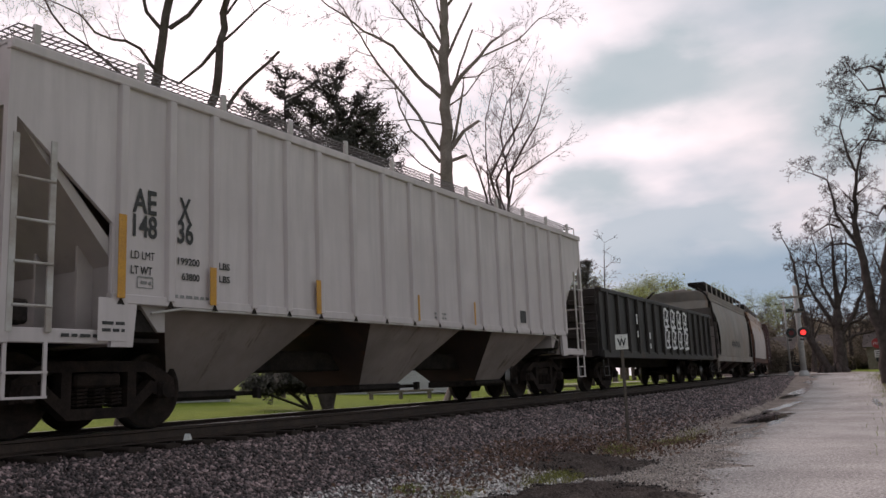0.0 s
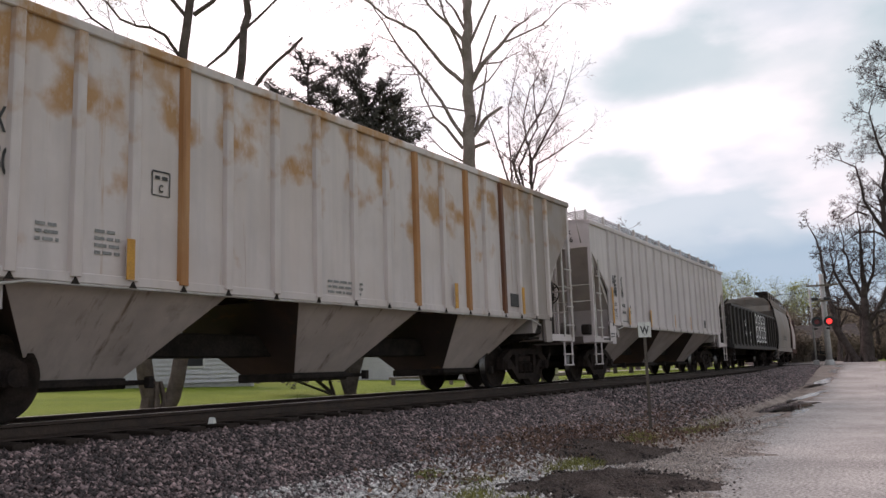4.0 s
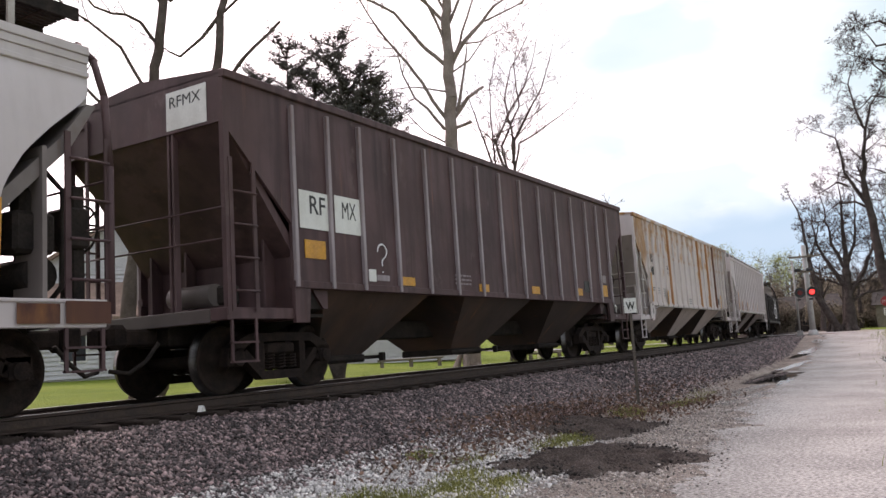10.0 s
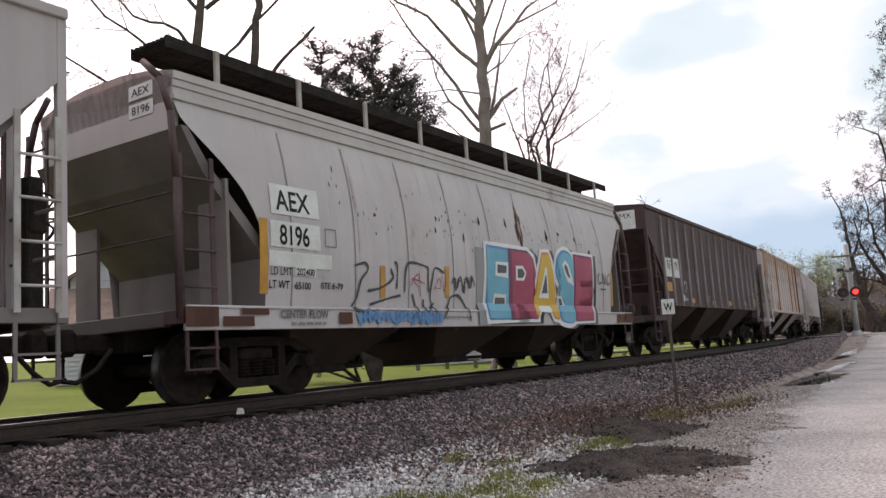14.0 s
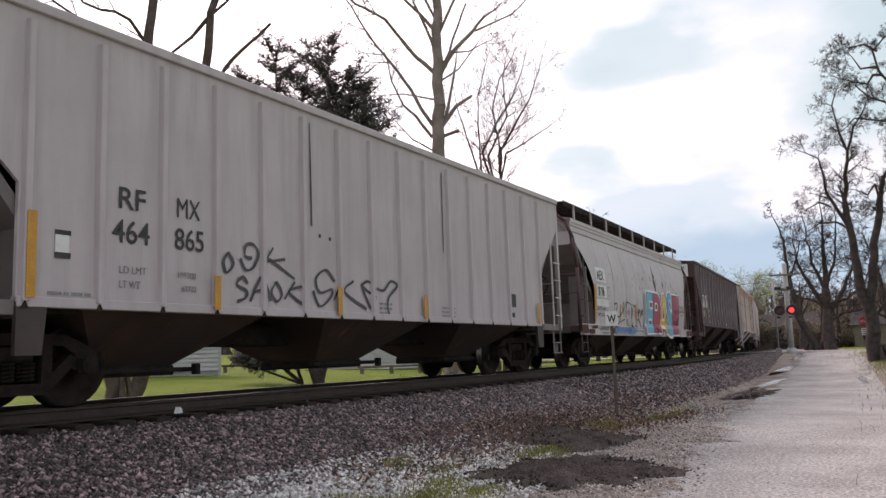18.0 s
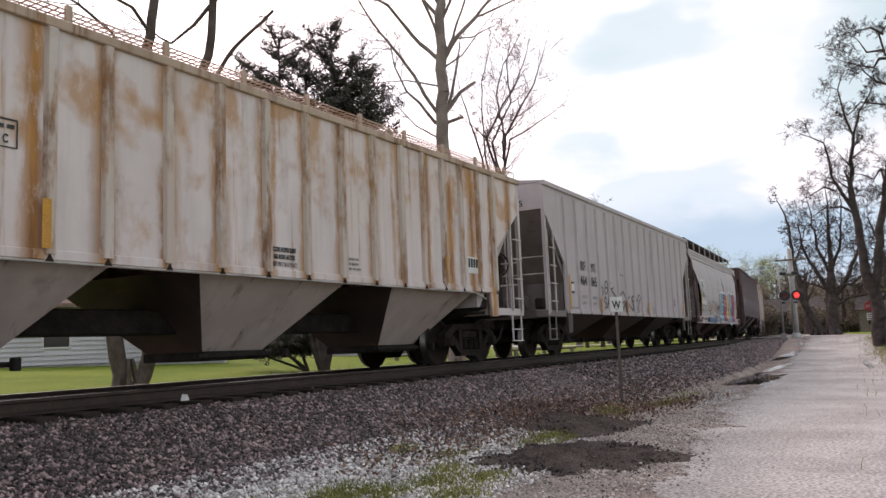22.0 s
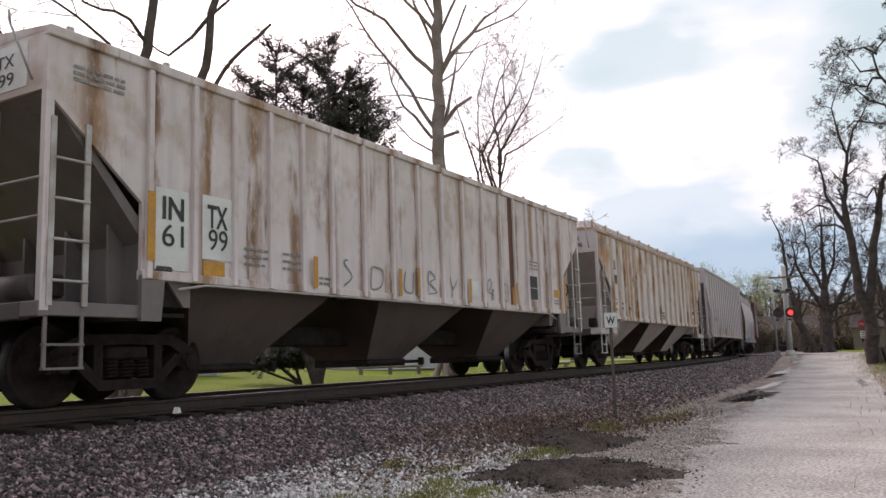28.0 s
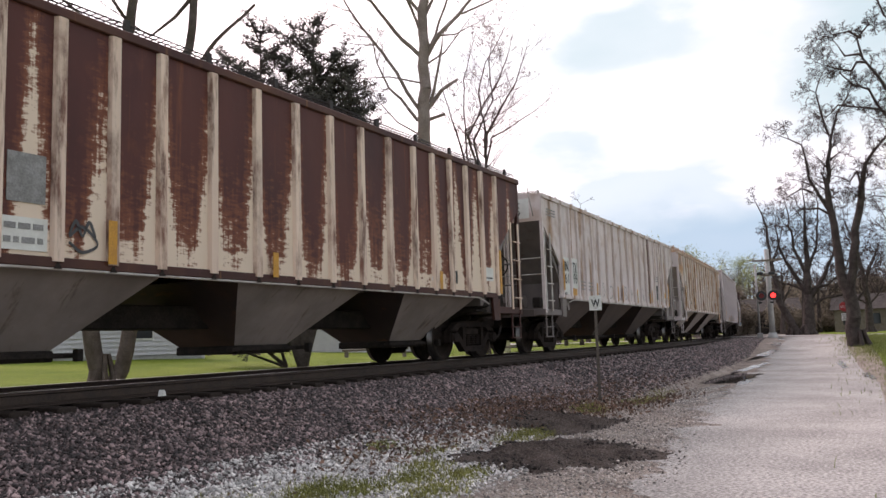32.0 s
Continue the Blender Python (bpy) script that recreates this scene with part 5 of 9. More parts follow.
def end_mark(car, L, text, y0, y1, z0, z1, back=0.008, mat="ink"):
    """Letters on the trailing end."""
    m = Matrix(((0, 0, -1, -L / 2 - back), (-1, 0, 0, -y0), (0, 1, 0, z0), (0, 0, 0, 1)))
    return lettering(text, (z1 - z0) / 0.69, M[mat], car, 0, 0, width=y1 - y0, turn=m, bold=0.0005)


def stripe(car, L, u0, z0, u1, z1, mat="yellow", name="reflector_stripe", y=-W - 0.008):
    return plate(name, u0 - L / 2, u1 - L / 2, z0, z1, M[mat], car, y)


def rib_stripe(car, L, u, z0, z1, w=0.1, out=0.06):
    """A yellow strip on the face of a rib."""
    bm = bmesh.new()
    add_box(bm, u - L / 2 - w / 2, u - L / 2 + w / 2, -W - out - 0.012, -W - out - 0.004, z0, z1)
    part("reflector_stripe", bm, M["yellow"], car)


def bars(car, L, u0, z0, u1, rows, mat="pale_ink", pitch=0.075, t=0.034, y=-W - 0.01, seed=1):
    """Small print too worn to read: rows of short bars."""
    rng = random.Random(seed)
    bm = bmesh.new()
    for r in range(rows):
        x = u0
        while x < u1 - 0.03:
            w = min(rng.uniform(0.05, 0.16), u1 - x)
            add_box(bm, x - L / 2, x + w - L / 2, y - 0.002, y + 0.002, z0 - r * pitch - t / 2, z0 - r * pitch + t / 2)
            x += w + 0.03
    tagged(part("small_print", bm, M[mat], car), kind="stuff")


def ribbon(car, L, strokes, width, mat, surface=None, lift=0.012, name="scrawl", even=False):
    """Sprayed lines: each stroke runs smoothly through points (u, z)."""
    surface = surface or (lambda z: W)
    verts, faces = [], []
    for pts in strokes:
        P = [Vector((u - L / 2, z)) for u, z in pts]
        if len(P) > 2:
            Q = []
            ext = [P[0]] + P + [P[-1]]
            for i in range(1, len(ext) - 2):
                a, b, c, d = ext[i - 1:i + 3]
                for k in range(6):
                    t = k / 6
                    Q.append(0.5 * ((2 * b) + (c - a) * t + (2 * a - 5 * b + 4 * c - d) * t * t + (3 * b - a - 3 * c + d) * t ** 3))
            P = Q + [P[-1]]
        k0 = len(verts)
        for i, p in enumerate(P):
            d = (P[min(i + 1, len(P) - 1)] - P[max(i - 1, 0)])
            d = d.normalized() if d.length > 1e-6 else Vector((1, 0))
            w = width / 2 * (1.0 if even else 0.75 + 0.5 * abs(math.sin(i * 0.9 + len(verts))))
            for s in (-1, 1):
                q = p + Vector((-d.y, d.x)) * w * s
                verts.append((q.x, -surface(q.y) - lift, q.y))
        for i in range(len(P) - 1):
            a = k0 + 2 * i
            faces.append((a, a + 2, a + 3, a + 1))
    ob = mesh_of(name, verts, faces, M[mat])
    ob.parent = car
    return ob


def wrapped(ob, surface, lift, cuts):
    """Bends a flat sheet of letters on to a curved side."""
    bm = bmesh.new()
    bm.from_mesh(ob.data)
    m = ob.matrix_basis.copy()
    bmesh.ops.transform(bm, matrix=m, verts=bm.verts)
    for z in cuts:
        bmesh.ops.bisect_plane(bm, geom=bm.verts[:] + bm.edges[:] + bm.faces[:], plane_co=(0, 0, z), plane_no=(0, 0, 1))
    for v in bm.verts:
        v.co.y = -surface(v.co.z) - lift
    bm.to_mesh(ob.data)
    bm.free()
    ob.matrix_basis = Matrix.Identity(4)


def sill_side(z):
    """The curved car's side, with its sill below."""
    if z < 1.16:
        return W + 0.022
    return belly(z) + 0.004


# ---- the train: each car with its marks, and the way it runs ----
def run(t):
    """Metres that the train has gone after t seconds."""
    return 3.5618 * t + 6.112e-4 * t * t - 6.96e-5 * t ** 3


FLEET = []      # (car, place of its middle at the clip's start)


def couple(car, tail, L):
    FLEET.append((car, 4.44 - tail + L / 2))


def plate_c(car, L, u, z, s=0.24, mat="ink", y=-W - 0.01):
    strokes = [[(u, z), (u + s, z)], [(u + s, z), (u + s, z + s * 1.15)], [(u + s, z + s * 1.15), (u, z + s * 1.15)], [(u, z + s * 1.15), (u, z)]]
    ribbon(car, L, strokes, 0.016, mat, lambda q: -y, 0.0, "stencil_box")
    mark(car, L, "C", u + s * 0.38, z + s * 0.18, u + s * 0.62, z + s * 0.52, mat, y=y - 0.002)
    bars(car, L, u + 0.04, z + s * 0.86, u + s - 0.03, 1, mat, t=0.04, y=y)


def first_car():
    L = 15.2
    c = ribbed_hopper("pale grey ribbed covered hopper car, clean, with black lettering", "white", walkway="grate", hat=True, rib_w=0.1, slope="slope_white")
    for t, *r in (("AE", 1.47, 2.43, 1.8, 2.7), ("X", 2.13, 2.42, 2.31, 2.7), ("148", 1.48, 2.16, 1.81, 2.4), ("36", 2.11, 2.16, 2.35, 2.42)):
        mark(c, L, t, *r, bold=0.008)
    for t, *r in (("LD LMT", 1.46, 1.9, 1.78, 1.99), ("LT WT", 1.46, 1.73, 1.75, 1.82), ("199200", 2.12, 1.9, 2.45, 1.98), ("63800", 2.18, 1.72, 2.45, 1.8), ("LBS", 2.77, 1.9, 2.95, 1.98), ("LBS", 2.77, 1.74, 2.95, 1.82)):
        mark(c, L, t, *r, bold=0.002)
    ribbon(c, L, [[(1.55, 1.58), (1.76, 1.58)], [(1.76, 1.58), (1.76, 1.7)], [(1.76, 1.7), (1.55, 1.7)], [(1.55, 1.7), (1.55, 1.58)]], 0.014, "pale_ink", name="stencil_box")
    bars(c, L, 1.6, 1.64, 1.74, 1, seed=3)
    rib_stripe(c, L, 1.3, 1.44, 2.36), rib_stripe(c, L, 2.62, 1.44, 1.9), rib_stripe(c, L, 4.63, 1.44, 1.92), rib_stripe(c, L, 7.3, 1.46, 1.9, 0.05), rib_stripe(c, L, 9.3, 1.46, 1.9, 0.05)
    stripe(c, L, 11.45, 1.6, 11.72, 1.86, "ink", "data_panel")
    bars(c, L, 2.05, 1.52, 2.6, 1, seed=4), bars(c, L, 7.9, 1.62, 8.3, 3, seed=5)
    stripe(c, L, 1.05, 0.98, 1.42, 1.44, "white", "routing_board", -W - 0.025)
    bars(c, L, 1.1, 1.17, 1.38, 2, "ink", y=-W - 0.032, seed=6), bars(c, L, 0.65, 1.03, 1.2, 1, "ink", y=-W - 0.002, seed=7)
    end_mark(c, L, "AEX", 0.75, 1.12, 3.62, 3.74), end_mark(c, L, "14836", 0.7, 1.15, 3.44, 3.56)
    couple(c, 0.0, L)


def second_car():
    L = 15.2
    c = ribbed_hopper("cream-white ribbed covered hopper car with orange rust patches", "rusty_white", zt=4.1, chord="rusty_white", walkway=None, end_paint="white", hat=True, rib_w=0.11, slope="slope_white", hop="hopper_pale", rusty=((10, "rusty_rib"), (12, "rusty_rib"), (14, "dark_rib"), (4, "rusty_rib")))
    mark(c, L, "AEX", 1.58, 2.78, 1.92, 3.02, bold=0.008), mark(c, L, "14850", 1.55, 2.37, 1.98, 2.62, bold=0.008)
    bars(c, L, 1.62, 1.95, 1.9, 2, "ink", seed=8), bars(c, L, 2.25, 1.95, 2.5, 3, seed=9), bars(c, L, 2.9, 1.95, 3.2, 4, seed=10), bars(c, L, 6.6, 1.7, 7.4, 3, seed=11)
    plate_c(c, L, 3.6, 2.45)
    rib_stripe(c, L, 1.3, 1.5, 2.4), rib_stripe(c, L, 3.3, 1.46, 1.9), rib_stripe(c, L, 10.0, 1.46, 1.9), rib_stripe(c, L, 12.6, 1.46, 2.0)
    stripe(c, L, 12.15, 1.6, 12.5, 1.86, "ink", "data_panel")
    stripe(c, L, 1.05, 0.98, 1.42, 1.44, "white", "routing_board", -W - 0.025)
    ribbon(c, L, [[(1.27, 1.3), (1.3, 1.22), (1.27, 1.12)]], 0.06, "ink", lambda z: W + 0.03, name="scrawl")
    end_mark(c, L, "AEX", 0.8, 1.1, 3.78, 3.92), end_mark(c, L, "14850", 0.74, 1.16, 3.58, 3.72)
    couple(c, 16.45, L)


def third_car():
    L = 15.2
    c = ribbed_hopper("dark brown ribbed covered hopper car with highlights painted on its pale ribs", "brown", zt=4.08, zs=1.4, ribs=BROWN_RIBS, hop="hopper_dark", slope="brown", frame_paint="brown", rib_paint="brown_rib", walkway=None, pipe=False, rib_w=0.07, rib_top=0.14, chord="brown")
    stripe(c, L, 1.38, 2.22, 2.06, 2.76, "white_panel", "white_panel"), stripe(c, L, 2.17, 2.22, 2.8, 2.78, "white_panel", "white_panel")
    mark(c, L, "RF", 1.6, 2.44, 1.95, 2.7, bold=0.003, y=-W - 0.016), mark(c, L, "MX", 2.34, 2.44, 2.68, 2.7, bold=0.002, y=-W - 0.016)
    for q in ((1.47, 1.8, 1.92, 2.06), (3.86, 1.5, 4.25, 1.64), (6.5, 1.47, 6.9, 1.62), (8.9, 1.5, 9.3, 1.66), (11.45, 1.53, 11.85, 1.7), (13.2, 1.54, 13.65, 1.84)):
        stripe(c, L, *q)
    ribbon(c, L, [[(3.2, 2.0), (3.24, 2.1), (3.36, 2.13), (3.45, 2.05), (3.42, 1.95), (3.32, 1.87), (3.32, 1.78)], [(3.32, 1.7), (3.33, 1.68)]], 0.025, "spray_white")
    stripe(c, L, 2.95, 1.53, 3.14, 1.72, "white_panel", "small_panel"), stripe(c, L, 3.16, 1.55, 3.5, 1.64, "brown_rib", "small_panel")
    stripe(c, L, 12.0, 1.62, 12.45, 1.9, "ink", "data_panel"), stripe(c, L, 13.35, 1.9, 13.6, 2.1, "brown_rib", "small_panel")
    bars(c, L, 5.6, 1.75, 6.2, 3, "brown_rib", seed=12)
    ribbon(c, L, [[(14.02, 1.28), (14.1, 1.32), (14.18, 1.26), (14.1, 1.18), (14.1, 1.12)], [(14.1, 1.05), (14.11, 1.03)]], 0.03, "spray_white", lambda z: W + 0.03)
    bm = bmesh.new()
    add_box(bm, -L / 2 - 0.006, -L / 2 - 0.002, -1.3, -0.55, 3.5, 4.02)
    part("white_panel", bm, M["white_panel"], c)
    end_mark(c, L, "RFMX", 0.62, 1.2, 3.8, 3.95, 0.01)
    couple(c, 32.87, L)


def fourth_car():
    L = 13.8
    c = curved_hopper("light grey curved-side covered hopper car with bright painted letters", "curved", sill="curved", roof="rusty_roof")
    cuts = list(np.arange(1.0, 3.0, 0.14))
    put = lambda ob, lift: wrapped(ob, sill_side, lift, cuts)
    def panel(u0, z0, u1, z1, mat, lift, name="white_panel"):
        bm = bmesh.new()
        bmesh.ops.create_grid(bm, x_segments=1, y_segments=1, size=0.5)
        bmesh.ops.transform(bm, matrix=Matrix(((u1 - u0, 0, 0, (u0 + u1) / 2 - L / 2), (0, 0, 1, 0), (0, z1 - z0, 0, (z0 + z1) / 2), (0, 0, 0, 1))), verts=bm.verts)
        ob = part(name, bm, M[mat], c)
        wrapped(ob, sill_side, lift, cuts)
        return ob
    panel(1.4, 2.34, 2.3, 2.74, "white_panel", 0.008), panel(1.37, 1.91, 2.3, 2.25, "white_panel", 0.008), panel(1.34, 1.66, 2.52, 1.86, "white_panel", 0.008), panel(1.8, 1.55, 2.2, 1.66, "white_panel", 0.008)
    for t, *r in (("AEX", 1.49, 2.4, 2.12, 2.66), ("8196", 1.53, 1.95, 2.08, 2.2), ("LD LMT", 1.36, 1.55, 1.74, 1.65), ("202400", 1.83, 1.56, 2.17, 1.65), ("LT WT", 1.34, 1.38, 1.7, 1.48), ("65100", 1.8, 1.38, 2.1, 1.47), ("STE 6-79", 2.3, 1.4, 2.75, 1.48)):
        put(mark(c, L, t, *r, bold=0.006 if r[3] > 2 else 0.002), 0.012)
    put(mark(c, L, "CENTER FLOW", 1.5, 1.0, 2.4, 1.1, "pale_ink"), 0.006)
    bars(c, L, 1.7, 0.93, 2.35, 1, "pale_ink", y=-W - 0.026, seed=13), bars(c, L, 5.2, 1.02, 6.1, 1, "pale_ink", y=-W - 0.026, seed=14)
    for q in ((1.18, 1.3, 1.32, 2.26), (3.6, 1.3, 3.72, 1.78), (5.34, 1.34, 5.46, 1.86), (12.5, 1.3, 12.6, 2.1)):
        panel(*q, "yellow", 0.01, "reflector_stripe")
    panel(2.62, 0.92, 2.9, 1.08, "rust_plate", 0.006, "rust_patch"), panel(0.02, 0.9, 0.5, 1.13, "rust_plate", 0.006, "rust_patch"), panel(0.56, 0.9, 1.05, 1.02, "rust_plate", 0.006, "rust_patch"), panel(0.85, 1.04, 1.3, 1.12, "rust_plate", 0.006, "rust_patch"), panel(12.75, 0.9, 13.2, 1.1, "rust_plate", 0.006, "rust_patch"), panel(13.26, 0.9, 13.78, 1.13, "rust_plate", 0.006, "rust_patch")
    ribbon(c, L, [[(2.4, 1.98), (2.62, 1.98)], [(2.62, 1.98), (2.62, 2.22)], [(2.62, 2.22), (2.4, 2.22)], [(2.4, 2.22), (2.4, 1.98)]], 0.016, "pale_ink", sill_side, 0.01, "stencil_box")
    # the painted word: grey shade, one white outline, coloured letters, then the counters
    def painted(points, mat, lift, name, rounded=False, dx=0.0, dz=0.0):
        P = [Vector((u - L / 2 + dx, z + dz)) for u, z in points]
        if rounded:
            n = len(P)
            P = [0.5 * (2 * P[i] + (P[(i + 1) % n] - P[i - 1]) * t + (2 * P[i - 1] - 5 * P[i] + 4 * P[(i + 1) % n] - P[(i + 2) % n]) * t * t + (3 * P[i] - P[i - 1] - 3 * P[(i + 1) % n] + P[(i + 2) % n]) * t ** 3) for i in range(n) for t in (0, 0.25, 0.5, 0.75)]
        bm = bmesh.new()
        bm.faces.new([bm.verts.new((p.x, 0, p.y)) for p in P])
        bmesh.ops.triangulate(bm, faces=bm.faces[:])
        put(part(name, bm, M[mat], c), lift)
    edge_e = [(6.65, 2.4), (7.52, 2.41), (7.6, 0.92), (6.6, 0.9), (6.58, 1.2), (6.53, 1.25), (6.61, 1.79)]
    edge_r = [(7.5, 2.41), (8.35, 2.4), (8.6, 2.27), (8.7, 1.92), (8.58, 1.66), (8.43, 1.54), (8.52, 1.32), (8.66, 0.92), (8.21, 0.92), (7.98, 1.23), (7.79, 1.26), (7.79, 0.92), (7.44, 0.92)]
    edge_a = [(8.87, 2.4), (9.3, 2.43), (9.42, 2.2), (9.5, 1.44), (9.64, 0.89), (9.27, 0.93), (9.13, 1.11), (8.75, 1.13), (8.61, 0.93), (8.36, 1.0), (8.36, 1.43), (8.47, 1.57), (8.63, 1.94)]
    edge_s = [(10.48, 2.3), (10.3, 2.5), (9.96, 2.54), (9.6, 2.38), (9.43, 2.06), (9.47, 1.75), (9.74, 1.5), (9.8, 1.34), (9.5, 1.32), (9.54, 0.87), (10.36, 0.87), (10.4, 1.6), (10.46, 2.0)]
    edge_l = [(10.4, 2.46), (11.54, 2.46), (11.45, 1.97), (10.86, 1.98), (10.83, 1.79), (11.39, 1.78), (11.29, 1.37), (10.68, 1.39), (10.66, 1.27), (11.42, 1.25), (11.38, 0.9), (10.3, 0.88)]
    letter_e = [(6.73, 2.34), (7.51, 2.33), (7.46, 0.98), (6.68, 0.97), (6.67, 1.16), (6.62, 1.25), (6.69, 1.8)]
    letter_r = [(7.51, 2.33), (8.3, 2.33), (8.53, 2.19), (8.61, 1.92), (8.5, 1.7), (8.34, 1.55), (8.42, 1.34), (8.56, 0.98), (8.26, 0.99), (8.03, 1.26), (7.88, 1.35), (7.68, 1.33), (7.72, 0.97), (7.46, 0.97)]
    letter_a = [(8.93, 2.34), (9.23, 2.36), (9.33, 2.2), (9.41, 1.43), (9.55, 0.97), (9.31, 0.99), (9.17, 1.18), (8.7, 1.21), (8.56, 0.98), (8.42, 1.06), (8.43, 1.41), (8.55, 1.55), (8.71, 1.92)]
    letter_s = [(10.4, 2.26), (10.26, 2.42), (9.96, 2.46), (9.66, 2.32), (9.51, 2.05), (9.56, 1.8), (9.82, 1.57), (9.92, 1.36), (9.84, 1.24), (9.58, 1.24), (9.62, 0.95), (10.26, 0.92), (10.32, 1.3), (10.36, 1.7), (10.4, 2.0)]
    letter_l = [(10.45, 2.41), (11.45, 2.4), (11.37, 2.02), (10.75, 2.03), (10.72, 1.74), (11.3, 1.72), (11.23, 1.43), (10.58, 1.45), (10.53, 1.21), (11.32, 1.18), (11.3, 0.95), (10.32, 0.93)]
    for edge in (edge_e, edge_r, edge_a, edge_s, edge_l):
        painted(edge, "spray_dark", 0.008, "letter_shade", edge is edge_s, 0.15, -0.02)
    for k, edge in enumerate((edge_e, edge_r, edge_a, edge_s, edge_l)):
        painted(edge, "spray_white", 0.012 + 0.001 * k, "letter_edge", edge is edge_s)
    for k, (shape, mat, dark) in enumerate(((letter_e, "spray_cyan", "spray_blue"), (letter_r, "spray_magenta", "spray_wine"), (letter_a, "spray_yellow", "spray_orange"), (letter_s, "spray_cyan", "spray_blue"), (letter_l, "spray_magenta", "spray_wine"))):
        painted(shape, dark, 0.019 + 0.0006 * k, "letter_shadow", shape is letter_s)
        mid = Vector((sum(p for p, q in shape), sum(q for p, q in shape))) / len(shape)
        painted([(p + 0.07 if p < mid.x - 0.25 else p, q - 0.05 if q > mid.y else q + 0.03) for p, q in shape], mat, 0.023 + 0.0006 * k, "painted_letter", shape is letter_s)
    # counters of the letters: white rim and dark inside; the R's stem in deeper red where it overlaps
    painted([(7.5, 2.28), (7.64, 2.28), (7.6, 1.0), (7.46, 1.0)], "spray_wine", 0.027, "letter_shadow")
    for rim, hole in (([(7.01, 2.04), (7.48, 2.05), (7.45, 1.75), (6.97, 1.78)], [(7.06, 1.99), (7.41, 1.98), (7.38, 1.84), (7.05, 1.83)]),
                      ([(6.91, 1.45), (7.37, 1.44), (7.31, 1.18), (6.86, 1.23)], [(6.94, 1.38), (7.3, 1.38), (7.3, 1.27), (6.92, 1.26)]),
                      ([(7.77, 2.0), (8.05, 2.02), (8.19, 1.89), (8.08, 1.73), (7.75, 1.72)], [(7.83, 1.94), (8.02, 1.96), (8.12, 1.87), (8.03, 1.78), (7.82, 1.77)]),
                      ([(9.02, 2.03), (9.09, 2.04), (9.13, 1.41), (8.69, 1.41)], [(9.01, 1.88), (9.05, 1.87), (9.07, 1.51), (8.81, 1.5)]),
                      ([(9.84, 2.14), (9.98, 2.24), (10.14, 2.16), (10.3, 1.86), (10.36, 1.7), (10.24, 1.74), (10.05, 1.78), (9.92, 1.96)], [(9.92, 2.1), (9.99, 2.16), (10.08, 2.1), (10.2, 1.86), (10.08, 1.88), (9.97, 2.0)]),
                      ([(9.5, 1.46), (9.72, 1.46), (9.84, 1.3), (10.04, 1.22), (9.84, 1.18), (9.6, 1.22)], [(9.56, 1.42), (9.7, 1.41), (9.78, 1.28), (9.62, 1.27)])):
        painted(rim, "spray_white", 0.029, "letter_edge")
        painted(hole, "spray_dark", 0.032, "letter_counter")
    # soft grey ground left of the word, and scrawls
    panel(6.34, 0.88, 6.75, 2.27, "spray_grey", 0.005, "sprayed_ground")
    s1 = [[(3.0, 1.75), (3.25, 1.8), (3.3, 1.7), (3.15, 1.55), (3.05, 1.3), (2.95, 1.15), (3.2, 1.08)], [(3.3, 1.4), (3.6, 1.45), (3.9, 1.6), (3.85, 1.75)], [(3.95, 1.85), (4.02, 1.8), (4.0, 1.45)], [(4.2, 1.4), (4.3, 1.85), (4.85, 1.82)], [(4.85, 1.82), (4.84, 1.42)], [(5.3, 1.75), (5.05, 1.82), (4.95, 1.6), (4.9, 1.3), (5.1, 1.0)], [(3.35, 1.2), (3.8, 1.3), (4.1, 1.35)], [(4.4, 1.38), (4.5, 1.15), (4.55, 0.95)], [(5.2, 0.98), (5.4, 1.2), (5.5, 1.35), (5.75, 1.38), (6.0, 1.15), (6.05, 0.95)], [(4.7, 1.3), (4.75, 1.1), (5.0, 1.25)]]
    ribbon(c, L, s1, 0.035, "scrawl", sill_side, 0.012)
    s2 = [[(4.35, 1.5), (4.55, 1.7), (4.6, 1.5), (4.4, 1.62), (4.75, 1.55)], [(4.6, 1.75), (4.62, 1.35)], [(5.0, 1.45), (5.15, 1.65), (5.2, 1.5), (5.02, 1.5)], [(5.25, 1.7), (5.3, 1.45), (5.36, 1.66)]]
    ribbon(c, L, s2, 0.014, "spray_magenta", sill_side, 0.014)
    rng = random.Random(4)
    ribbon(c, L, [[(5.55 + 0.07 * i + rng.uniform(-0.03, 0.03), 1.6 + 0.14 * math.sin(i * 2.2) + rng.uniform(-0.05, 0.08)) for i in range(11)] for _ in range(3)], 0.02, "scrawl", sill_side, 0.012)
    ribbon(c, L, [[(3.0 + w + 0.1 * i, 1.02 + 0.075 * (-1) ** i + rng.uniform(-0.03, 0.03)) for i in range(8)] for w in (0.0, 0.06, 0.75, 0.83, 1.45, 1.5)], 0.05, "spray_blue", sill_side, 0.016, "blue_scrawl")
    ribbon(c, L, [[(11.85, 2.05), (11.75, 1.95), (11.8, 1.8), (11.95, 1.85)], [(12.0, 1.8), (12.02, 2.05), (12.15, 1.8), (12.18, 2.05)], [(12.42, 2.05), (12.28, 1.95), (12.3, 1.8), (12.45, 1.85)], [(11.85, 1.68), (12.2, 1.68)]], 0.03, "scrawl", sill_side, 0.012)
    # rust: one long blotch and many flecks
    def blotch(u, z, w, hh, k):
        pts = [(u + w * math.cos(a) * (1 + 0.35 * rng.uniform(-1, 1)), z + hh * math.sin(a) * (1 + 0.5 * rng.uniform(-1, 1))) for a in np.linspace(0, math.tau, k, endpoint=False)]
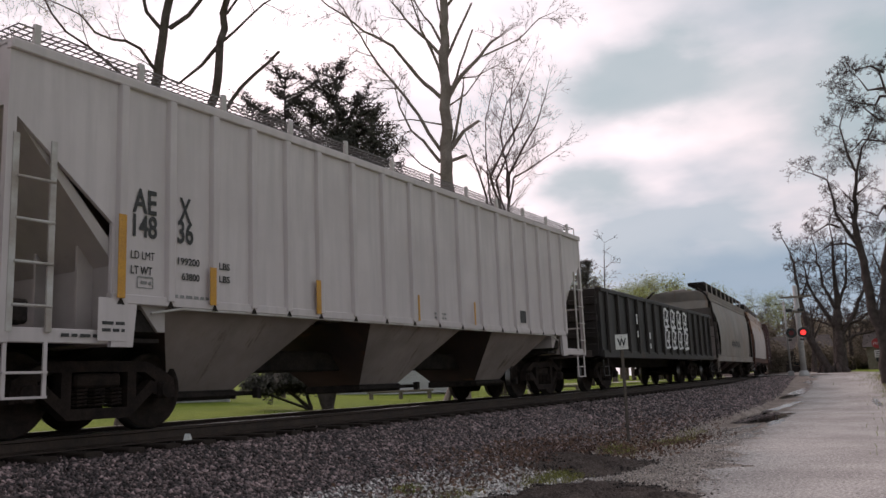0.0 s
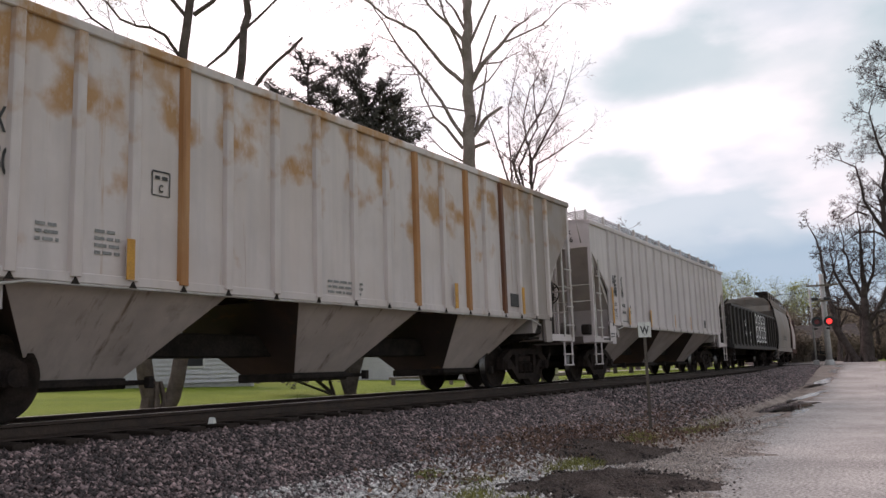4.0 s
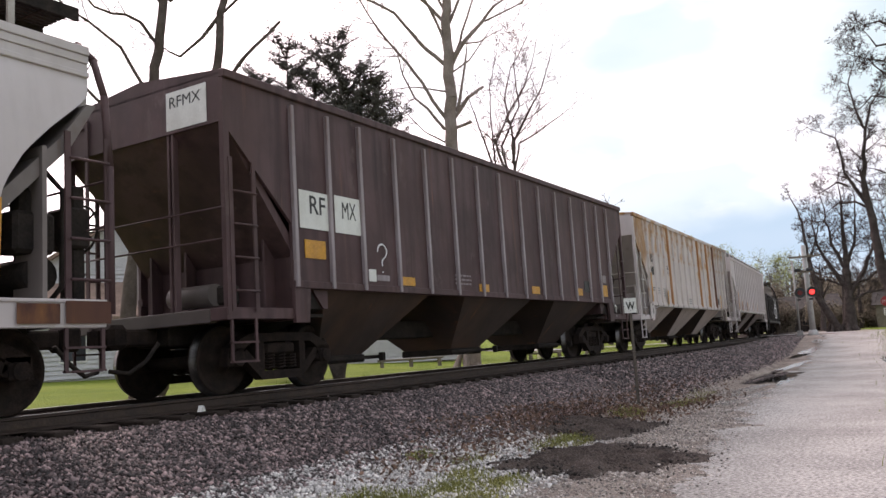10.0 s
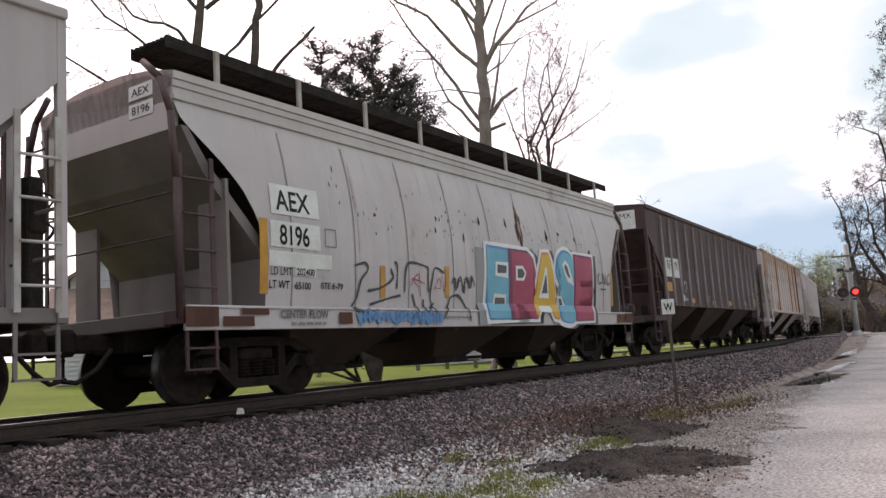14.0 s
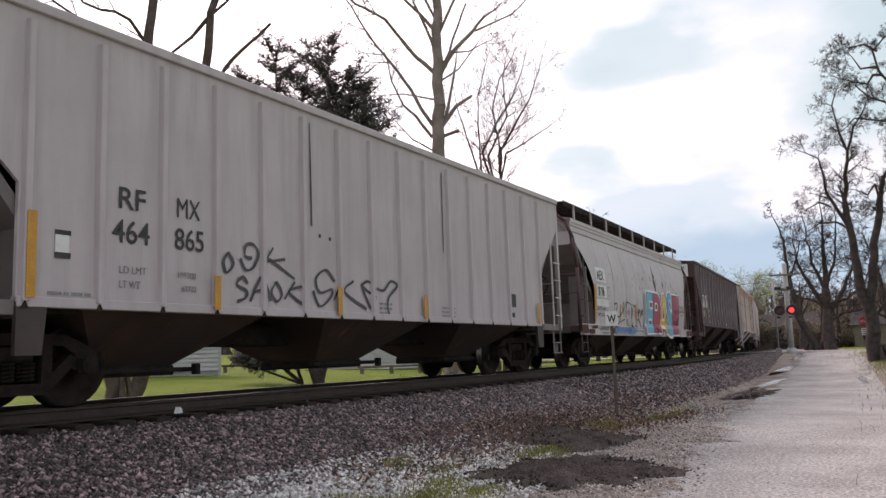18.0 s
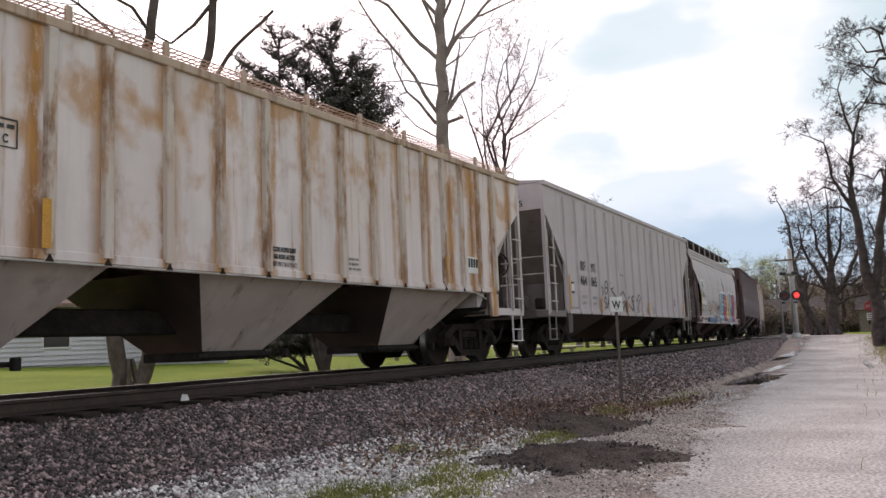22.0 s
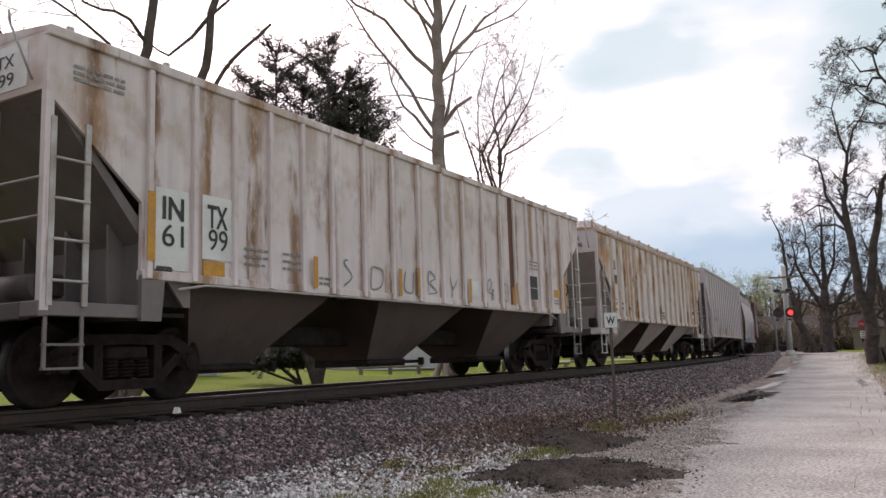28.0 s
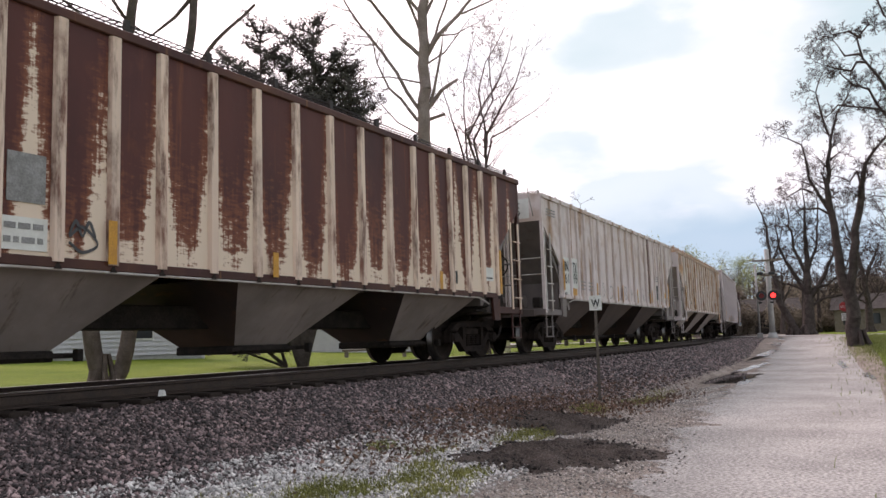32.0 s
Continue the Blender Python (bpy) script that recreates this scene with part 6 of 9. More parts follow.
        verts = [(p - L / 2, -belly(q) - 0.009, q) for p, q in pts]
        return verts
    first = blotch(8.13, 2.82, 0.11, 0.36, 22)
    for vs in [first] + [blotch(u, z, w * 0.55, w * rng.uniform(0.7, 2.6), 9) for u, z, w in [(3.55, 2.55, 0.05), (5.15, 2.45, 0.05), (5.2, 2.65, 0.035), (6.0, 2.4, 0.05), (9.3, 2.7, 0.09), (9.9, 2.8, 0.07), (10.7, 2.75, 0.06), (11.4, 2.5, 0.08), (7.6, 2.8, 0.06), (6.6, 2.75, 0.06)] + [(rng.uniform(2.5, 12.2), rng.gauss(2.6, 0.22), rng.uniform(0.008, 0.022)) for _ in range(110)]]:
        ob = mesh_of("rust_spot", vs, [list(range(len(vs)))], M["rust_plate"])
        ob.parent = c
    for y0, z0, t, w in ((0.62, 3.78, "AEX", 0.34), (0.62, 3.55, "8196", 0.34)):
        bm = bmesh.new()
        add_box(bm, -L / 2 + 0.09, -L / 2 + 0.098, -y0 - w - 0.06, -y0 + 0.06, z0 - 0.04, z0 + 0.14)
        part("white_panel", bm, M["white_panel"], c)
        end_mark(c, L, t, y0, y0 + w, z0, z0 + 0.1, -0.085)
    couple(c, 48.3, L)


def fifth_car():
    L = 15.2
    c = ribbed_hopper("pale grey ribbed covered hopper car with black scrawls", "grey", zt=4.1, zs=1.06, ribs=16, hop="hopper_dark", hat=True, walkway=None, pipe=False, rib_top=0.16, frame_paint="pipe", slope="grimy_grey", end_sill="grimy_grey", pad="hopper_dark")
    for t, *r in (("RF", 2.38, 2.16, 2.74, 2.4), ("MX", 3.2, 2.16, 3.56, 2.4), ("464", 2.3, 1.78, 2.8, 2.03), ("865", 3.17, 1.78, 3.62, 2.03)):
        mark(c, L, t, *r, bold=0.003)
    for t, *r in (("LD LMT", 2.4, 1.44, 2.76, 1.52), ("LT WT", 2.4, 1.28, 2.68, 1.36), ("199300", 3.22, 1.44, 3.5, 1.51), ("63700", 3.28, 1.28, 3.5, 1.35)):
        mark(c, L, t, *r, "pale_ink", bold=0.001)
    rib_stripe(c, L, 1.33, 1.12, 1.98), rib_stripe(c, L, 3.8, 1.08, 1.5), rib_stripe(c, L, 6.28, 1.08, 1.5), rib_stripe(c, L, 8.74, 1.08, 1.5), rib_stripe(c, L, 13.7, 1.08, 1.56)
    stripe(c, L, 1.62, 1.6, 1.78, 1.78, "white_panel", "small_panel"), stripe(c, L, 1.62, 1.54, 1.8, 1.6, "ink", "small_panel"), stripe(c, L, 1.62, 1.78, 1.8, 1.83, "ink", "small_panel")
    stripe(c, L, 12.3, 1.42, 12.6, 1.7, "ink", "data_panel"), stripe(c, L, 12.36, 1.2, 12.52, 1.3, "ink", "data_panel")
    bars(c, L, 1.55, 1.18, 2.1, 1, "pale_ink", seed=15), bars(c, L, 9.4, 1.3, 9.9, 3, seed=16), bars(c, L, 7.4, 1.3, 7.75, 3, seed=17)
    s = [[(4.03, 1.82), (3.95, 1.7), (4.0, 1.56), (4.12, 1.68), (4.03, 1.82)], [(4.38, 1.44), (4.29, 1.52), (4.18, 1.42), (4.36, 1.34), (4.33, 1.25), (4.19, 1.2)], [(4.42, 1.21), (4.66, 1.56), (4.81, 1.23)], [(4.46, 1.34), (4.71, 1.38)], [(4.93, 1.5), (4.83, 1.36), (4.93, 1.23), (5.04, 1.34), (4.93, 1.5)], [(5.31, 1.52), (5.09, 1.27)], [(5.57, 1.48), (5.18, 1.38), (5.55, 1.18)]]
    s += [[(6.22, 1.58), (6.01, 1.74), (5.78, 1.6), (5.86, 1.4), (6.14, 1.46), (6.11, 1.34), (5.86, 1.2), (5.71, 1.42)], [(6.38, 1.58), (6.19, 1.3)], [(6.69, 1.62), (6.46, 1.44), (7.02, 1.2)], [(6.89, 1.56), (7.07, 1.64), (7.26, 1.54), (7.13, 1.46), (6.92, 1.54), (7.19, 1.18), (7.29, 1.42)]]
    s += [[(7.32, 1.54), (7.52, 1.52), (7.72, 1.68), (7.92, 1.62), (7.67, 1.42), (7.62, 1.25), (7.68, 1.08)], [(4.24, 1.76), (4.34, 1.62), (4.48, 1.66), (4.58, 1.84), (4.49, 1.96), (4.35, 1.94), (4.33, 1.8), (4.46, 1.78)], [(4.87, 1.96), (4.62, 1.64)], [(5.11, 1.82), (4.74, 1.76), (4.82, 1.78), (5.31, 1.56)]]
    ribbon(c, L, s, 0.04, "scrawl", lambda z: W + 0.004)
    # open seams beside two ribs, and small holes
    ribbon(c, L, [[(5.68, 3.9), (5.69, 3.0), (5.7, 2.36)], [(9.53, 3.84), (9.52, 2.33)]], 0.025, "ink", lambda z: W + 0.003, name="seam")
    for q in ((5.89, 2.24), (6.13, 2.22), (8.91, 2.98)):
        stripe(c, L, q[0] - 0.02, q[1] - 0.03, q[0] + 0.02, q[1] + 0.02, "ink", "hole")
    end_mark(c, L, "RFMX", 0.42, 0.98, 3.82, 3.98), end_mark(c, L, "464865", 0.38, 1.06, 3.58, 3.72)
    couple(c, 64.85, L)


def sixth_car():
    L = 15.2
    c = ribbed_hopper("white ribbed covered hopper car streaked with brown rust", "streaked_white", zt=3.86, end_paint="white", hat=True, rib_w=0.11, rib_paint="streaked_rib", chord="rusty_chord", walkway="rusty_chord", walk_z=0.3, slope="slope_white", hop="hopper_pale")
    mark(c, L, "AEX", 1.44, 2.86, 1.74, 3.12, bold=0.008), mark(c, L, "14898", 1.41, 2.44, 1.84, 2.7, bold=0.008)
    mark(c, L, "LD LMT", 1.46, 1.8, 1.76, 1.89), mark(c, L, "LT WT", 1.46, 1.63, 1.7, 1.71), mark(c, L, "199200", 2.15, 1.84, 2.38, 1.91), mark(c, L, "63800", 2.18, 1.7, 2.38, 1.77), mark(c, L, "NEW 3-80", 2.8, 1.72, 3.2, 1.8)
    bars(c, L, 1.44, 1.98, 1.74, 1, seed=18), bars(c, L, 0.2, 3.62, 0.7, 5, seed=19, pitch=0.06, t=0.025), bars(c, L, 0.66, 2.16, 1.1, 3, seed=20, y=-W + 0.04), mark(c, L, "CLOSE HOPPER SLIDES", 7.32, 1.74, 7.78, 1.8, "ink"), mark(c, L, "AND ROOF HATCHES", 7.32, 1.64, 7.76, 1.7, "ink"), mark(c, L, "BEFORE CAR IS MOVED", 7.32, 1.54, 7.8, 1.6, "ink"), bars(c, L, 9.0, 1.75, 9.3, 3, seed=22)
    ribbon(c, L, [[(1.5, 1.46), (1.7, 1.46)], [(1.7, 1.46), (1.7, 1.58)], [(1.7, 1.58), (1.5, 1.58)], [(1.5, 1.58), (1.5, 1.46)]], 0.014, "pale_ink", name="stencil_box")
    plate_c(c, L, 3.45, 2.46)
    rib_stripe(c, L, 1.3, 1.56, 2.48), rib_stripe(c, L, 3.98, 1.5, 2.0), rib_stripe(c, L, 11.9, 1.5, 2.0, 0.06)
    stripe(c, L, 12.74, 1.74, 13.18, 2.06, "white_panel", "data_panel"), bars(c, L, 12.78, 1.94, 12.95, 1, "ink", t=0.17, y=-W - 0.016), bars(c, L, 12.98, 1.94, 13.15, 1, "ink", t=0.17, y=-W - 0.016)
    stripe(c, L, 1.05, 0.98, 1.42, 1.44, "white", "routing_board", -W - 0.025)
    ribbon(c, L, [[(1.28, 1.3), (1.31, 1.22), (1.28, 1.12)]], 0.06, "ink", lambda z: W + 0.03)
    end_mark(c, L, "AEX", 0.75, 1.1, 3.58, 3.7), end_mark(c, L, "14898", 0.7, 1.16, 3.4, 3.52)
    couple(c, 81.4, L)


def seventh_car():
    L = 15.2
    c = ribbed_hopper("grey-white stained ribbed covered hopper car with stencil letters", "stained_white", zt=3.9, walkway="pipe", walk_z=0.16, hop="hopper_soot", end_sill="grimy_grey", slope="grimy_grey", pad="grimy_grey")
    stripe(c, L, 1.4, 1.52, 1.9, 2.48, "white_panel", "white_panel"), stripe(c, L, 2.12, 1.7, 2.66, 2.5, "white_panel", "white_panel")
    for t, *r in (("IN", 1.5, 2.12, 1.82, 2.38), ("61", 1.5, 1.8, 1.82, 2.06), ("TX", 2.2, 2.1, 2.54, 2.38), ("99", 2.22, 1.82, 2.54, 2.08)):
        mark(c, L, t, *r, bold=0.0 if t in ("99", "61") else 0.008, y=-W - 0.02)
    rib_stripe(c, L, 1.3, 1.6, 2.4, 0.11), stripe(c, L, 2.14, 1.44, 2.5, 1.68), rib_stripe(c, L, 4.25, 1.46, 1.92, 0.09), rib_stripe(c, L, 6.5, 1.46, 1.92, 0.09), rib_stripe(c, L, 7.1, 1.46, 1.98, 0.06), rib_stripe(c, L, 9.0, 1.46, 1.92, 0.09)
    stripe(c, L, 12.01, 1.67, 12.41, 1.92, "ink", "data_panel"), stripe(c, L, 12.01, 1.94, 12.41, 2.2, "ink", "data_panel"), stripe(c, L, 1.42, 1.45, 1.66, 1.56, "ink", "small_panel"), stripe(c, L, 9.15, 1.6, 9.45, 1.9, "white_panel", "small_panel")
    stripe(c, L, 13.36, 1.78, 13.75, 1.96, "yellow"), rib_stripe(c, L, 13.98, 1.46, 2.34, 0.1)
    bars(c, L, 11.93, 2.53, 12.47, 3, seed=33, pitch=0.08), bars(c, L, 12.84, 1.72, 13.08, 2, seed=34, pitch=0.07), bars(c, L, 13.4, 1.7, 13.72, 2, seed=35, pitch=0.07)
    ribbon(c, L, [[(12.84, 1.87), (12.84, 2.05), (13.0, 2.05), (13.0, 1.87), (12.84, 1.87)], [(12.92, 1.9), (12.92, 2.0)]], 0.014, "pale_ink", lambda z: W + 0.003, name="stencil_mark")
    bars(c, L, 2.85, 1.9, 3.3, 3, seed=23, pitch=0.1), bars(c, L, 3.6, 1.9, 4.05, 3, seed=24, pitch=0.1), bars(c, L, 4.4, 1.62, 4.75, 2, seed=25), bars(c, L, 0.3, 3.6, 0.95, 3, seed=26, pitch=0.07)
    s = [[(5.1, 1.95), (5.0, 1.9), (5.2, 1.7), (5.0, 1.55)], [(5.75, 1.9), (5.72, 1.55), (6.0, 1.6), (6.05, 1.85), (5.75, 1.9)], [(6.75, 1.9), (6.7, 1.6), (6.95, 1.55), (7.0, 1.9)], [(7.5, 1.6), (7.52, 1.95), (7.75, 1.85), (7.55, 1.75), (7.8, 1.6), (7.5, 1.55)], [(8.3, 1.9), (8.4, 1.7), (8.6, 1.9)], [(8.4, 1.7), (8.35, 1.55)], [(9.83, 1.71), (9.85, 1.9), (9.93, 1.97), (9.99, 1.97), (10.02, 1.85), (9.88, 1.72), (10.02, 1.69)], [(10.02, 1.69), (10.09, 1.78), (10.12, 1.7), (10.02, 1.62), (10.08, 1.57), (10.12, 1.63), (10.02, 1.69)], [(10.69, 1.95), (10.6, 1.87), (10.58, 1.75), (10.63, 1.6), (10.7, 1.55), (10.77, 1.59), (10.82, 1.72), (10.79, 1.87), (10.69, 1.95)], [(10.69, 1.8), (10.7, 1.72)]]
    ribbon(c, L, s, 0.025, "pale_ink", lambda z: W + 0.003)
    # a brown rust band beside one rib, with orange strips at the foot of both
    rib_stripe(c, L, COMMON_RIBS[13], 1.53, 1.98, 0.074), stripe(c, L, 11.04, 1.46, 11.12, 1.88, "yellow", y=-W - 0.016)
    bm = bmesh.new()
    add_box(bm, 11.05 - L / 2 - 0.09, 11.05 - L / 2 + 0.09, -W - 0.012, -W - 0.002, 1.45, 3.85)
    part("rust_streak", bm, M["dark_rib"], c)
    bm = bmesh.new()
    add_box(bm, -L / 2 - 0.006, -L / 2 - 0.002, -1.25, -0.35, 3.36, 3.86)
    part("white_panel", bm, M["white_panel"], c)
    end_mark(c, L, "INTX", 0.48, 1.02, 3.62, 3.76, 0.01), end_mark(c, L, "6199", 0.48, 1.02, 3.42, 3.56, 0.01)
    couple(c, 98.15, L)


def eighth_car():
    L = 15.2
    c = ribbed_hopper("oxide red ribbed covered hopper car, paint peeled to cream", "red_rust", zt=3.98, zs=1.3, rib_paint="red_rib", chord="red_chord", walkway="black", walk_z=0.26, rib_w=0.12, hat=True, sill_paint="red_chord", end_paint="red_chord", frame_paint="red_rib", slope="grimy_grey", pad="red_chord")
    rib_stripe(c, L, 4.0, 1.34, 1.82, 0.11), rib_stripe(c, L, 6.68, 1.34, 1.68, 0.11), rib_stripe(c, L, 11.35, 1.36, 1.7, 0.1), rib_stripe(c, L, 14.0 - 0.02, 1.36, 2.3, 0.1)
    stripe(c, L, 2.8, 1.9, 3.22, 2.4, "pale_ink", "grey_panel"), stripe(c, L, 2.75, 1.42, 3.25, 1.75, "white_panel", "white_panel")
    bars(c, L, 2.78, 1.66, 3.2, 2, "pale_ink", y=-W - 0.016, pitch=0.14, t=0.06, seed=27)
    ribbon(c, L, [[(3.5 + 0.08 * i, 1.62 + 0.16 * (i % 2)) for i in range(5)], [(3.5, 1.55), (3.66, 1.45), (3.85, 1.55), (3.66, 1.72), (3.5, 1.6)]], 0.03, "scrawl")
    stripe(c, L, 13.3, 1.62, 13.72, 1.9, "white_panel", "white_panel"), bars(c, L, 13.36, 1.68, 13.66, 1, "ink", y=-W - 0.016, seed=28)
    ribbon(c, L, [[(11.1, 1.55), (11.2, 1.68), (11.3, 1.55), (11.2, 1.45), (11.1, 1.55)]], 0.03, "spray_white")
    stripe(c, L, 11.8, 1.5, 12.1, 1.75, "ink", "data_panel")
    couple(c, 114.77, L)


def leading_cars():
    g = gondola("black ribbed gondola car with white sprayed letters")
    L = 15.2
    rng = random.Random(12)
    s = []
    for row, z in enumerate((2.25, 1.55)):
        for k in range(4):
            u = 6.6 + k * 0.95
            s += [[(u, z - 0.28), (u + 0.1, z + 0.28), (u + 0.5, z + 0.25), (u + 0.55, z - 0.05), (u + 0.15, z - 0.05)], [(u + 0.6, z - 0.28), (u + 0.35, z), (u + 0.7, z + 0.28)], [(u + 0.05, z - 0.3), (u + 0.7, z - 0.25)]]
    ribbon(g, L, s, 0.085, "spray_white", lambda z: W + 0.1, name="sprayed_letters")
    ribbon(g, L, [[(3.2, 1.5), (3.2, 1.7)], [(3.2, 1.9), (3.2, 2.2)], [(4.6, 1.5), (4.6, 1.7)], [(4.6, 1.2), (4.6, 1.35)]], 0.12, "spray_white", lambda z: W + 0.1, name="stencil_mark")
    couple(g, -16.45, L)
    c = curved_hopper("grimy tan curved-side covered hopper car with a dark roof edge", "tan", sill="tan", post="under")
    ribbon(c, 13.8, [[(5 + 0.3 * i, 1.6 + 0.25 * (i % 2)) for i in range(12)], [(5 + 0.3 * i, 1.9 - 0.25 * (i % 2)) for i in range(12)]], 0.05, "scrawl", sill_side, 0.012)
    couple(c, -33.0, 13.8)
    c = curved_hopper("cream curved-side covered hopper car with brown lower panels", "rusty_white", sill="rust_plate", post="rust_plate")
    couple(c, -48.2, 13.8)
    c = ribbed_hopper("brown ribbed covered hopper car far along the curve", "brown", ribs=16, hop="hopper_dark", walkway=None)
    couple(c, -64.7, 15.2)
    c = ribbed_hopper("yellow-brown ribbed covered hopper car far along the curve", "tan", ribs=16, walkway=None)
    couple(c, -81.2, 15.2)
    c = ribbed_hopper("white ribbed covered hopper car far along the curve", "white", walkway=None)
    couple(c, -97.7, 15.2)


for make in (first_car, second_car, third_car, fourth_car, fifth_car, sixth_car, seventh_car, eighth_car, leading_cars):
    make()

# ---- trees ----
bark = worn("grey_brown_bark", (0.1, 0.075, 0.066), (0.16, 0.124, 0.11), 3, 30, 0.9, bump=0.9, dist=0.03)
bark_pale = worn("pale_bark", (0.24, 0.185, 0.165), (0.33, 0.265, 0.24), 1.5, 22, 0.9, bump=0.7, dist=0.03)
bark_dark = worn("dark_bark", (0.06, 0.046, 0.043), (0.1, 0.08, 0.074), 3, 30, 0.9, bump=0.9, dist=0.03)
bud_mat = islands(worn("young_leaf_buds", (0.36, 0.3, 0.08), (0.28, 0.27, 0.09), 2, 20, 0.7, bump=0), 0.6, 1.4)
needle_mat = islands(worn("dark_needles", (0.055, 0.052, 0.04), (0.085, 0.08, 0.065), 2, 20, 0.8, bump=0), 0.5, 1.5)
haze_leaf = islands(worn("pale_green_leaves", (0.28, 0.32, 0.1), (0.34, 0.35, 0.14), 0.3, 4, 0.9, bump=0), 0.6, 1.4)


def tubes(segs):
    """Arrays of one mesh from tapered pieces (p0, p1, r0, r1)."""
    vs, fs, at = [], [], 0
    for p0, p1, r0, r1 in segs:
        n = 8 if r0 > 0.09 else 5 if r0 > 0.03 else 3
        d = p1 - p0
        if d.length < 1e-6:
            continue
        d.normalize()
        a = d.orthogonal().normalized()
        b = d.cross(a)
        cs = [(math.cos(i * math.tau / n), math.sin(i * math.tau / n)) for i in range(n)]
        for p, r in ((p0 - d * r0 * 0.3, r0), (p1, r1)):
            for c, s in cs:
                q = p + (a * c + b * s) * r
                vs.append((q.x, q.y, q.z))
        for i in range(n):
            j = (i + 1) % n
            fs.append((at + i, at + j, at + n + j))
            fs.append((at + i, at + n + j, at + n + i))
        at += 2 * n
    return vs, fs


def grow(rng, segs, tips, p, d, length, r, level, P):
    """One limb and what branches from it. P: number of side limbs, angle, wobble and droop level by level."""
    n = max(3, int(length / P["seg"][level]))
    step = length / n
    kids = P["kids"][level] if level < len(P["kids"]) else 0
    start = P["clear"][level]
    at = sorted(rng.uniform(start, 1.0) for _ in range(kids))
    r_end = r * P["taper"][level]
    side = rng.uniform(0, math.tau)
    for i in range(n):
        w = P["wobble"][level]
        d = (d + Vector((rng.uniform(-w, w), rng.uniform(-w, w), rng.uniform(-w, w) + P["rise"][level]))).normalized()
        q = p + d * step
        ra, rb = r + (r_end - r) * i / n, r + (r_end - r) * (i + 1) / n
        segs.append((p.copy(), q.copy(), ra, rb))
        while at and at[0] <= (i + 1) / n:
            f = at.pop(0)
            side += 2.4 + rng.uniform(-0.5, 0.5)
            a = d.orthogonal().normalized()
            b = d.cross(a)
            ang = radians(P["angle"][level] + rng.uniform(-12, 12))
            out = (d * math.cos(ang) + (a * math.cos(side) + b * math.sin(side)) * math.sin(ang)).normalized()
            grow(rng, segs, tips, q.copy(), out, length * P["ratio"][level] * (1.15 - 0.55 * f) * rng.uniform(0.7, 1.2), max(rb * P["thin"][level], P["min_r"]), level + 1, P)
        p = q
    if level >= len(P["kids"]) - 1:
        tips.append(p.copy())


def leaves(rng, tips, n, spread, size, nz=0.0):
    """Little kinked leaf blades about the tips, two triangles each."""
    vs, fs = [], []
    for t in tips:
        for _ in range(n):
            c = t + Vector((rng.gauss(0, spread), rng.gauss(0, spread), rng.gauss(0, spread) + nz))
            u = Vector((rng.uniform(-1, 1), rng.uniform(-1, 1), rng.uniform(-1, 1))).normalized() * size * rng.uniform(0.6, 1.4)
            w = u.orthogonal().normalized() * u.length * 0.45
            k = len(vs)
            bulge = u.cross(w).normalized() * u.length * 0.15
            for q in (c - u, c + w + bulge, c + u, c - w + bulge):
                vs.append((q.x, q.y, q.z))
            fs += [(k, k + 1, k + 2), (k, k + 2, k + 3)]
    return vs, fs


def tree(name, label, x, y, stems, P, bark_m, seed, leaf=None, group="", splits=1):
    """stems: (lean vector, height, radius, offset) for each trunk."""
    rng = random.Random(seed)
    z = ground_z(x, y)
    t = thing(name, label, "tree", Matrix.Translation((x, y, z)), group)
    trunk, limbs, tips = [], [], []
    for lean, h, r, off in stems:
        s = []
        first = Vector((off[0], off[1], -0.2))
        grow(rng, s, tips, first, Vector(lean).normalized(), h, r, 0, P)
        trunk += [q for q in s if q[2] >= r * P["trunk_share"]]
        limbs += [q for q in s if q[2] < r * P["trunk_share"]]
        for k in range(6):       # root flare
            a = k * math.tau / 6 + seed
            trunk.append((first + Vector((math.cos(a) * r * 1.35, math.sin(a) * r * 1.35, 0.05)), first + Vector((math.cos(a) * r * 0.5, math.sin(a) * r * 0.5, 0.9)), r * 0.42, r * 0.2))
    o = fast_mesh("trunk", *tubes(trunk), bark_m, True)
    o.parent = t
    o = fast_mesh("crown", *tubes(limbs), bark_m, True)
    o.parent = t
    if leaf:
        o = fast_mesh("foliage", *leaves(rng, tips, *leaf[1:]), leaf[0])
        o.parent = t
    return t


LEADER = dict(seg=(0.9, 0.5, 0.35, 0.25), kids=(34, 7, 5), clear=(0.28, 0.25, 0.2, 0), taper=(0.12, 0.25, 0.3, 0.4), wobble=(0.02, 0.1, 0.16, 0.2), rise=(0.01, 0.035, 0.02, 0.0), angle=(60, 40, 42), ratio=(0.3, 0.45, 0.5), thin=(0.33, 0.5, 0.6), min_r=0.017, trunk_share=0.5)
SPREAD = dict(seg=(0.6, 0.5, 0.4, 0.3, 0.25), kids=(11, 9, 7, 5), clear=(0.3, 0.2, 0.12, 0.1, 0), taper=(0.16, 0.14, 0.2, 0.3, 0.4), wobble=(0.06, 0.14, 0.22, 0.28, 0.3), rise=(0.02, 0.03, 0.02, 0.01, 0.0), angle=(46, 46, 46, 46), ratio=(0.5, 0.46, 0.48, 0.5), thin=(0.5, 0.5, 0.55, 0.6), min_r=0.012, trunk_share=0.4)
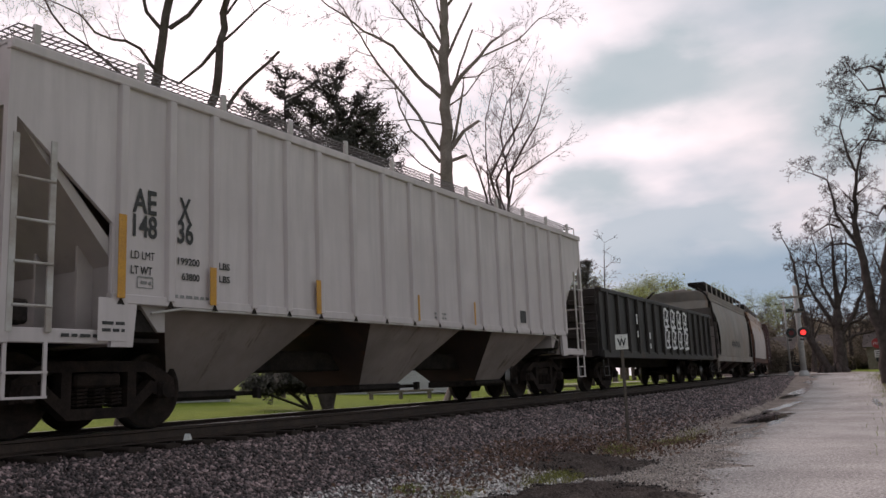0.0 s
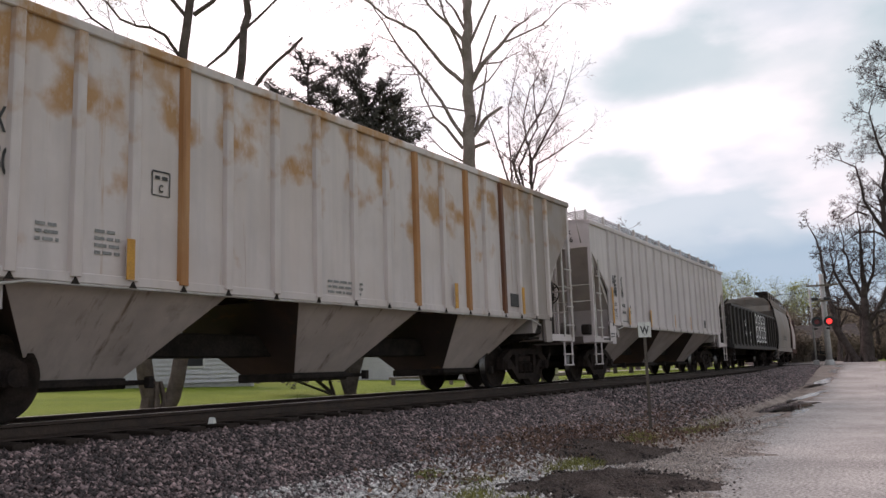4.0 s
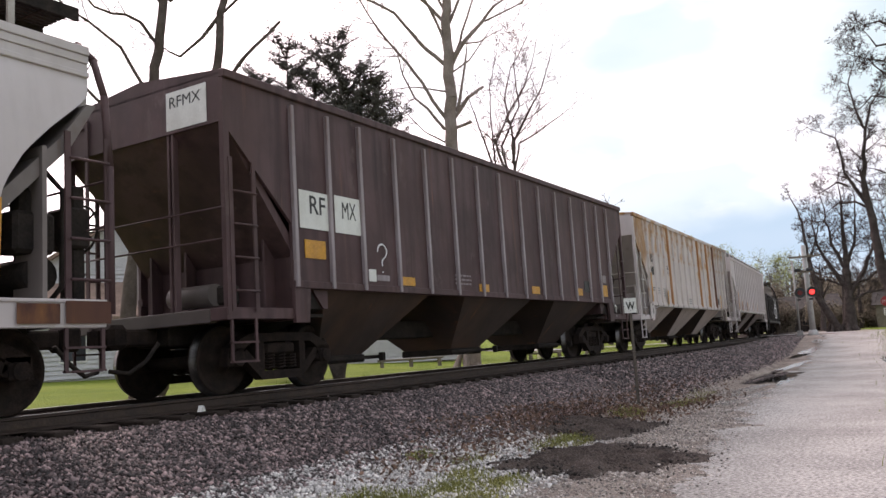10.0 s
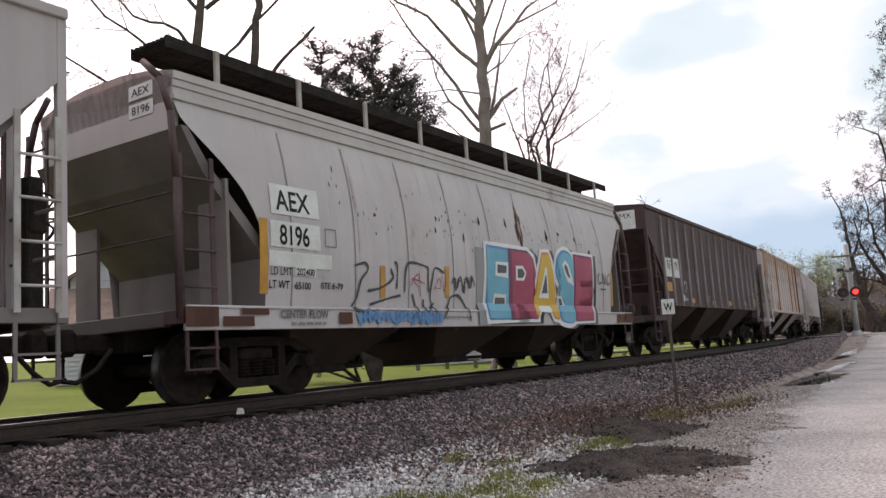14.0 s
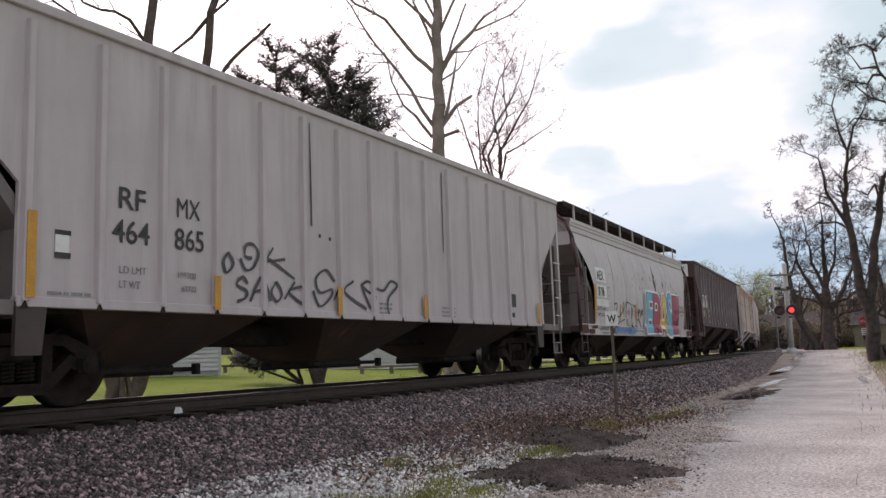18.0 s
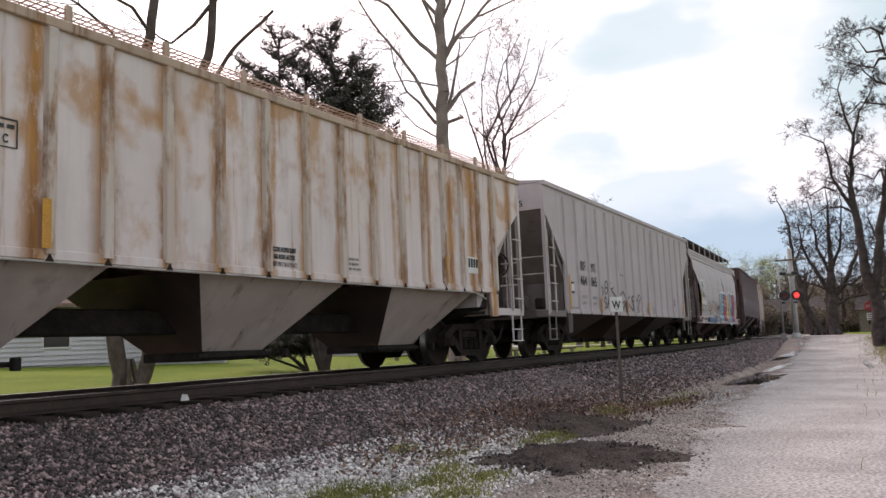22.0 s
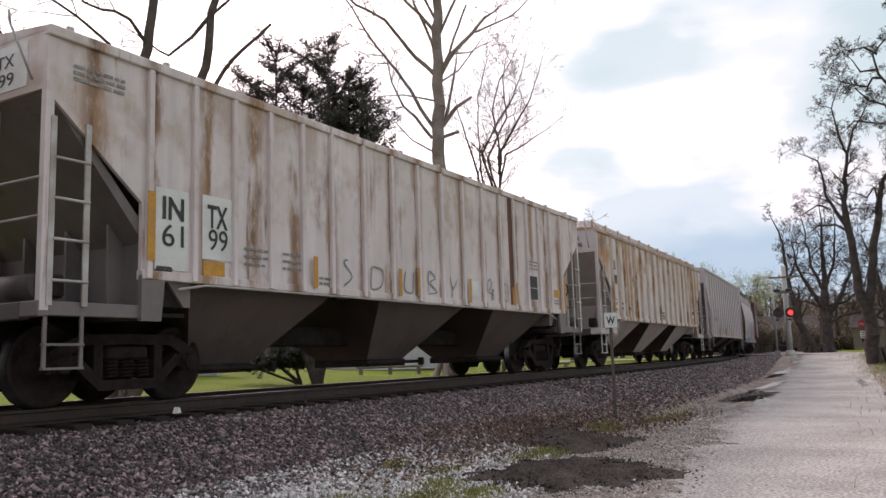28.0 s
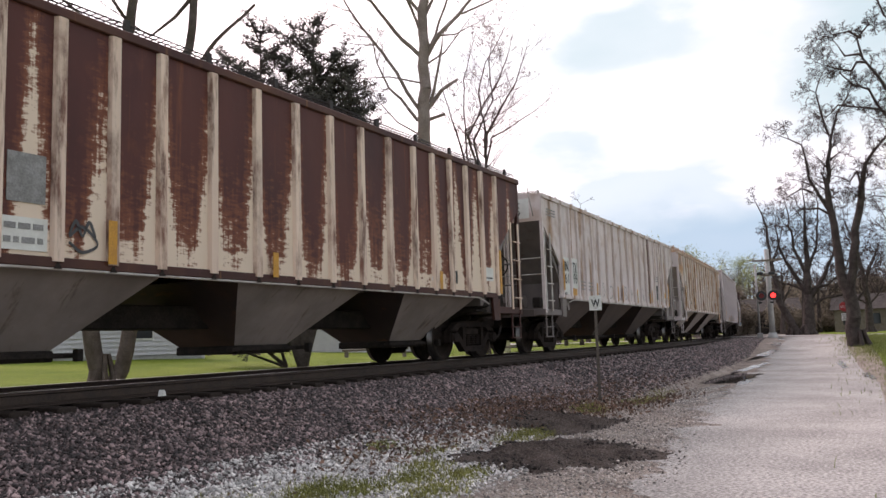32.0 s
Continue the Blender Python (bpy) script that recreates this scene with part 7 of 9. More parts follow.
OPEN = dict(seg=(0.8, 0.4, 0.3, 0.22), kids=(13, 8, 7), clear=(0.45, 0.2, 0.15, 0), taper=(0.45, 0.25, 0.3, 0.4), wobble=(0.025, 0.12, 0.2, 0.25), rise=(0.01, 0.01, 0.01, 0.0), angle=(60, 42, 45), ratio=(0.27, 0.5, 0.45), thin=(0.3, 0.5, 0.6), min_r=0.009, trunk_share=0.5)

TWIGS = dict(seg=(0.4, 0.4, 0.3, 0.24), kids=(0, 8, 6), clear=(0, 0.1, 0.12, 0.1), taper=(0.3, 0.2, 0.3, 0.4), wobble=(0, 0.24, 0.26, 0.26), rise=(0, 0.02, 0.0, -0.01), angle=(0, 48, 46, 46), ratio=(0, 0.58, 0.62, 0.5), thin=(0, 0.55, 0.6, 0.6), min_r=0.012, trunk_share=0.5)


def limb_tree(name, label, x, y, limbs, bark_m, seed, P=TWIGS, side=(0, 1), sprout=1.6, every=0.6, wide=0.25, group="", leaf=None, stem_r=0.15):
    """A tree from its main limbs: (radius at both ends, points (sideways, height)), which sprout crooked branches."""
    rng = random.Random(seed)
    t = thing(name, label, "tree", Matrix.Translation((x, y, ground_z(x, y))), group)
    sx, sy = side
    trunk, crown, tips = [], [], []
    for r0, r1, bare, pts in limbs:
        drift = 0.0
        line = []
        for k, (a, z) in enumerate(pts):
            drift += rng.gauss(0, wide) if k and r0 < stem_r else 0.0
            line.append(Vector((a * sx + drift * sy, a * sy - drift * sx, z)))
        total = sum((q - p).length for p, q in zip(line, line[1:]))
        gone, owed = 0.0, 0.0
        for p, q in zip(line, line[1:]):
            n = max(1, int((q - p).length / 0.5))
            last = p
            for i in range(n):
                e = p.lerp(q, (i + 1) / n)
                if i < n - 1:
                    e += Vector((rng.gauss(0, 0.05), rng.gauss(0, 0.05), 0)) * min(1.0, r0 * 6)
                d = (e - last)
                f = gone / total
                f2 = (gone + d.length) / total
                (trunk if r0 >= stem_r else crown).append((last.copy(), e.copy(), r0 + (r1 - r0) * f, r0 + (r1 - r0) * f2))
                gone += d.length
                owed += d.length / every if f > bare else 0.0
                while owed > 0 and f > bare:
                    owed -= 1
                    ang = rng.uniform(0, math.tau)
                    u = d.normalized()
                    o = u.orthogonal().normalized()
                    out = (u * 0.55 + (o * math.cos(ang) + u.cross(o) * math.sin(ang)) * 0.85 + Vector((0, 0, 0.2))).normalized()
                    rr = r0 + (r1 - r0) * f2
                    grow(rng, crown, tips, e.copy(), out, sprout * rng.uniform(0.5, 1.3) * (0.7 + 0.5 * (1 - f2)), min(rr * 0.5, 0.06), 1, P)
                last = e
        if bare < 1.0:
            grow(rng, crown, tips, line[-1].copy(), (line[-1] - line[-2]).normalized(), sprout, r1, 1, P)
    r = limbs[0][0]
    for k in range(6):
        a = k * math.tau / 6 + seed
        trunk.append((Vector((math.cos(a) * r * 1.35, math.sin(a) * r * 1.35, -0.1)), Vector((math.cos(a) * r * 0.5, math.sin(a) * r * 0.5, 0.8)), r * 0.42, r * 0.2))
    fast_mesh("trunk", *tubes(trunk), bark_m, True).parent = t
    fast_mesh("crown", *tubes(crown), bark_m, True).parent = t
    if leaf:
        fast_mesh("foliage", *leaves(rng, tips, *leaf[1:]), leaf[0]).parent = t
    return t


UPSWEPT = TWIGS | dict(kids=(0, 6, 5), wobble=(0, 0.1, 0.15, 0.18), rise=(0, 0.05, 0.04, 0.02), angle=(0, 36, 38, 40), ratio=(0, 0.5, 0.5, 0.5), min_r=0.011)
BRUSHY = TWIGS | dict(kids=(0, 7, 5), wobble=(0, 0.1, 0.14, 0.16), rise=(0, 0.06, 0.05, 0.03), angle=(0, 30, 34, 36), ratio=(0, 0.55, 0.5, 0.5), min_r=0.0075)
CROOKED = TWIGS | dict(kids=(0, 8, 6, 4), wobble=(0, 0.28, 0.3, 0.3, 0.3), clear=(0, 0.1, 0.1, 0.1, 0.1), seg=(0.3, 0.3, 0.24, 0.2, 0.2), taper=(0.3, 0.2, 0.3, 0.4, 0.5), rise=(0, 0.015, 0.0, 0.0, 0.0), angle=(0, 52, 50, 48, 48), ratio=(0, 0.55, 0.55, 0.5, 0.5), thin=(0, 0.5, 0.55, 0.7, 0.7), min_r=0.0085)
TRUNK = [(0.46, 0.2, 2.0, [(0.3, -0.2), (0.1, 6.0), (-0.02, 12.1), (0.07, 15.0), (0.06, 16.8), (0.21, 19.3), (0.3, 21.0)]), (0.2, 0.04, 0.05, [(0.3, 20.9), (0.4, 23.0), (0.35, 26.0)])]
TO_LEFT = [
    (0.1, 0.03, 0.35, [(-0.21, 12.2), (-1.06, 13.6), (-1.98, 15.2), (-3.18, 16.9), (-4.12, 18.5), (-5.2, 20.2)]),
    (0.11, 0.03, 0.35, [(-0.13, 15.0), (-1.35, 16.2), (-2.43, 17.5), (-3.84, 18.3), (-4.68, 19.0), (-6.38, 20.4)]),
    (0.09, 0.03, 0.3, [(-0.33, 11.7), (-1.11, 12.8), (-1.72, 13.5), (-2.28, 14.8), (-2.44, 15.7)]),
    (0.05, 0.02, 0.4, [(-0.15, 13.6), (-1.7, 13.9), (-2.9, 13.7)]),
    (0.09, 0.03, 0.4, [(-0.04, 16.1), (-0.43, 17.2), (-1.01, 18.3), (-1.24, 19.4), (-1.69, 20.8)]),
    (0.1, 0.03, 0.4, [(-0.03, 17.2), (-0.82, 18.1), (-1.77, 19.1), (-2.71, 20.7)]),
    (0.08, 0.03, 0.4, [(0.04, 17.8), (-0.47, 19.0), (-0.86, 19.8), (-1.53, 21.0)]),
    (0.08, 0.03, 0.4, [(0.17, 18.7), (-0.11, 20.2), (-0.33, 21.5)]),
    (0.05, 0.02, 0.2, [(-0.3, 11.0), (-1.3, 11.6), (-2.4, 13.0)]), (0.05, 0.02, 0.2, [(-0.2, 9.6), (-1.6, 10.6), (-2.9, 12.2)])]
TO_RIGHT = [
    (0.085, 0.055, 2.0, [(0.23, 17.1), (0.79, 18.3), (1.62, 20.0)]), (0.075, 0.05, 2.0, [(0.25, 15.2), (0.71, 16.2), (1.16, 17.4), (1.61, 18.6)]),
    (0.12, 0.06, 0.8, [(0.24, 15.0), (0.93, 16.0), (1.86, 17.0), (2.49, 17.8), (2.87, 18.3)]),
    (0.055, 0.02, 0.3, [(2.01, 17.1), (3.04, 17.4), (3.94, 18.0), (5.05, 19.1), (5.82, 19.7)]),
    (0.05, 0.02, 0.5, [(0.93, 16.0), (1.67, 16.3), (2.76, 16.8)]), (0.05, 0.02, 0.4, [(0.27, 14.6), (1.1, 15.1), (1.86, 16.2), (2.4, 17.0)]),
    (0.11, 0.08, 2.0, [(0.22, 12.3), (0.9, 13.2), (1.72, 14.0)]), (0.1, 0.08, 2.0, [(0.18, 11.7), (1.02, 12.0)]),
    (0.09, 0.06, 0.7, [(0.35, 12.6), (0.65, 13.8), (0.85, 14.7)]), (0.08, 0.03, 0.4, [(0.33, 19.9), (1.23, 20.8), (2.19, 22.0)])]
limb_tree("bare_tree", "tall bare tree with one straight pale trunk and lopped upswept limbs", 34.1, 19.8, TRUNK + TO_LEFT + TO_RIGHT, bark_pale, 12, UPSWEPT, side=(0.502, -0.865), sprout=1.7, every=0.45, wide=0.4)
limb_tree("bare_tree", "many-stemmed bare young tree with fine upright twigs", 40.2, 20.4, [
    (0.13, 0.025, 0.5, [(0.6, -0.2), (0.5, 5.0), (0.72, 9.8), (0.85, 12.4), (0.57, 14.7), (1.01, 16.4), (1.97, 18.0)]),
    (0.1, 0.025, 0.1, [(0.8, 11.0), (0.95, 12.4), (1.85, 13.8), (2.7, 15.2), (3.2, 16.6)]),
    (0.11, 0.025, 0.5, [(0.3, -0.2), (0.2, 5.0), (0.0, 9.8), (-0.26, 12.2), (-0.3, 13.8), (-0.25, 15.5), (0.18, 17.0)]),
    (0.09, 0.025, 0.1, [(0.1, 9.0), (-0.65, 12.0), (-1.06, 13.5), (-1.5, 15.2)]),
    (0.08, 0.025, 0.2, [(0.78, 9.8), (1.17, 12.0), (2.15, 12.4), (3.15, 12.9)]),
    (0.09, 0.025, 0.1, [(0.53, 9.8), (-0.11, 12.0), (0.74, 13.6), (1.73, 15.2), (2.37, 17.0)]),
    (0.08, 0.025, 0.1, [(0.66, 9.8), (0.2, 11.8), (1.32, 14.0), (1.2, 16.4), (1.46, 17.8)])], bark, 5, BRUSHY, side=(0.453, -0.892), sprout=1.9, every=0.42, wide=0.35, stem_r=0.105)
limb_tree("twin_trunk_tree", "tall twin-trunk tree with sparse yellow-green buds", 16.0, 20.2, [
    (0.25, 0.06, 0.62, [(-0.25, -0.2), (-0.42, 2.5), (0.0, 6.0), (0.31, 8.5), (0.59, 10.6), (0.75, 12.2), (0.94, 13.8), (1.3, 20.0)]),
    (0.23, 0.05, 0.62, [(0.2, -0.2), (0.9, 2.0), (1.7, 5.0), (2.14, 8.6), (2.33, 10.2), (2.47, 12.0), (2.73, 14.0), (3.2, 20.0)]),
    (0.06, 0.02, 0.1, [(0.47, 10.9), (0.06, 11.4), (-0.35, 11.6), (-0.76, 11.7), (-1.24, 11.9), (-1.64, 12.3), (-2.3, 12.6)]),
    (0.06, 0.02, 0.3, [(0.2, 9.3), (-0.51, 10.6), (-1.39, 11.3), (-2.02, 11.6), (-2.41, 12.1), (-2.65, 12.6), (-3.57, 13.0)]),
    (0.07, 0.03, 0.5, [(0.69, 12.2), (0.22, 12.8), (0.05, 13.6), (-0.09, 14.8)]), (0.08, 0.03, 0.5, [(0.94, 12.3), (1.49, 12.8), (2.01, 13.5), (2.37, 13.9), (3.02, 15.0)]),
    (0.07, 0.03, 0.4, [(2.37, 11.8), (1.91, 11.2), (1.22, 10.5), (0.9, 10.6)]), (0.05, 0.02, 0.2, [(2.53, 12.0), (3.25, 12.8), (3.91, 13.6), (4.67, 14.2)]),
    (0.05, 0.02, 0.5, [(2.68, 13.0), (2.99, 13.5), (3.46, 14.1)]), (0.08, 0.05, 2.0, [(2.1, 8.6), (2.85, 10.1), (3.49, 10.9), (4.33, 11.8)]),
    (0.06, 0.02, 0.2, [(0.1, 7.6), (-1.6, 9.4), (-3.4, 10.6), (-4.6, 12.2)])],
    bark, 23, TWIGS | dict(kids=(0, 8, 6), min_r=0.006, wobble=(0, 0.15, 0.2, 0.25), ratio=(0, 0.5, 0.5, 0.5)), side=(0.784, -0.62), sprout=1.7, every=0.55, wide=0.15, leaf=(bud_mat, 4, 0.2, 0.026, 0.0))
tree("bare_tree", "bare tree with sparse yellow-green buds behind the lawn", 13.0, 26.5, [((0.0, 0.03, 1), 17.0, 0.2, (0, 0))], OPEN, bark, 31, (bud_mat, 1, 0.15, 0.05, 0.0))
RIGHT = "bare trees along the lane"
limb_tree("bare_tree", "large dark bare tree with crooked limbs on the grass verge", 46.2, 2.0, [
    (0.36, 0.3, 2.0, [(-0.24, -0.2), (-0.22, 2.0), (-0.31, 2.8)]),
    (0.23, 0.16, 0.75, [(-0.29, 2.7), (0.03, 4.6), (0.18, 5.8), (0.45, 6.7), (0.66, 8.0)]),
    (0.11, 0.03, 0.1, [(0.65, 7.9), (0.92, 9.2), (1.36, 9.8), (2.0, 10.5), (2.3, 11.8)]), (0.07, 0.025, 0.1, [(0.66, 8.0), (0.54, 8.9), (0.16, 8.4), (-0.33, 8.7)]),
    (0.25, 0.15, 0.7, [(-0.32, 2.7), (-0.63, 3.8), (-0.71, 5.5), (-0.83, 6.9), (-0.9, 7.9)]),
    (0.13, 0.03, 0.1, [(-0.89, 7.7), (-0.79, 9.5), (-0.54, 10.8), (-0.18, 12.0), (0.43, 12.9)]), (0.07, 0.025, 0.1, [(-0.59, 10.8), (-0.86, 11.8), (-1.06, 13.2), (-0.88, 13.8)]),
    (0.1, 0.03, 0.2, [(-0.88, 6.9), (-1.33, 7.8), (-1.73, 8.7), (-1.77, 9.6), (-1.91, 10.4), (-2.5, 10.8)]), (0.06, 0.02, 0.2, [(-1.66, 8.0), (-2.1, 8.2), (-2.8, 7.8)]),
    (0.07, 0.02, 0.3, [(-0.82, 6.7), (-1.39, 7.1), (-2.19, 7.1), (-2.7, 6.8)]), (0.08, 0.02, 0.2, [(-0.2, 2.0), (0.42, 2.8), (0.63, 3.7), (1.2, 5.0)])],
    bark_dark, 41, CROOKED, side=(0.043, -0.999), group=RIGHT, every=0.42, sprout=1.15)
limb_tree("bare_tree", "tall dark bare tree whose crooked limbs reach over the verge", 38.0, -3.3, [
    (0.45, 0.36, 2.0, [(0.0, -0.2), (-0.1, 3.0), (-0.3, 6.5)]),
    (0.16, 0.03, 0.5, [(-0.3, 6.4), (-2.2, 9.2), (-3.43, 11.8), (-3.95, 12.7), (-4.09, 13.6), (-3.61, 14.1)]),
    (0.06, 0.02, 0.1, [(-3.86, 12.5), (-4.18, 12.6), (-4.43, 12.3), (-4.97, 12.4), (-5.4, 12.6)]), (0.06, 0.02, 0.1, [(-3.97, 12.9), (-4.68, 13.1), (-4.87, 13.5)]),
    (0.06, 0.02, 0.1, [(-3.94, 13.6), (-4.39, 14.0), (-4.69, 14.2), (-5.1, 14.2)]), (0.13, 0.03, 0.5, [(-0.3, 6.4), (-2.4, 8.4), (-3.6, 10.7), (-3.85, 11.4), (-4.47, 11.8), (-4.87, 12.3)]),
    (0.1, 0.03, 0.5, [(-0.3, 6.4), (-1.6, 9.0), (-2.93, 10.0), (-3.57, 10.4), (-4.36, 10.6), (-5.0, 10.8), (-5.3, 10.6)]),
    (0.12, 0.03, 0.5, [(-0.3, 6.4), (-0.8, 10.5), (-2.38, 13.7), (-3.04, 14.5), (-3.27, 15.4), (-3.0, 16.1)]), (0.22, 0.06, 0.4, [(-0.3, 6.4), (0.5, 9.5), (0.3, 12.5), (-0.4, 15.5), (-0.6, 17.0)])],
    bark_dark, 46, CROOKED, side=(-0.087, -0.996), group=RIGHT, every=0.42, sprout=0.95)
DENSE = CROOKED | dict(min_r=0.022, kids=(0, 7, 6), seg=(0.5, 0.5, 0.4, 0.35))
limb_tree("bare_tree", "dense dark bare tree beyond the cross street", 80.0, 7.6, [
    (0.6, 0.3, 2.0, [(0.1, -0.2), (0.3, 3.0), (0.34, 4.6)]), (0.3, 0.05, 0.1, [(0.34, 4.5), (0.4, 7.7), (0.5, 10.0), (0.55, 12.4)]),
    (0.24, 0.05, 0.1, [(0.3, 3.4), (-0.8, 5.6), (-1.6, 7.4), (-2.0, 9.8)]), (0.24, 0.05, 0.1, [(0.34, 3.0), (1.6, 5.0), (2.6, 7.0), (3.0, 9.4)]),
    (0.16, 0.05, 0.1, [(0.34, 5.2), (-0.6, 7.8), (-0.9, 11.4)]), (0.16, 0.05, 0.1, [(0.4, 5.4), (1.3, 8.0), (1.7, 11.6)]),
    (0.14, 0.05, 0.1, [(0.3, 2.4), (1.6, 3.2), (3.0, 3.4), (3.8, 4.4)]), (0.14, 0.05, 0.1, [(0.3, 3.8), (-1.2, 4.6), (-2.2, 4.8)]), (0.14, 0.05, 0.1, [(0.34, 4.0), (2.0, 4.4), (3.4, 5.6), (4.0, 7.0)])],
    bark_dark, 44, DENSE, side=(0.095, -0.996), group=RIGHT, every=0.5, sprout=1.7, wide=0.6)
limb_tree("bare_tree", "dark bare tree leaning over the cross street", 79.5, 8.8, [
    (0.4, 0.2, 2.0, [(0.58, -0.2), (-0.74, 2.7), (-1.21, 5.8)]), (0.2, 0.04, 0.05, [(-1.21, 5.7), (-1.48, 8.4), (-1.5, 9.9), (-1.95, 11.5), (-2.28, 12.3)]), (0.1, 0.04, 0.1, [(-1.3, 6.4), (-0.6, 8.2), (-0.2, 9.6)])],
    bark_dark, 47, DENSE, side=(0.11, -0.994), group=RIGHT, every=0.6, sprout=1.1, wide=0.4)
NARROW = SPREAD | dict(kids=(14, 9, 7, 4), ratio=(0.36, 0.46, 0.48, 0.5), thin=(0.4, 0.5, 0.55, 0.6), min_r=0.018, clear=(0.2, 0.12, 0.1, 0.1, 0), wobble=(0.07, 0.18, 0.26, 0.3, 0.3))
tree("bare_tree", "dark bare tree at the end of the verge", 66.0, -0.6, [((0.05, 0.0, 1), 12.0, 0.4, (0, 0))], NARROW, bark_dark, 52, group=RIGHT)
tree("bare_tree", "dark bare tree further along the lane", 92.0, 3.0, [((0, -0.05, 1), 12.0, 0.4, (0, 0))], NARROW, bark_dark, 57, group=RIGHT)


def conifer(name, label, x, y, tops, seed, clump=0.085, per=6, bare=2.2, step=0.4, flat=1.0):
    """Evergreen of several leaders: limbs that sag and turn up, set with needle sprays."""
    rng = random.Random(seed)
    t = thing(name, label, "tree", Matrix.Translation((x, y, ground_z(x, y))))
    trunk, limbs, tips = [], [], []
    for (ox, oy), h, r, width in tops:
        p = Vector((0, 0, -0.2))
        n = 14
        for i in range(n):
            f = min(1.0, (i + 1) / n / 0.55)
            q = Vector((ox * f, oy * f, h * (i + 1) / n))
            trunk.append((p.copy(), q.copy(), r * (1 - i / n) + 0.02, r * (1 - (i + 1) / n) + 0.02))
            p = q
        z = bare
        while z < h - 0.15:
            f = min(1.0, z / h / 0.55)
            share = min(1.0, ((h - z) / (h - bare)) ** 0.55 * 1.25)
            for _ in range(4):
                a = rng.uniform(0, math.tau)
                ln = width * (0.12 + 0.88 * share) * rng.uniform(0.55, 1.2)
                b = Vector((ox * f, oy * f, z))
                d = Vector((math.cos(a), math.sin(a), rng.uniform(0.15, 0.7) * flat)).normalized()
                n = max(2, int(ln / 0.35))
                for k in range(n):
                    d = (d + Vector((rng.uniform(-0.15, 0.15), rng.uniform(-0.15, 0.15), rng.uniform(-0.05, 0.16) * flat))).normalized()
                    e = b + d * ln / n
                    limbs.append((b.copy(), e.copy(), 0.035 * (1 - k / (n + 1)), 0.03 * (1 - k / (n + 1))))
                    for _ in range(3):
                        s0 = b.lerp(e, rng.random())
                        tw = (d * 0.6 + Vector((rng.gauss(0, 0.6), rng.gauss(0, 0.6), rng.gauss(0.15 + 0.25 * (bare > 2), 0.35)))).normalized()
                        tl = rng.uniform(0.2, 0.5) * (0.6 + 0.4 * share)
                        limbs.append((s0, s0 + tw * tl, 0.012, 0.006))
                        for j in range(4):
                            tips.append(s0 + tw * tl * (j + 1) / 4)
                    b = e
            z += step
    fast_mesh("trunk", *tubes(trunk), bark_dark, True).parent = t
    fast_mesh("crown", *tubes(limbs), bark_dark, True).parent = t
    fast_mesh("foliage", *leaves(rng, tips, per, clump, 0.065, 0.01), needle_mat).parent = t
    return t


conifer("evergreen_tree", "dark evergreen tree with two ragged tops", 24.85, 20.1, [((-0.95, 1.15), 13.5, 0.16, 3.0), ((0.35, -0.45), 13.8, 0.2, 2.8), ((1.1, -1.55), 11.9, 0.12, 1.9), ((-1.6, 1.9), 11.6, 0.12, 2.0), ((-0.3, 0.35), 12.3, 0.12, 2.1), ((0.8, -1.1), 12.5, 0.12, 1.9)], 3, bare=6.0, per=5, flat=0.85)
conifer("small_pine", "small low pine leaning over, with drooping dark sprays", 25.1, 21.1, [((-0.75, 0.8), 1.75, 0.07, 1.3), ((-0.2, 0.2), 1.6, 0.06, 0.9), ((-1.2, 1.3), 1.3, 0.04, 0.9)], 8, clump=0.07, per=12, bare=0.7, step=0.14, flat=0.4)


def wood(name, label, places, seed, leaf, spread, size, per, bark_m=bark):
    """A far belt of trees, too many and too far to count."""
    rng = random.Random(seed)
    segs, tips = [], []
    for x, y, h, r in places:
        z = ground_z(x, y)
        PP = dict(SPREAD)
        PP.update(kids=(9, 7, 5), seg=(1.2, 0.8, 0.6, 0.5), min_r=0.03)
        grow(rng, segs, tips, Vector((x, y, z - 0.2)), Vector((rng.uniform(-0.1, 0.1), rng.uniform(-0.1, 0.1), 1)).normalized(), h * 0.75, r, 0, PP)
    tr = thing(name, label, "trees", kind="stuff")
    fast_mesh("branches", *tubes(segs), bark_m, True).parent = tr
    if leaf:
        fast_mesh("foliage", *leaves(rng, tips, per, spread, size), leaf).parent = tr


brush_mat = islands(worn("brown_brush", (0.17, 0.135, 0.105), (0.22, 0.18, 0.13), 0.3, 4, 0.9, bump=0), 0.6, 1.4)
rw = random.Random(77)
wood("far_trees", "belt of hazy yellow-green spring trees beyond the crossing", [(92 + rw.uniform(-8, 14), 24 + rw.uniform(-3, 14), rw.uniform(10, 13), 0.3) for _ in range(12)], 2, haze_leaf, 0.4, 0.1, 9)
wood("far_trees", "belt of bare grey trees along the curve", [(70 + i * 9 + rw.uniform(-4, 4), 25 + i * 1.6 + rw.uniform(-3, 6), rw.uniform(9, 13), 0.3) for i in range(14)], 4, None, 0, 0, 0)
wood("far_trees", "belt of bare dark trees beyond the cross street", [(105 + rw.uniform(0, 40), rw.uniform(-14, 14), rw.uniform(10, 14), 0.35) for _ in range(16)], 6, None, 0, 0, 0, bark_dark)
wood("far_trees", "pale yellow-green spring trees where the line curves away", [(116 + rw.uniform(-4, 4), 29 + rw.uniform(0, 4), rw.uniform(11, 13), 0.3) for _ in range(4)] + [(152 + rw.uniform(-5, 8), 25 + rw.uniform(-3, 1), rw.uniform(13, 15), 0.3) for _ in range(4)], 21, haze_leaf, 0.45, 0.1, 7)
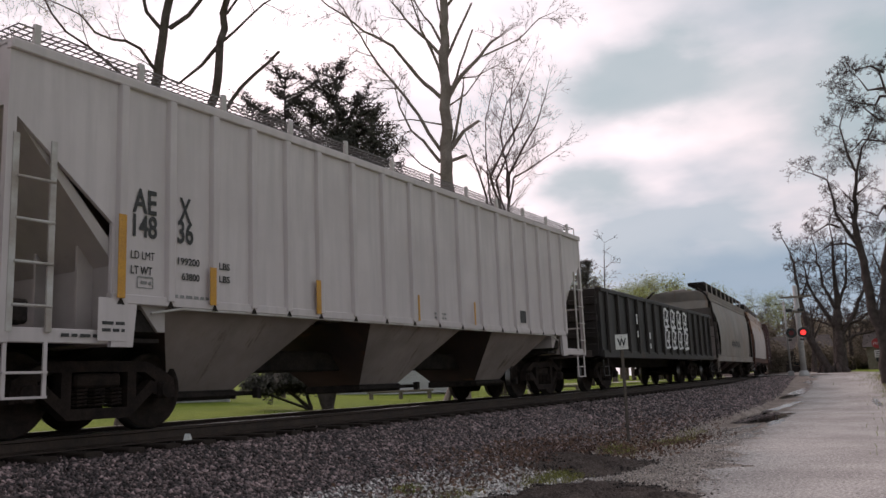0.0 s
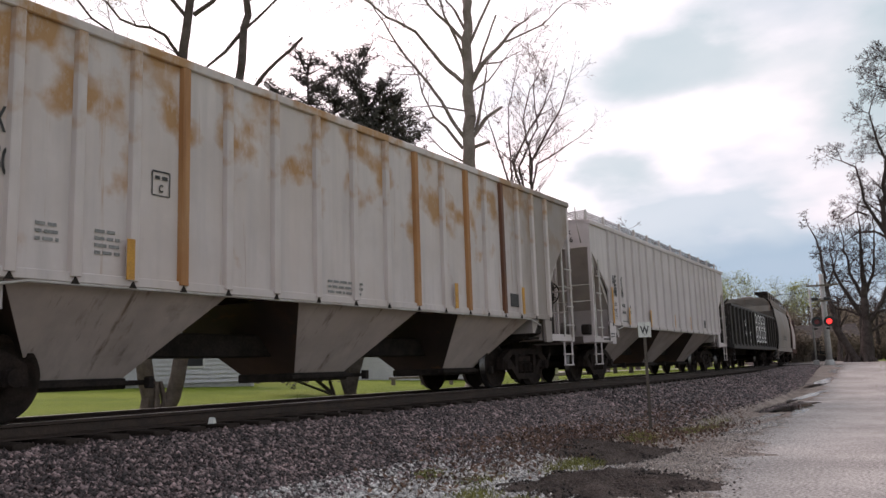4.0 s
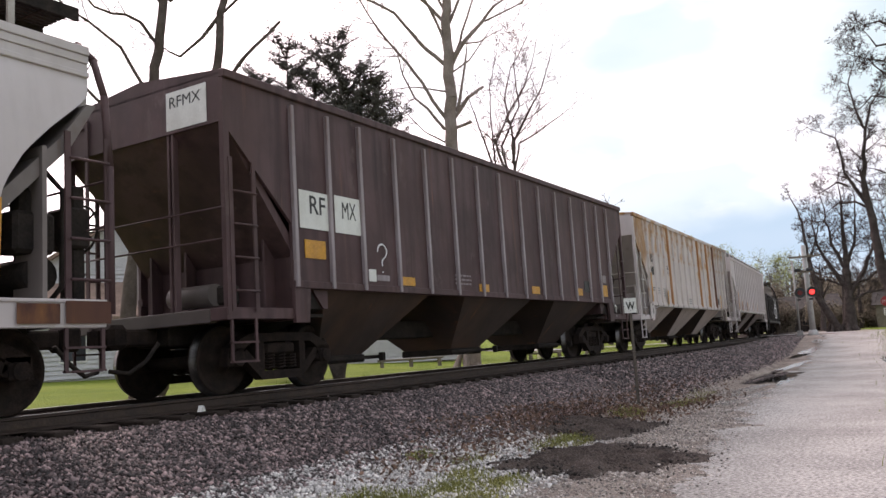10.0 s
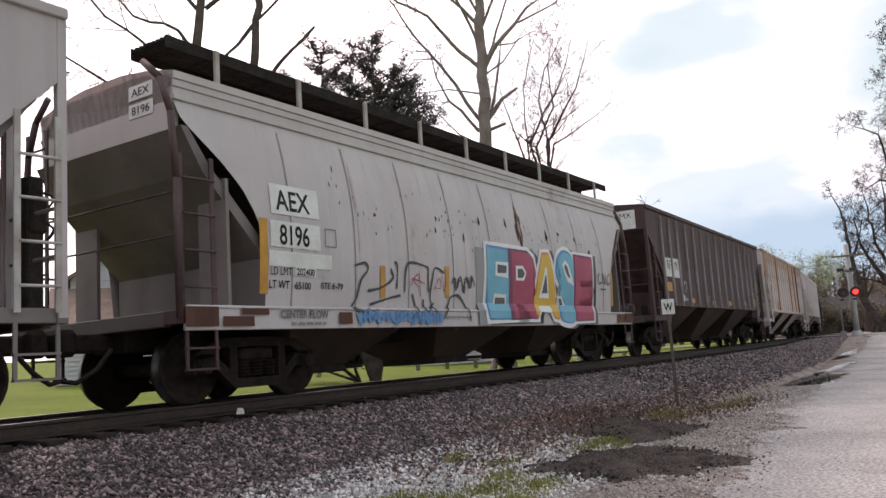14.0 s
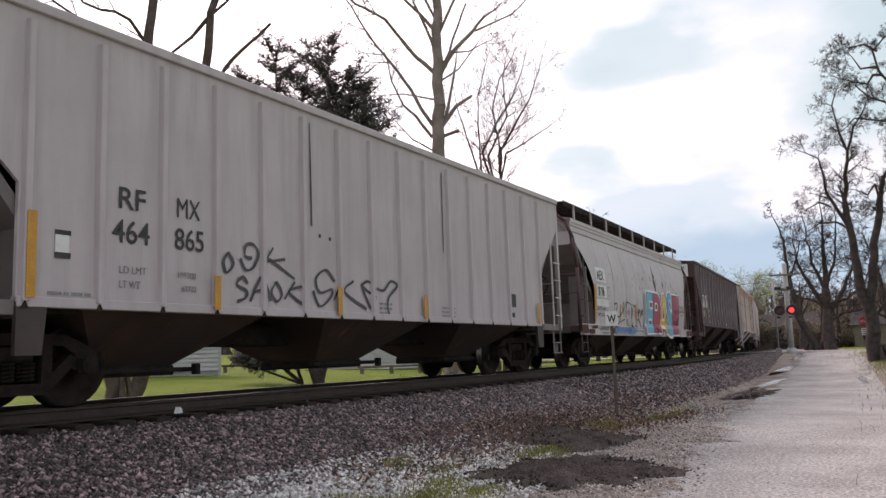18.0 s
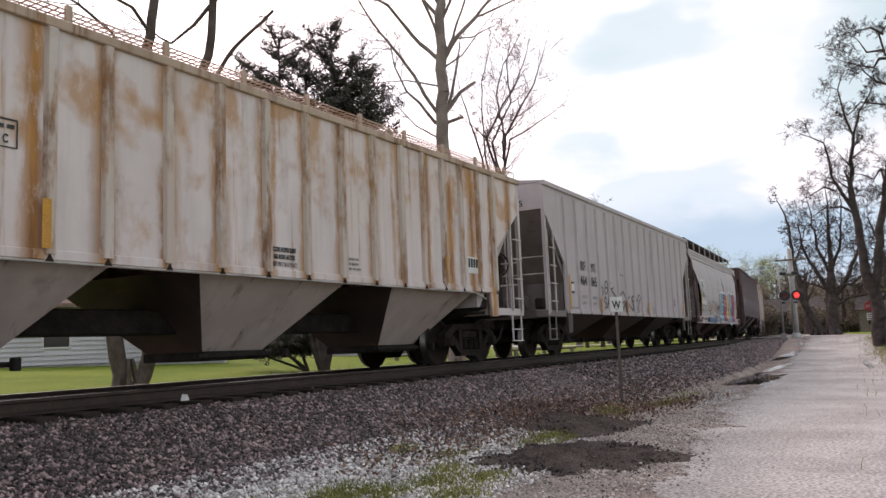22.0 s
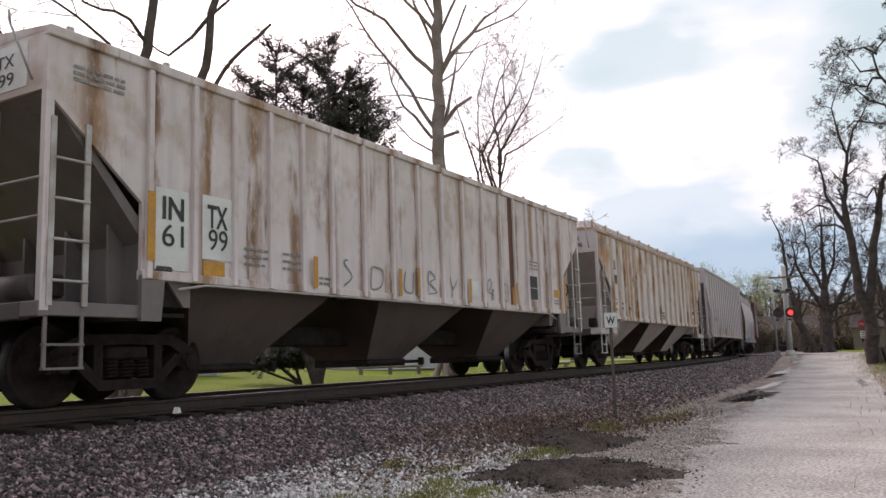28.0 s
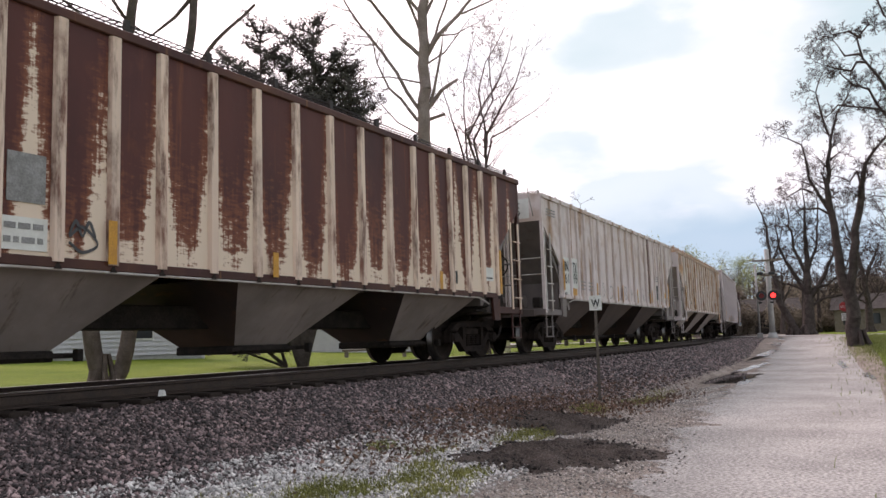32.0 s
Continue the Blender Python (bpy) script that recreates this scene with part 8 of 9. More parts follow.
wood("far_trees", "hazy belt of low brown brush and trees beyond the houses", [(120 + rw.uniform(0, 45), -26 + i * 2.3 + rw.uniform(-1, 1), rw.uniform(8, 11), 0.25) for i in range(22)], 12, None, 0, 0, 0, bark)
wood("far_trees", "belt of low trees beyond the lawn", [(66 + rw.uniform(-6, 10), 36 + rw.uniform(-2, 8), rw.uniform(6, 9), 0.2) for _ in range(5)], 9, None, 0, 0, 0)
tree("bare_tree", "thick-trunked bare tree standing behind the white house", 60.0, 60.4, [((0.0, 0.0, 1), 14.0, 0.6, (0, 0))], NARROW, bark_dark, 71)
wood("far_trees", "knee-high brown undergrowth beyond the street", [(112 + rw.uniform(0, 12), -30 + i * 0.75 + rw.uniform(-1, 1), rw.uniform(1.6, 3.2), 0.06) for i in range(66)], 35, brush_mat, 0.5, 0.13, 9, bark_dark)
wood("far_trees", "low tangled brown brush closing the end of the street", [(118 + rw.uniform(0, 30), -34 + i * 1.35 + rw.uniform(-1, 1), rw.uniform(4.5, 8), 0.15) for i in range(44)], 33, brush_mat, 0.7, 0.16, 12, bark_dark)
tree("bare_tree", "slender bare tree beside a dark fir behind the track", 56.5, 20.3, [((0.02, 0, 1), 10.5, 0.13, (0, 0))], LEADER | dict(kids=(22, 4, 2), clear=(0.2, 0.2, 0.2, 0), ratio=(0.16, 0.45, 0.5)), bark_dark, 61)
conifer("fir_tree", "dark narrow fir behind the track", 56.0, 21.3, [((0, 0), 9.0, 0.14, 1.7)], 14, clump=0.08, per=6, bare=1.5)

# ---- things beside the track and lane ----
steel_grey = worn("weathered_galvanised", (0.33, 0.32, 0.31), (0.25, 0.24, 0.235), 4, 40, 0.55, 0.4, bump=0.1)
dark_post = worn("rusty_post", (0.09, 0.075, 0.065), (0.13, 0.1, 0.08), 5, 40, 0.8, 0.2)
sign_white = worn("sign_white", (0.72, 0.71, 0.68), (0.62, 0.6, 0.57), 6, 40, 0.5, bump=0)
sign_black = worn("sign_black", (0.015, 0.015, 0.016), (0.025, 0.025, 0.025), 6, 40, 0.5, bump=0)
sign_red = worn("sign_red", (0.42, 0.02, 0.02), (0.33, 0.025, 0.025), 6, 40, 0.45, bump=0)
siding = worn("white_lap_siding", (0.6, 0.585, 0.6), (0.52, 0.505, 0.52), 0.7, 30, 0.7, bump=0.1)
shingle = worn("brown_shingles", (0.22, 0.15, 0.12), (0.3, 0.21, 0.17), 1.5, 12, 0.9, bump=0.5)
brick_red = worn("red_brown_brick", (0.24, 0.11, 0.085), (0.3, 0.15, 0.11), 2, 20, 0.9)
concrete = worn("grey_concrete", (0.36, 0.35, 0.34), (0.45, 0.44, 0.43), 2, 30, 0.85)
glass_dark = base("window_glass", (0.03, 0.035, 0.04), 0.08)[0]
dark_roof = worn("dark_grey_shingles", (0.06, 0.05, 0.047), (0.09, 0.077, 0.072), 1.5, 12, 0.9, bump=0.4)
wood_grey = worn("weathered_rail_wood", (0.16, 0.13, 0.1), (0.22, 0.19, 0.16), 3, 30, 0.9)


def facing(x, y):
    """The turn by which a thing's -y side looks at the lane's watcher."""
    return math.atan2(y, x) - math.pi / 2


def whistle_post():
    x, y = 17.04, 5.78
    s = thing("whistle_sign", "white square W sign on a thin dark steel post", "sign", Matrix.Translation((x, y, ground_z(x, y))) @ Matrix.Rotation(facing(x, y) + 0.25, 4, "Z"))
    top = 2.31 - ground_z(x, y)
    bm = bmesh.new()
    add_prism(bm, [(-0.012, -0.3), (0.03, -0.3), (0.03, top + 0.1), (-0.012, top + 0.1)], -0.028, 0.028)
    part("post", bm, dark_post, s)
    bm = bmesh.new()
    add_box(bm, -0.135, 0.135, -0.024, -0.014, top - 0.16, top + 0.16, 0.004)
    p = part("plate", bm, sign_white, s)
    lettering("W", 0.23, sign_black, p, -0.095, top - 0.085, y=-0.027, width=0.19, bold=0.006)
    bm = bmesh.new()
    for z in (top - 0.11, top + 0.11):
        add_tube(bm, (0, -0.03, z), (0, -0.012, z), 0.009, n=6)
    part("bolt", bm, dark_post, s)


whistle_post()


def red_lamp(name, strength):
    m, nt, b = base(name, (0.5, 0.02, 0.02), 0.3)
    b.inputs["Emission Color"].default_value, b.inputs["Emission Strength"].default_value = (1.0, 0.04, 0.03, 1), strength
    return m


lit, dim_lens = red_lamp("lit_red_lens", 2.4), base("dark_red_lens", (0.2, 0.01, 0.01), 0.25)[0]


def crossing_signal(x, y, label, lamps=(dim_lens, lit), far=False):
    g = ground_z(x, y)
    s = thing("crossing_signal", label, "railway signal", Matrix.Translation((x, y, g)) @ Matrix.Rotation(facing(x, y), 4, "Z"))
    bm = bmesh.new()
    add_tube(bm, (-0.62, 0, -0.1), (-0.62, 0, 4.9), 0.06, n=10)
    part("mast", bm, steel_grey, s)
    bm = bmesh.new()
    add_box(bm, -0.8, -0.44, -0.18, 0.18, 0, 0.35, 0.03)
    part("mast_base", bm, steel_grey, s)
    bm = bmesh.new()
    add_tube(bm, (-0.62, 0, 2.78), (0.5, -0.05, 2.78), 0.03, n=6)
    add_tube(bm, (-0.95, 0, 4.25), (0.75, 0, 4.25), 0.035, n=6)
    part("cross_arm", bm, steel_grey, s)
    for k, lx in enumerate((-0.36, 0.36)):
        bm = bmesh.new()
        add_tube(bm, (lx, -0.06, 2.78), (lx, -0.02, 2.78), 0.33, n=20)
        bg = part("lamp_background", bm, sign_black, s, "black round background disc")
        bm = bmesh.new()
        add_tube(bm, (lx, -0.1, 2.78), (lx, -0.07, 2.78), 0.16, n=18)
        part("lens", bm, lamps[k], bg, "red signal lens")
        bm = bmesh.new()
        for i in range(9):
            a, b = math.pi * i / 9, math.pi * (i + 1) / 9
            q = [bm.verts.new((lx + 0.18 * math.cos(t), yy, 2.78 + 0.18 * math.sin(t))) for yy in (-0.06, -0.32) for t in (a, b)]
            bm.faces.new((q[0], q[1], q[3], q[2]))
        part("hood", bm, sign_black, bg)
        bm = bmesh.new()
        add_box(bm, lx - 0.2, lx + 0.2, -0.12, 0.12, 4.14, 4.34, 0.04)
        part("bracket_lamp", bm, sign_black, s)
        bm = bmesh.new()
        add_box(bm, lx - 0.22, lx + 0.02, -0.1, 0.1, 2.28, 2.4, 0.03)
        part("bell_bracket", bm, sign_black, s)
    return s


crossing_signal(57.5, 7.72, "grey crossing signal with two black-backed red lamps, one lit")


def utility_pole(x, y, top, label):
    g = ground_z(x, y)
    p = thing("utility_pole", label, "utility pole", Matrix.Translation((x, y, g)) @ Matrix.Rotation(facing(x, y), 4, "Z"))
    bm = bmesh.new()
    add_tube(bm, (0, 0, -0.2), (0, 0, 0.35), 0.42, 0.26, n=12)
    add_tube(bm, (0, 0, 0.3), (0, 0, top - g), 0.2, 0.15, n=12)
    part("pole", bm, concrete, p)
    for z, w in ((top - g - 0.75, 0.95), (top - g - 1.75, 0.4)):
        bm = bmesh.new()
        add_box(bm, -w, w, -0.22, -0.12, z - 0.06, z + 0.06, 0.01)
        arm = part("crossarm", bm, wood_grey, p)
        for k in (-0.85, -0.3, 0.3, 0.85):
            bm = bmesh.new()
            add_tube(bm, (k * w, -0.17, z + 0.06), (k * w, -0.17, z + 0.22), 0.045, 0.03, n=8)
            part("insulator", bm, steel_grey, arm)
    return p


utility_pole(58.3, 7.68, 7.0, "pale weathered utility pole with two short crossarms")


def wire(a, b, sag, r, label):
    bm = bmesh.new()
    pts = [Vector(a).lerp(Vector(b), i / 16) - Vector((0, 0, sag * 4 * (i / 16) * (1 - i / 16))) for i in range(17)]
    add_path(bm, pts, r, 4)
    tagged(obj("overhead_wire", bm, sign_black), label, "wire")


wire((58.3, 7.9, 5.9), (70, 40, 7.2), 0.4, 0.02, "thin black overhead wire above the track")
wire((58.3, 7.5, 6.3), (61, -50, 8.0), 0.8, 0.02, "thin black overhead wire along the cross street")


def stop_sign(x, y):
    g = ground_z(x, y)
    s = thing("stop_sign", "red octagonal stop sign over a small white plate", "sign", Matrix.Translation((x, y, g)) @ Matrix.Rotation(facing(x, y), 4, "Z"))
    bm = bmesh.new()
    add_box(bm, -0.03, 0.03, -0.02, 0.02, -0.2, 2.3)
    part("post", bm, dark_post, s)
    bm = bmesh.new()
    add_poly(bm, [(0.26 * math.cos(radians(22.5 + 45 * i)), 1.98 + 0.26 * math.sin(radians(22.5 + 45 * i))) for i in range(8)], -0.04, -0.025)
    p = part("plate", bm, sign_red, s)
    lettering("STOP", 0.17, sign_white, p, -0.19, 1.92, y=-0.045, width=0.38)
    bm = bmesh.new()
    add_box(bm, -0.17, 0.17, -0.04, -0.025, 1.28, 1.64, 0.004)
    p = part("plate", bm, sign_white, s, "small white plate with dark bars")
    bm = bmesh.new()
    for z in (1.36, 1.46, 1.56):
        add_box(bm, -0.12, 0.12, -0.046, -0.041, z - 0.02, z + 0.02)
    part("bar", bm, sign_black, p)


stop_sign(46.5, 2.6)


# ---- houses ----
def lap_wall(name, parent, x0, x1, z0, z1, y, openings=(), board=0.2):
    """A wall of lapped boards, each its own piece, round rectangular openings (x0, x1, z0, z1)."""
    bm = bmesh.new()
    add_box(bm, x0, x1, y + 0.03, y + 0.2, z0, z1)
    w = part(name, bm, siding, parent)
    z = z0
    while z < z1 - 0.02:
        spans = [(x0, x1)]
        for a, b, c, d in openings:
            if z + board > c and z < d:
                spans = [q for s, e in spans for q in ((s, min(e, a)), (max(s, b), e)) if q[1] - q[0] > 0.02]
        for s, e in spans:
            bm = bmesh.new()
            add_prism(bm, [(y + 0.03, z), (y - 0.045, z), (y + 0.012, min(z + board, z1)), (y + 0.03, min(z + board, z1))], s, e)
            part("board", bm, siding, w)
        z += board
    return w


def house():
    x, y = 28.0, 28.6
    g = ground_z(x, y)
    m = Matrix.Translation((x, y, g)) @ Matrix.Rotation(math.atan2(-3.4, 5.2), 4, "Z")
    h = thing("house", "white lap-sided house with brown shingle roofs and a low front wing", "house", m)
    # low front wing, from the corner leftwards
    wing = lap_wall("wall", h, -9.5, 0.0, 0.25, 2.75, 0.0, [(-7.6, -6.6, 1.0, 2.2), (-3.2, -2.2, 1.0, 2.2)])
    bm = bmesh.new()
    add_box(bm, -9.5, 0.0, 0.02, 0.2, -0.6, 0.25)
    part("foundation", bm, concrete, h)
    for wx in (-7.6, -3.2):
        bm = bmesh.new()
        add_box(bm, wx, wx + 1.0, 0.0, 0.028, 1.0, 2.2)
        win = part("window", bm, glass_dark, h)
        bm = bmesh.new()
        for q in ((wx - 0.08, wx + 1.08, 0.92, 1.0), (wx - 0.08, wx + 1.08, 2.2, 2.28), (wx - 0.08, wx, 1.0, 2.2), (wx + 1.0, wx + 1.08, 1.0, 2.2), (wx, wx + 1.0, 1.57, 1.63)):
            add_box(bm, q[0], q[1], -0.03, 0.03, q[2], q[3])
        part("frame", bm, sign_white, win)
    bm = bmesh.new()
    add_box(bm, -0.05, 0.14, 0.02, 7.0, -0.6, 2.75)
    part("side_wall", bm, siding, h)
    # wing roof, sloping back up to the main block
    bm = bmesh.new()
    q = [bm.verts.new(p) for p in ((-9.9, -0.45, 2.7), (0.45, -0.45, 2.7), (0.45, 4.0, 4.7), (-9.9, 4.0, 4.7), (-9.9, -0.45, 2.86), (0.45, -0.45, 2.86), (0.45, 4.0, 4.86), (-9.9, 4.0, 4.86))]
    for f in ((0, 1, 2, 3), (7, 6, 5, 4), (0, 4, 5, 1), (1, 5, 6, 2), (2, 6, 7, 3), (3, 7, 4, 0)):
        bm.faces.new([q[i] for i in f])
    part("wing_roof", bm, shingle, h)
    # main block behind, gable towards the track
    lap_wall("gable_wall", h, -9.0, -1.2, 4.2, 5.2, 3.9)
    bm = bmesh.new()
    add_poly(bm, [(-9.0, 5.2), (-1.2, 5.2), (-5.1, 7.7)], 3.9, 4.1)
    gable = part("gable", bm, siding, h)
    for k in range(13):
        z = 5.2 + k * 0.18
        half = 3.9 * (7.7 - z) / 2.5
        bm = bmesh.new()
        add_prism(bm, [(3.89, z), (3.84, z), (3.875, z + 0.18), (3.89, z + 0.18)], -5.1 - half, -5.1 + half)
        part("board", bm, siding, gable)
    bm = bmesh.new()
    add_box(bm, -9.0, -1.2, 4.1, 12.0, -0.6, 5.2)
    part("main_block", bm, siding, h)
    for s in (-1, 1):
        bm = bmesh.new()
        add_poly(bm, [(-5.1, 7.75), (-5.1 + s * 4.5, 4.87), (-5.1 + s * 4.5, 5.05), (-5.1, 7.95)], 3.5, 12.4)
        part("roof", bm, shingle, h)


house()


def garage(x, y, turn, w, d, z1, ridge, label):
    h = thing("garage", label, "garage", Matrix.Translation((x, y, ground_z(x, y))) @ Matrix.Rotation(turn, 4, "Z"))
    lap_wall("wall", h, -w / 2, w / 2, 0.0, z1, 0.0)
    bm = bmesh.new()
    add_box(bm, -w / 2, w / 2, 0.2, d, -0.4, z1)
    part("body", bm, siding, h)
    for s in (0, 1):
        bm = bmesh.new()
        ys = (-0.3, d / 2) if s == 0 else (d / 2, d + 0.3)
        zz = (z1 - 0.1, ridge) if s == 0 else (ridge, z1 - 0.1)
        add_prism(bm, [(ys[0], zz[0]), (ys[1], zz[1]), (ys[1], zz[1] + 0.14), (ys[0], zz[0] + 0.14)], -w / 2 - 0.3, w / 2 + 0.3)
        part("roof", bm, shingle, h)


garage(40.3, 27.7, math.atan2(-3.8, 2.9), 7.0, 5.0, 2.3, 3.6, "low white lap-sided garage with a brown roof across the lawn")


def log_rail(x0, y0, x1, y1):
    """A long pole on short posts along the edge of the lawn."""
    a = math.atan2(y1 - y0, x1 - x0)
    w = math.hypot(x1 - x0, y1 - y0)
    f = thing("log_rail", "low weathered pole on short posts along the lawn", "fence", Matrix.Translation((x0, y0, ground_z(x0, y0))) @ Matrix.Rotation(a, 4, "Z"))
    for k in range(3):
        bm = bmesh.new()
        add_box(bm, w * (0.06 + 0.44 * k) - 0.09, w * (0.06 + 0.44 * k) + 0.09, -0.08, 0.08, -0.1, 0.3, 0.02)
        part("post", bm, wood_grey, f)
    bm = bmesh.new()
    add_tube(bm, (0, 0, 0.34), (w, 0, 0.34), 0.06, n=8)
    part("pole", bm, wood_grey, f)


log_rail(40.4, 19.7, 44.1, 17.5)
log_rail(30.6, 31.0, 33.0, 29.4)
log_rail(33.5, 24.6, 36.5, 22.6)


def yard_pillar(x, y, label):
    """A square garden pillar under a broad stepped cap with a knob."""
    p = thing("yard_pillar", label, "garden pillar", Matrix.Translation((x, y, ground_z(x, y))) @ Matrix.Rotation(facing(x, y) + 0.5, 4, "Z"))
    bm = bmesh.new()
    add_box(bm, -0.19, 0.19, -0.19, 0.19, -0.1, 0.78, 0.01)
    part("shaft", bm, pillar_mat, p)
    for z, r in ((0.7, 0.3), (0.8, 0.42)):
        bm = bmesh.new()
        bmesh.ops.create_cone(bm, cap_ends=True, segments=4, radius1=r * 1.3, radius2=r * 0.5, depth=0.14, matrix=Matrix.Translation((0, 0, z + 0.07)) @ Matrix.Rotation(math.pi / 4, 4, "Z"))
        part("cap", bm, pillar_mat, p)
    bm = bmesh.new()
    add_tube(bm, (0, 0, 0.93), (0, 0, 1.06), 0.1, 0.05, n=8)
    part("knob", bm, pillar_mat, p)


pillar_mat = worn("cream_painted_wood", (0.62, 0.6, 0.4), (0.54, 0.52, 0.34), 3, 30, 0.7)
yard_pillar(42.1, 19.6, "cream garden pillar with a broad cap on the lawn")
yard_pillar(78.0, 30.5, "small far cream garden pillar with a broad cap")


def far_building(name, label, x, y, w, d, h, wall_m, roof_m, turn=0.0, flat=True):
    b = thing(name, label, "building", Matrix.Translation((x, y, ground_z(x, y))) @ Matrix.Rotation(turn, 4, "Z"))
    bm = bmesh.new()
    add_box(bm, 0, d, -w / 2, w / 2, -0.5, h)
    part("wall", bm, wall_m, b)
    bm = bmesh.new()
    if flat:
        add_box(bm, -0.4, d + 0.4, -w / 2 - 0.4, w / 2 + 0.4, h, h + 0.45, 0.03)
    else:
        add_poly(bm, [(-0.4, h - 0.1), (d / 2, h + 1.9), (d + 0.4, h - 0.1)], -w / 2 - 0.4, w / 2 + 0.4)
    part("roof", bm, roof_m, b)
    n = int(w / 2.6)
    for i in range(n):
        bm = bmesh.new()
        yy = -w / 2 + (i + 0.5) * w / n
        add_box(bm, -0.03, 0.02, yy - 0.55, yy + 0.55, 0.9, h - 0.6)
        win = part("window", bm, glass_dark, b)
        bm = bmesh.new()
        for q in ((yy - 0.62, yy - 0.55, 0.85, h - 0.55), (yy + 0.55, yy + 0.62, 0.85, h - 0.55), (yy - 0.62, yy + 0.62, h - 0.62, h - 0.55), (yy - 0.62, yy + 0.62, 0.84, 0.9)):
            add_box(bm, -0.05, 0.0, q[0], q[1], q[2], q[3])
        part("frame", bm, wood_grey, win)


far_building("shop_building", "low dark flat-roofed building beyond the street", 118, 14.3, 7, 8, 2.6, dark_roof, dark_roof, 0.1)
far_building("house", "small dark house beyond the street trees", 112, 3.0, 9, 8, 2.8, wood_grey, dark_roof, 0.0, False)
far_building("house", "grey house behind the bare trees", 104, -6.0, 8, 8, 2.8, wood_grey, dark_roof, 0.0, False)
far_building("house", "tan house behind the bare trees", 118, 16.0, 8, 8, 3.0, wood_grey, dark_roof, 0.2, False)


def parked_car(x, y, turn, color, label):
    c = thing("parked_car", label, "car", Matrix.Translation((x, y, ground_z(x, y) + 0.0)) @ Matrix.Rotation(turn, 4, "Z"))
    paint = worn("car_paint", color, tuple(q * 0.9 for q in color), 2, 20, 0.3, bump=0)
    bm = bmesh.new()
    add_poly(bm, [(-2.2, 0.3), (2.2, 0.3), (2.25, 0.65), (1.9, 0.82), (1.0, 0.92), (0.45, 1.36), (-1.0, 1.4), (-1.75, 0.98), (-2.2, 0.9)], -0.85, 0.85)
    bmesh.ops.bevel(bm, geom=bm.edges[:], offset=0.06, segments=2, affect="EDGES")
    body = part("body", bm, paint, c)
    for s in (-1, 1):
        bm = bmesh.new()
        add_poly(bm, [(0.8, 0.95), (0.4, 1.28), (-0.95, 1.31), (-1.5, 0.98)], s * 0.84, s * 0.87)
        part("side_window", bm, glass_dark, c)
        for wx in (-1.35, 1.4):
            bm = bmesh.new()
            add_tube(bm, (wx, s * 0.7, 0.32), (wx, s * 0.9, 0.32), 0.32, n=16)
            w = part("wheel", bm, sign_black, c)
            bm = bmesh.new()
            add_tube(bm, (wx, s * 0.9, 0.32), (wx, s * 0.91, 0.32), 0.19, n=12)
            part("hubcap", bm, steel_grey, w)


parked_car(190.0, 13.3, 1.5, (0.6, 0.6, 0.6), "silver parked car beyond the cross street")
parked_car(170.0, 20.0, 1.6, (0.55, 0.54, 0.53), "white parked car far beyond the low building")
parked_car(150.0, 2.5, 1.5, (0.1, 0.11, 0.13), "dark parked car behind the verge trees")


# ---- spoil heaps, puddles, tufts ----
def heap(name, label, cx, cy, a, b, h, turn, material, seed):
    """A low uneven spread of cinders that thins out into crumbs, with grit showing through."""
    rng = random.Random(seed)
    verts, faces = [], []
    n, m = 110, 20
    off = seed * 3.1
    def edge(t):
        p = Vector((math.cos(t), math.sin(t), 0))
        return 1 + 0.6 * noise.noise(p * 1.4 + Vector((0, 0, off))) + 0.28 * noise.noise(p * 4.5 + Vector((0, 0, off))) + 0.2 * noise.noise(p * 13 + Vector((0, 0, off)))
    def place(u, v):
        return cx + u * math.cos(turn) - v * math.sin(turn), cy + u * math.sin(turn) + v * math.cos(turn)
    for k in range(m + 1):
        f = k / m
        for i in range(n):
            t = i * math.tau / n
            w = edge(t) * f
            x, y = place(a * w * math.cos(t), b * w * math.sin(t))
            q = Vector((x, y, off))
            z = h * (1 - f ** 1.5) * (0.9 + 0.9 * noise.noise(q * 1.9)) + 0.045 * (1 - f ** 4) * (noise.noise(q * 6) + 0.6 * noise.noise(q * 15))
            verts.append((x, y, ground_z(x, y) + (z + 0.008 if f < 0.97 else -0.02)))
    for k in range(m):
        for i in range(n):
            j = (i + 1) % n
            faces.append((k * n + i, k * n + j, (k + 1) * n + j, (k + 1) * n + i))
    ob = mesh_of(name, verts, faces, material, True)
    tagged(ob, label, "spoil heap")
    # crumbs: small clods over and round the heap
    vs, fs = [], []
    for _ in range(900):
        t, f = rng.uniform(0, math.tau), abs(rng.gauss(0.85, 0.13))
        w = edge(t) * f
        x, y = place(a * w * math.cos(t), b * w * math.sin(t))
        r = rng.uniform(0.008, 0.028) * rng.uniform(0.5, 1.3)
        c = Vector((x, y, ground_z(x, y) + r * 0.5 + (h * 0.8 * (1 - f ** 1.5) if f < 1 else 0)))
        k = len(vs)
        for d in ((1, 0, 0), (-0.5, 0.87, 0), (-0.5, -0.87, 0), (0, 0, 1), (0, 0, -1)):
            q = c + Vector(d) * r * rng.uniform(0.7, 1.3)
            vs.append((q.x, q.y, q.z))
        fs += [(k, k + 1, k + 3), (k + 1, k + 2, k + 3), (k + 2, k, k + 3), (k + 1, k, k + 4), (k + 2, k + 1, k + 4), (k, k + 2, k + 4)]
    tagged(fast_mesh("cinder_crumbs", vs, fs, crumb), "loose crumbs of dark cinders in the grit", "cinders", kind="stuff")


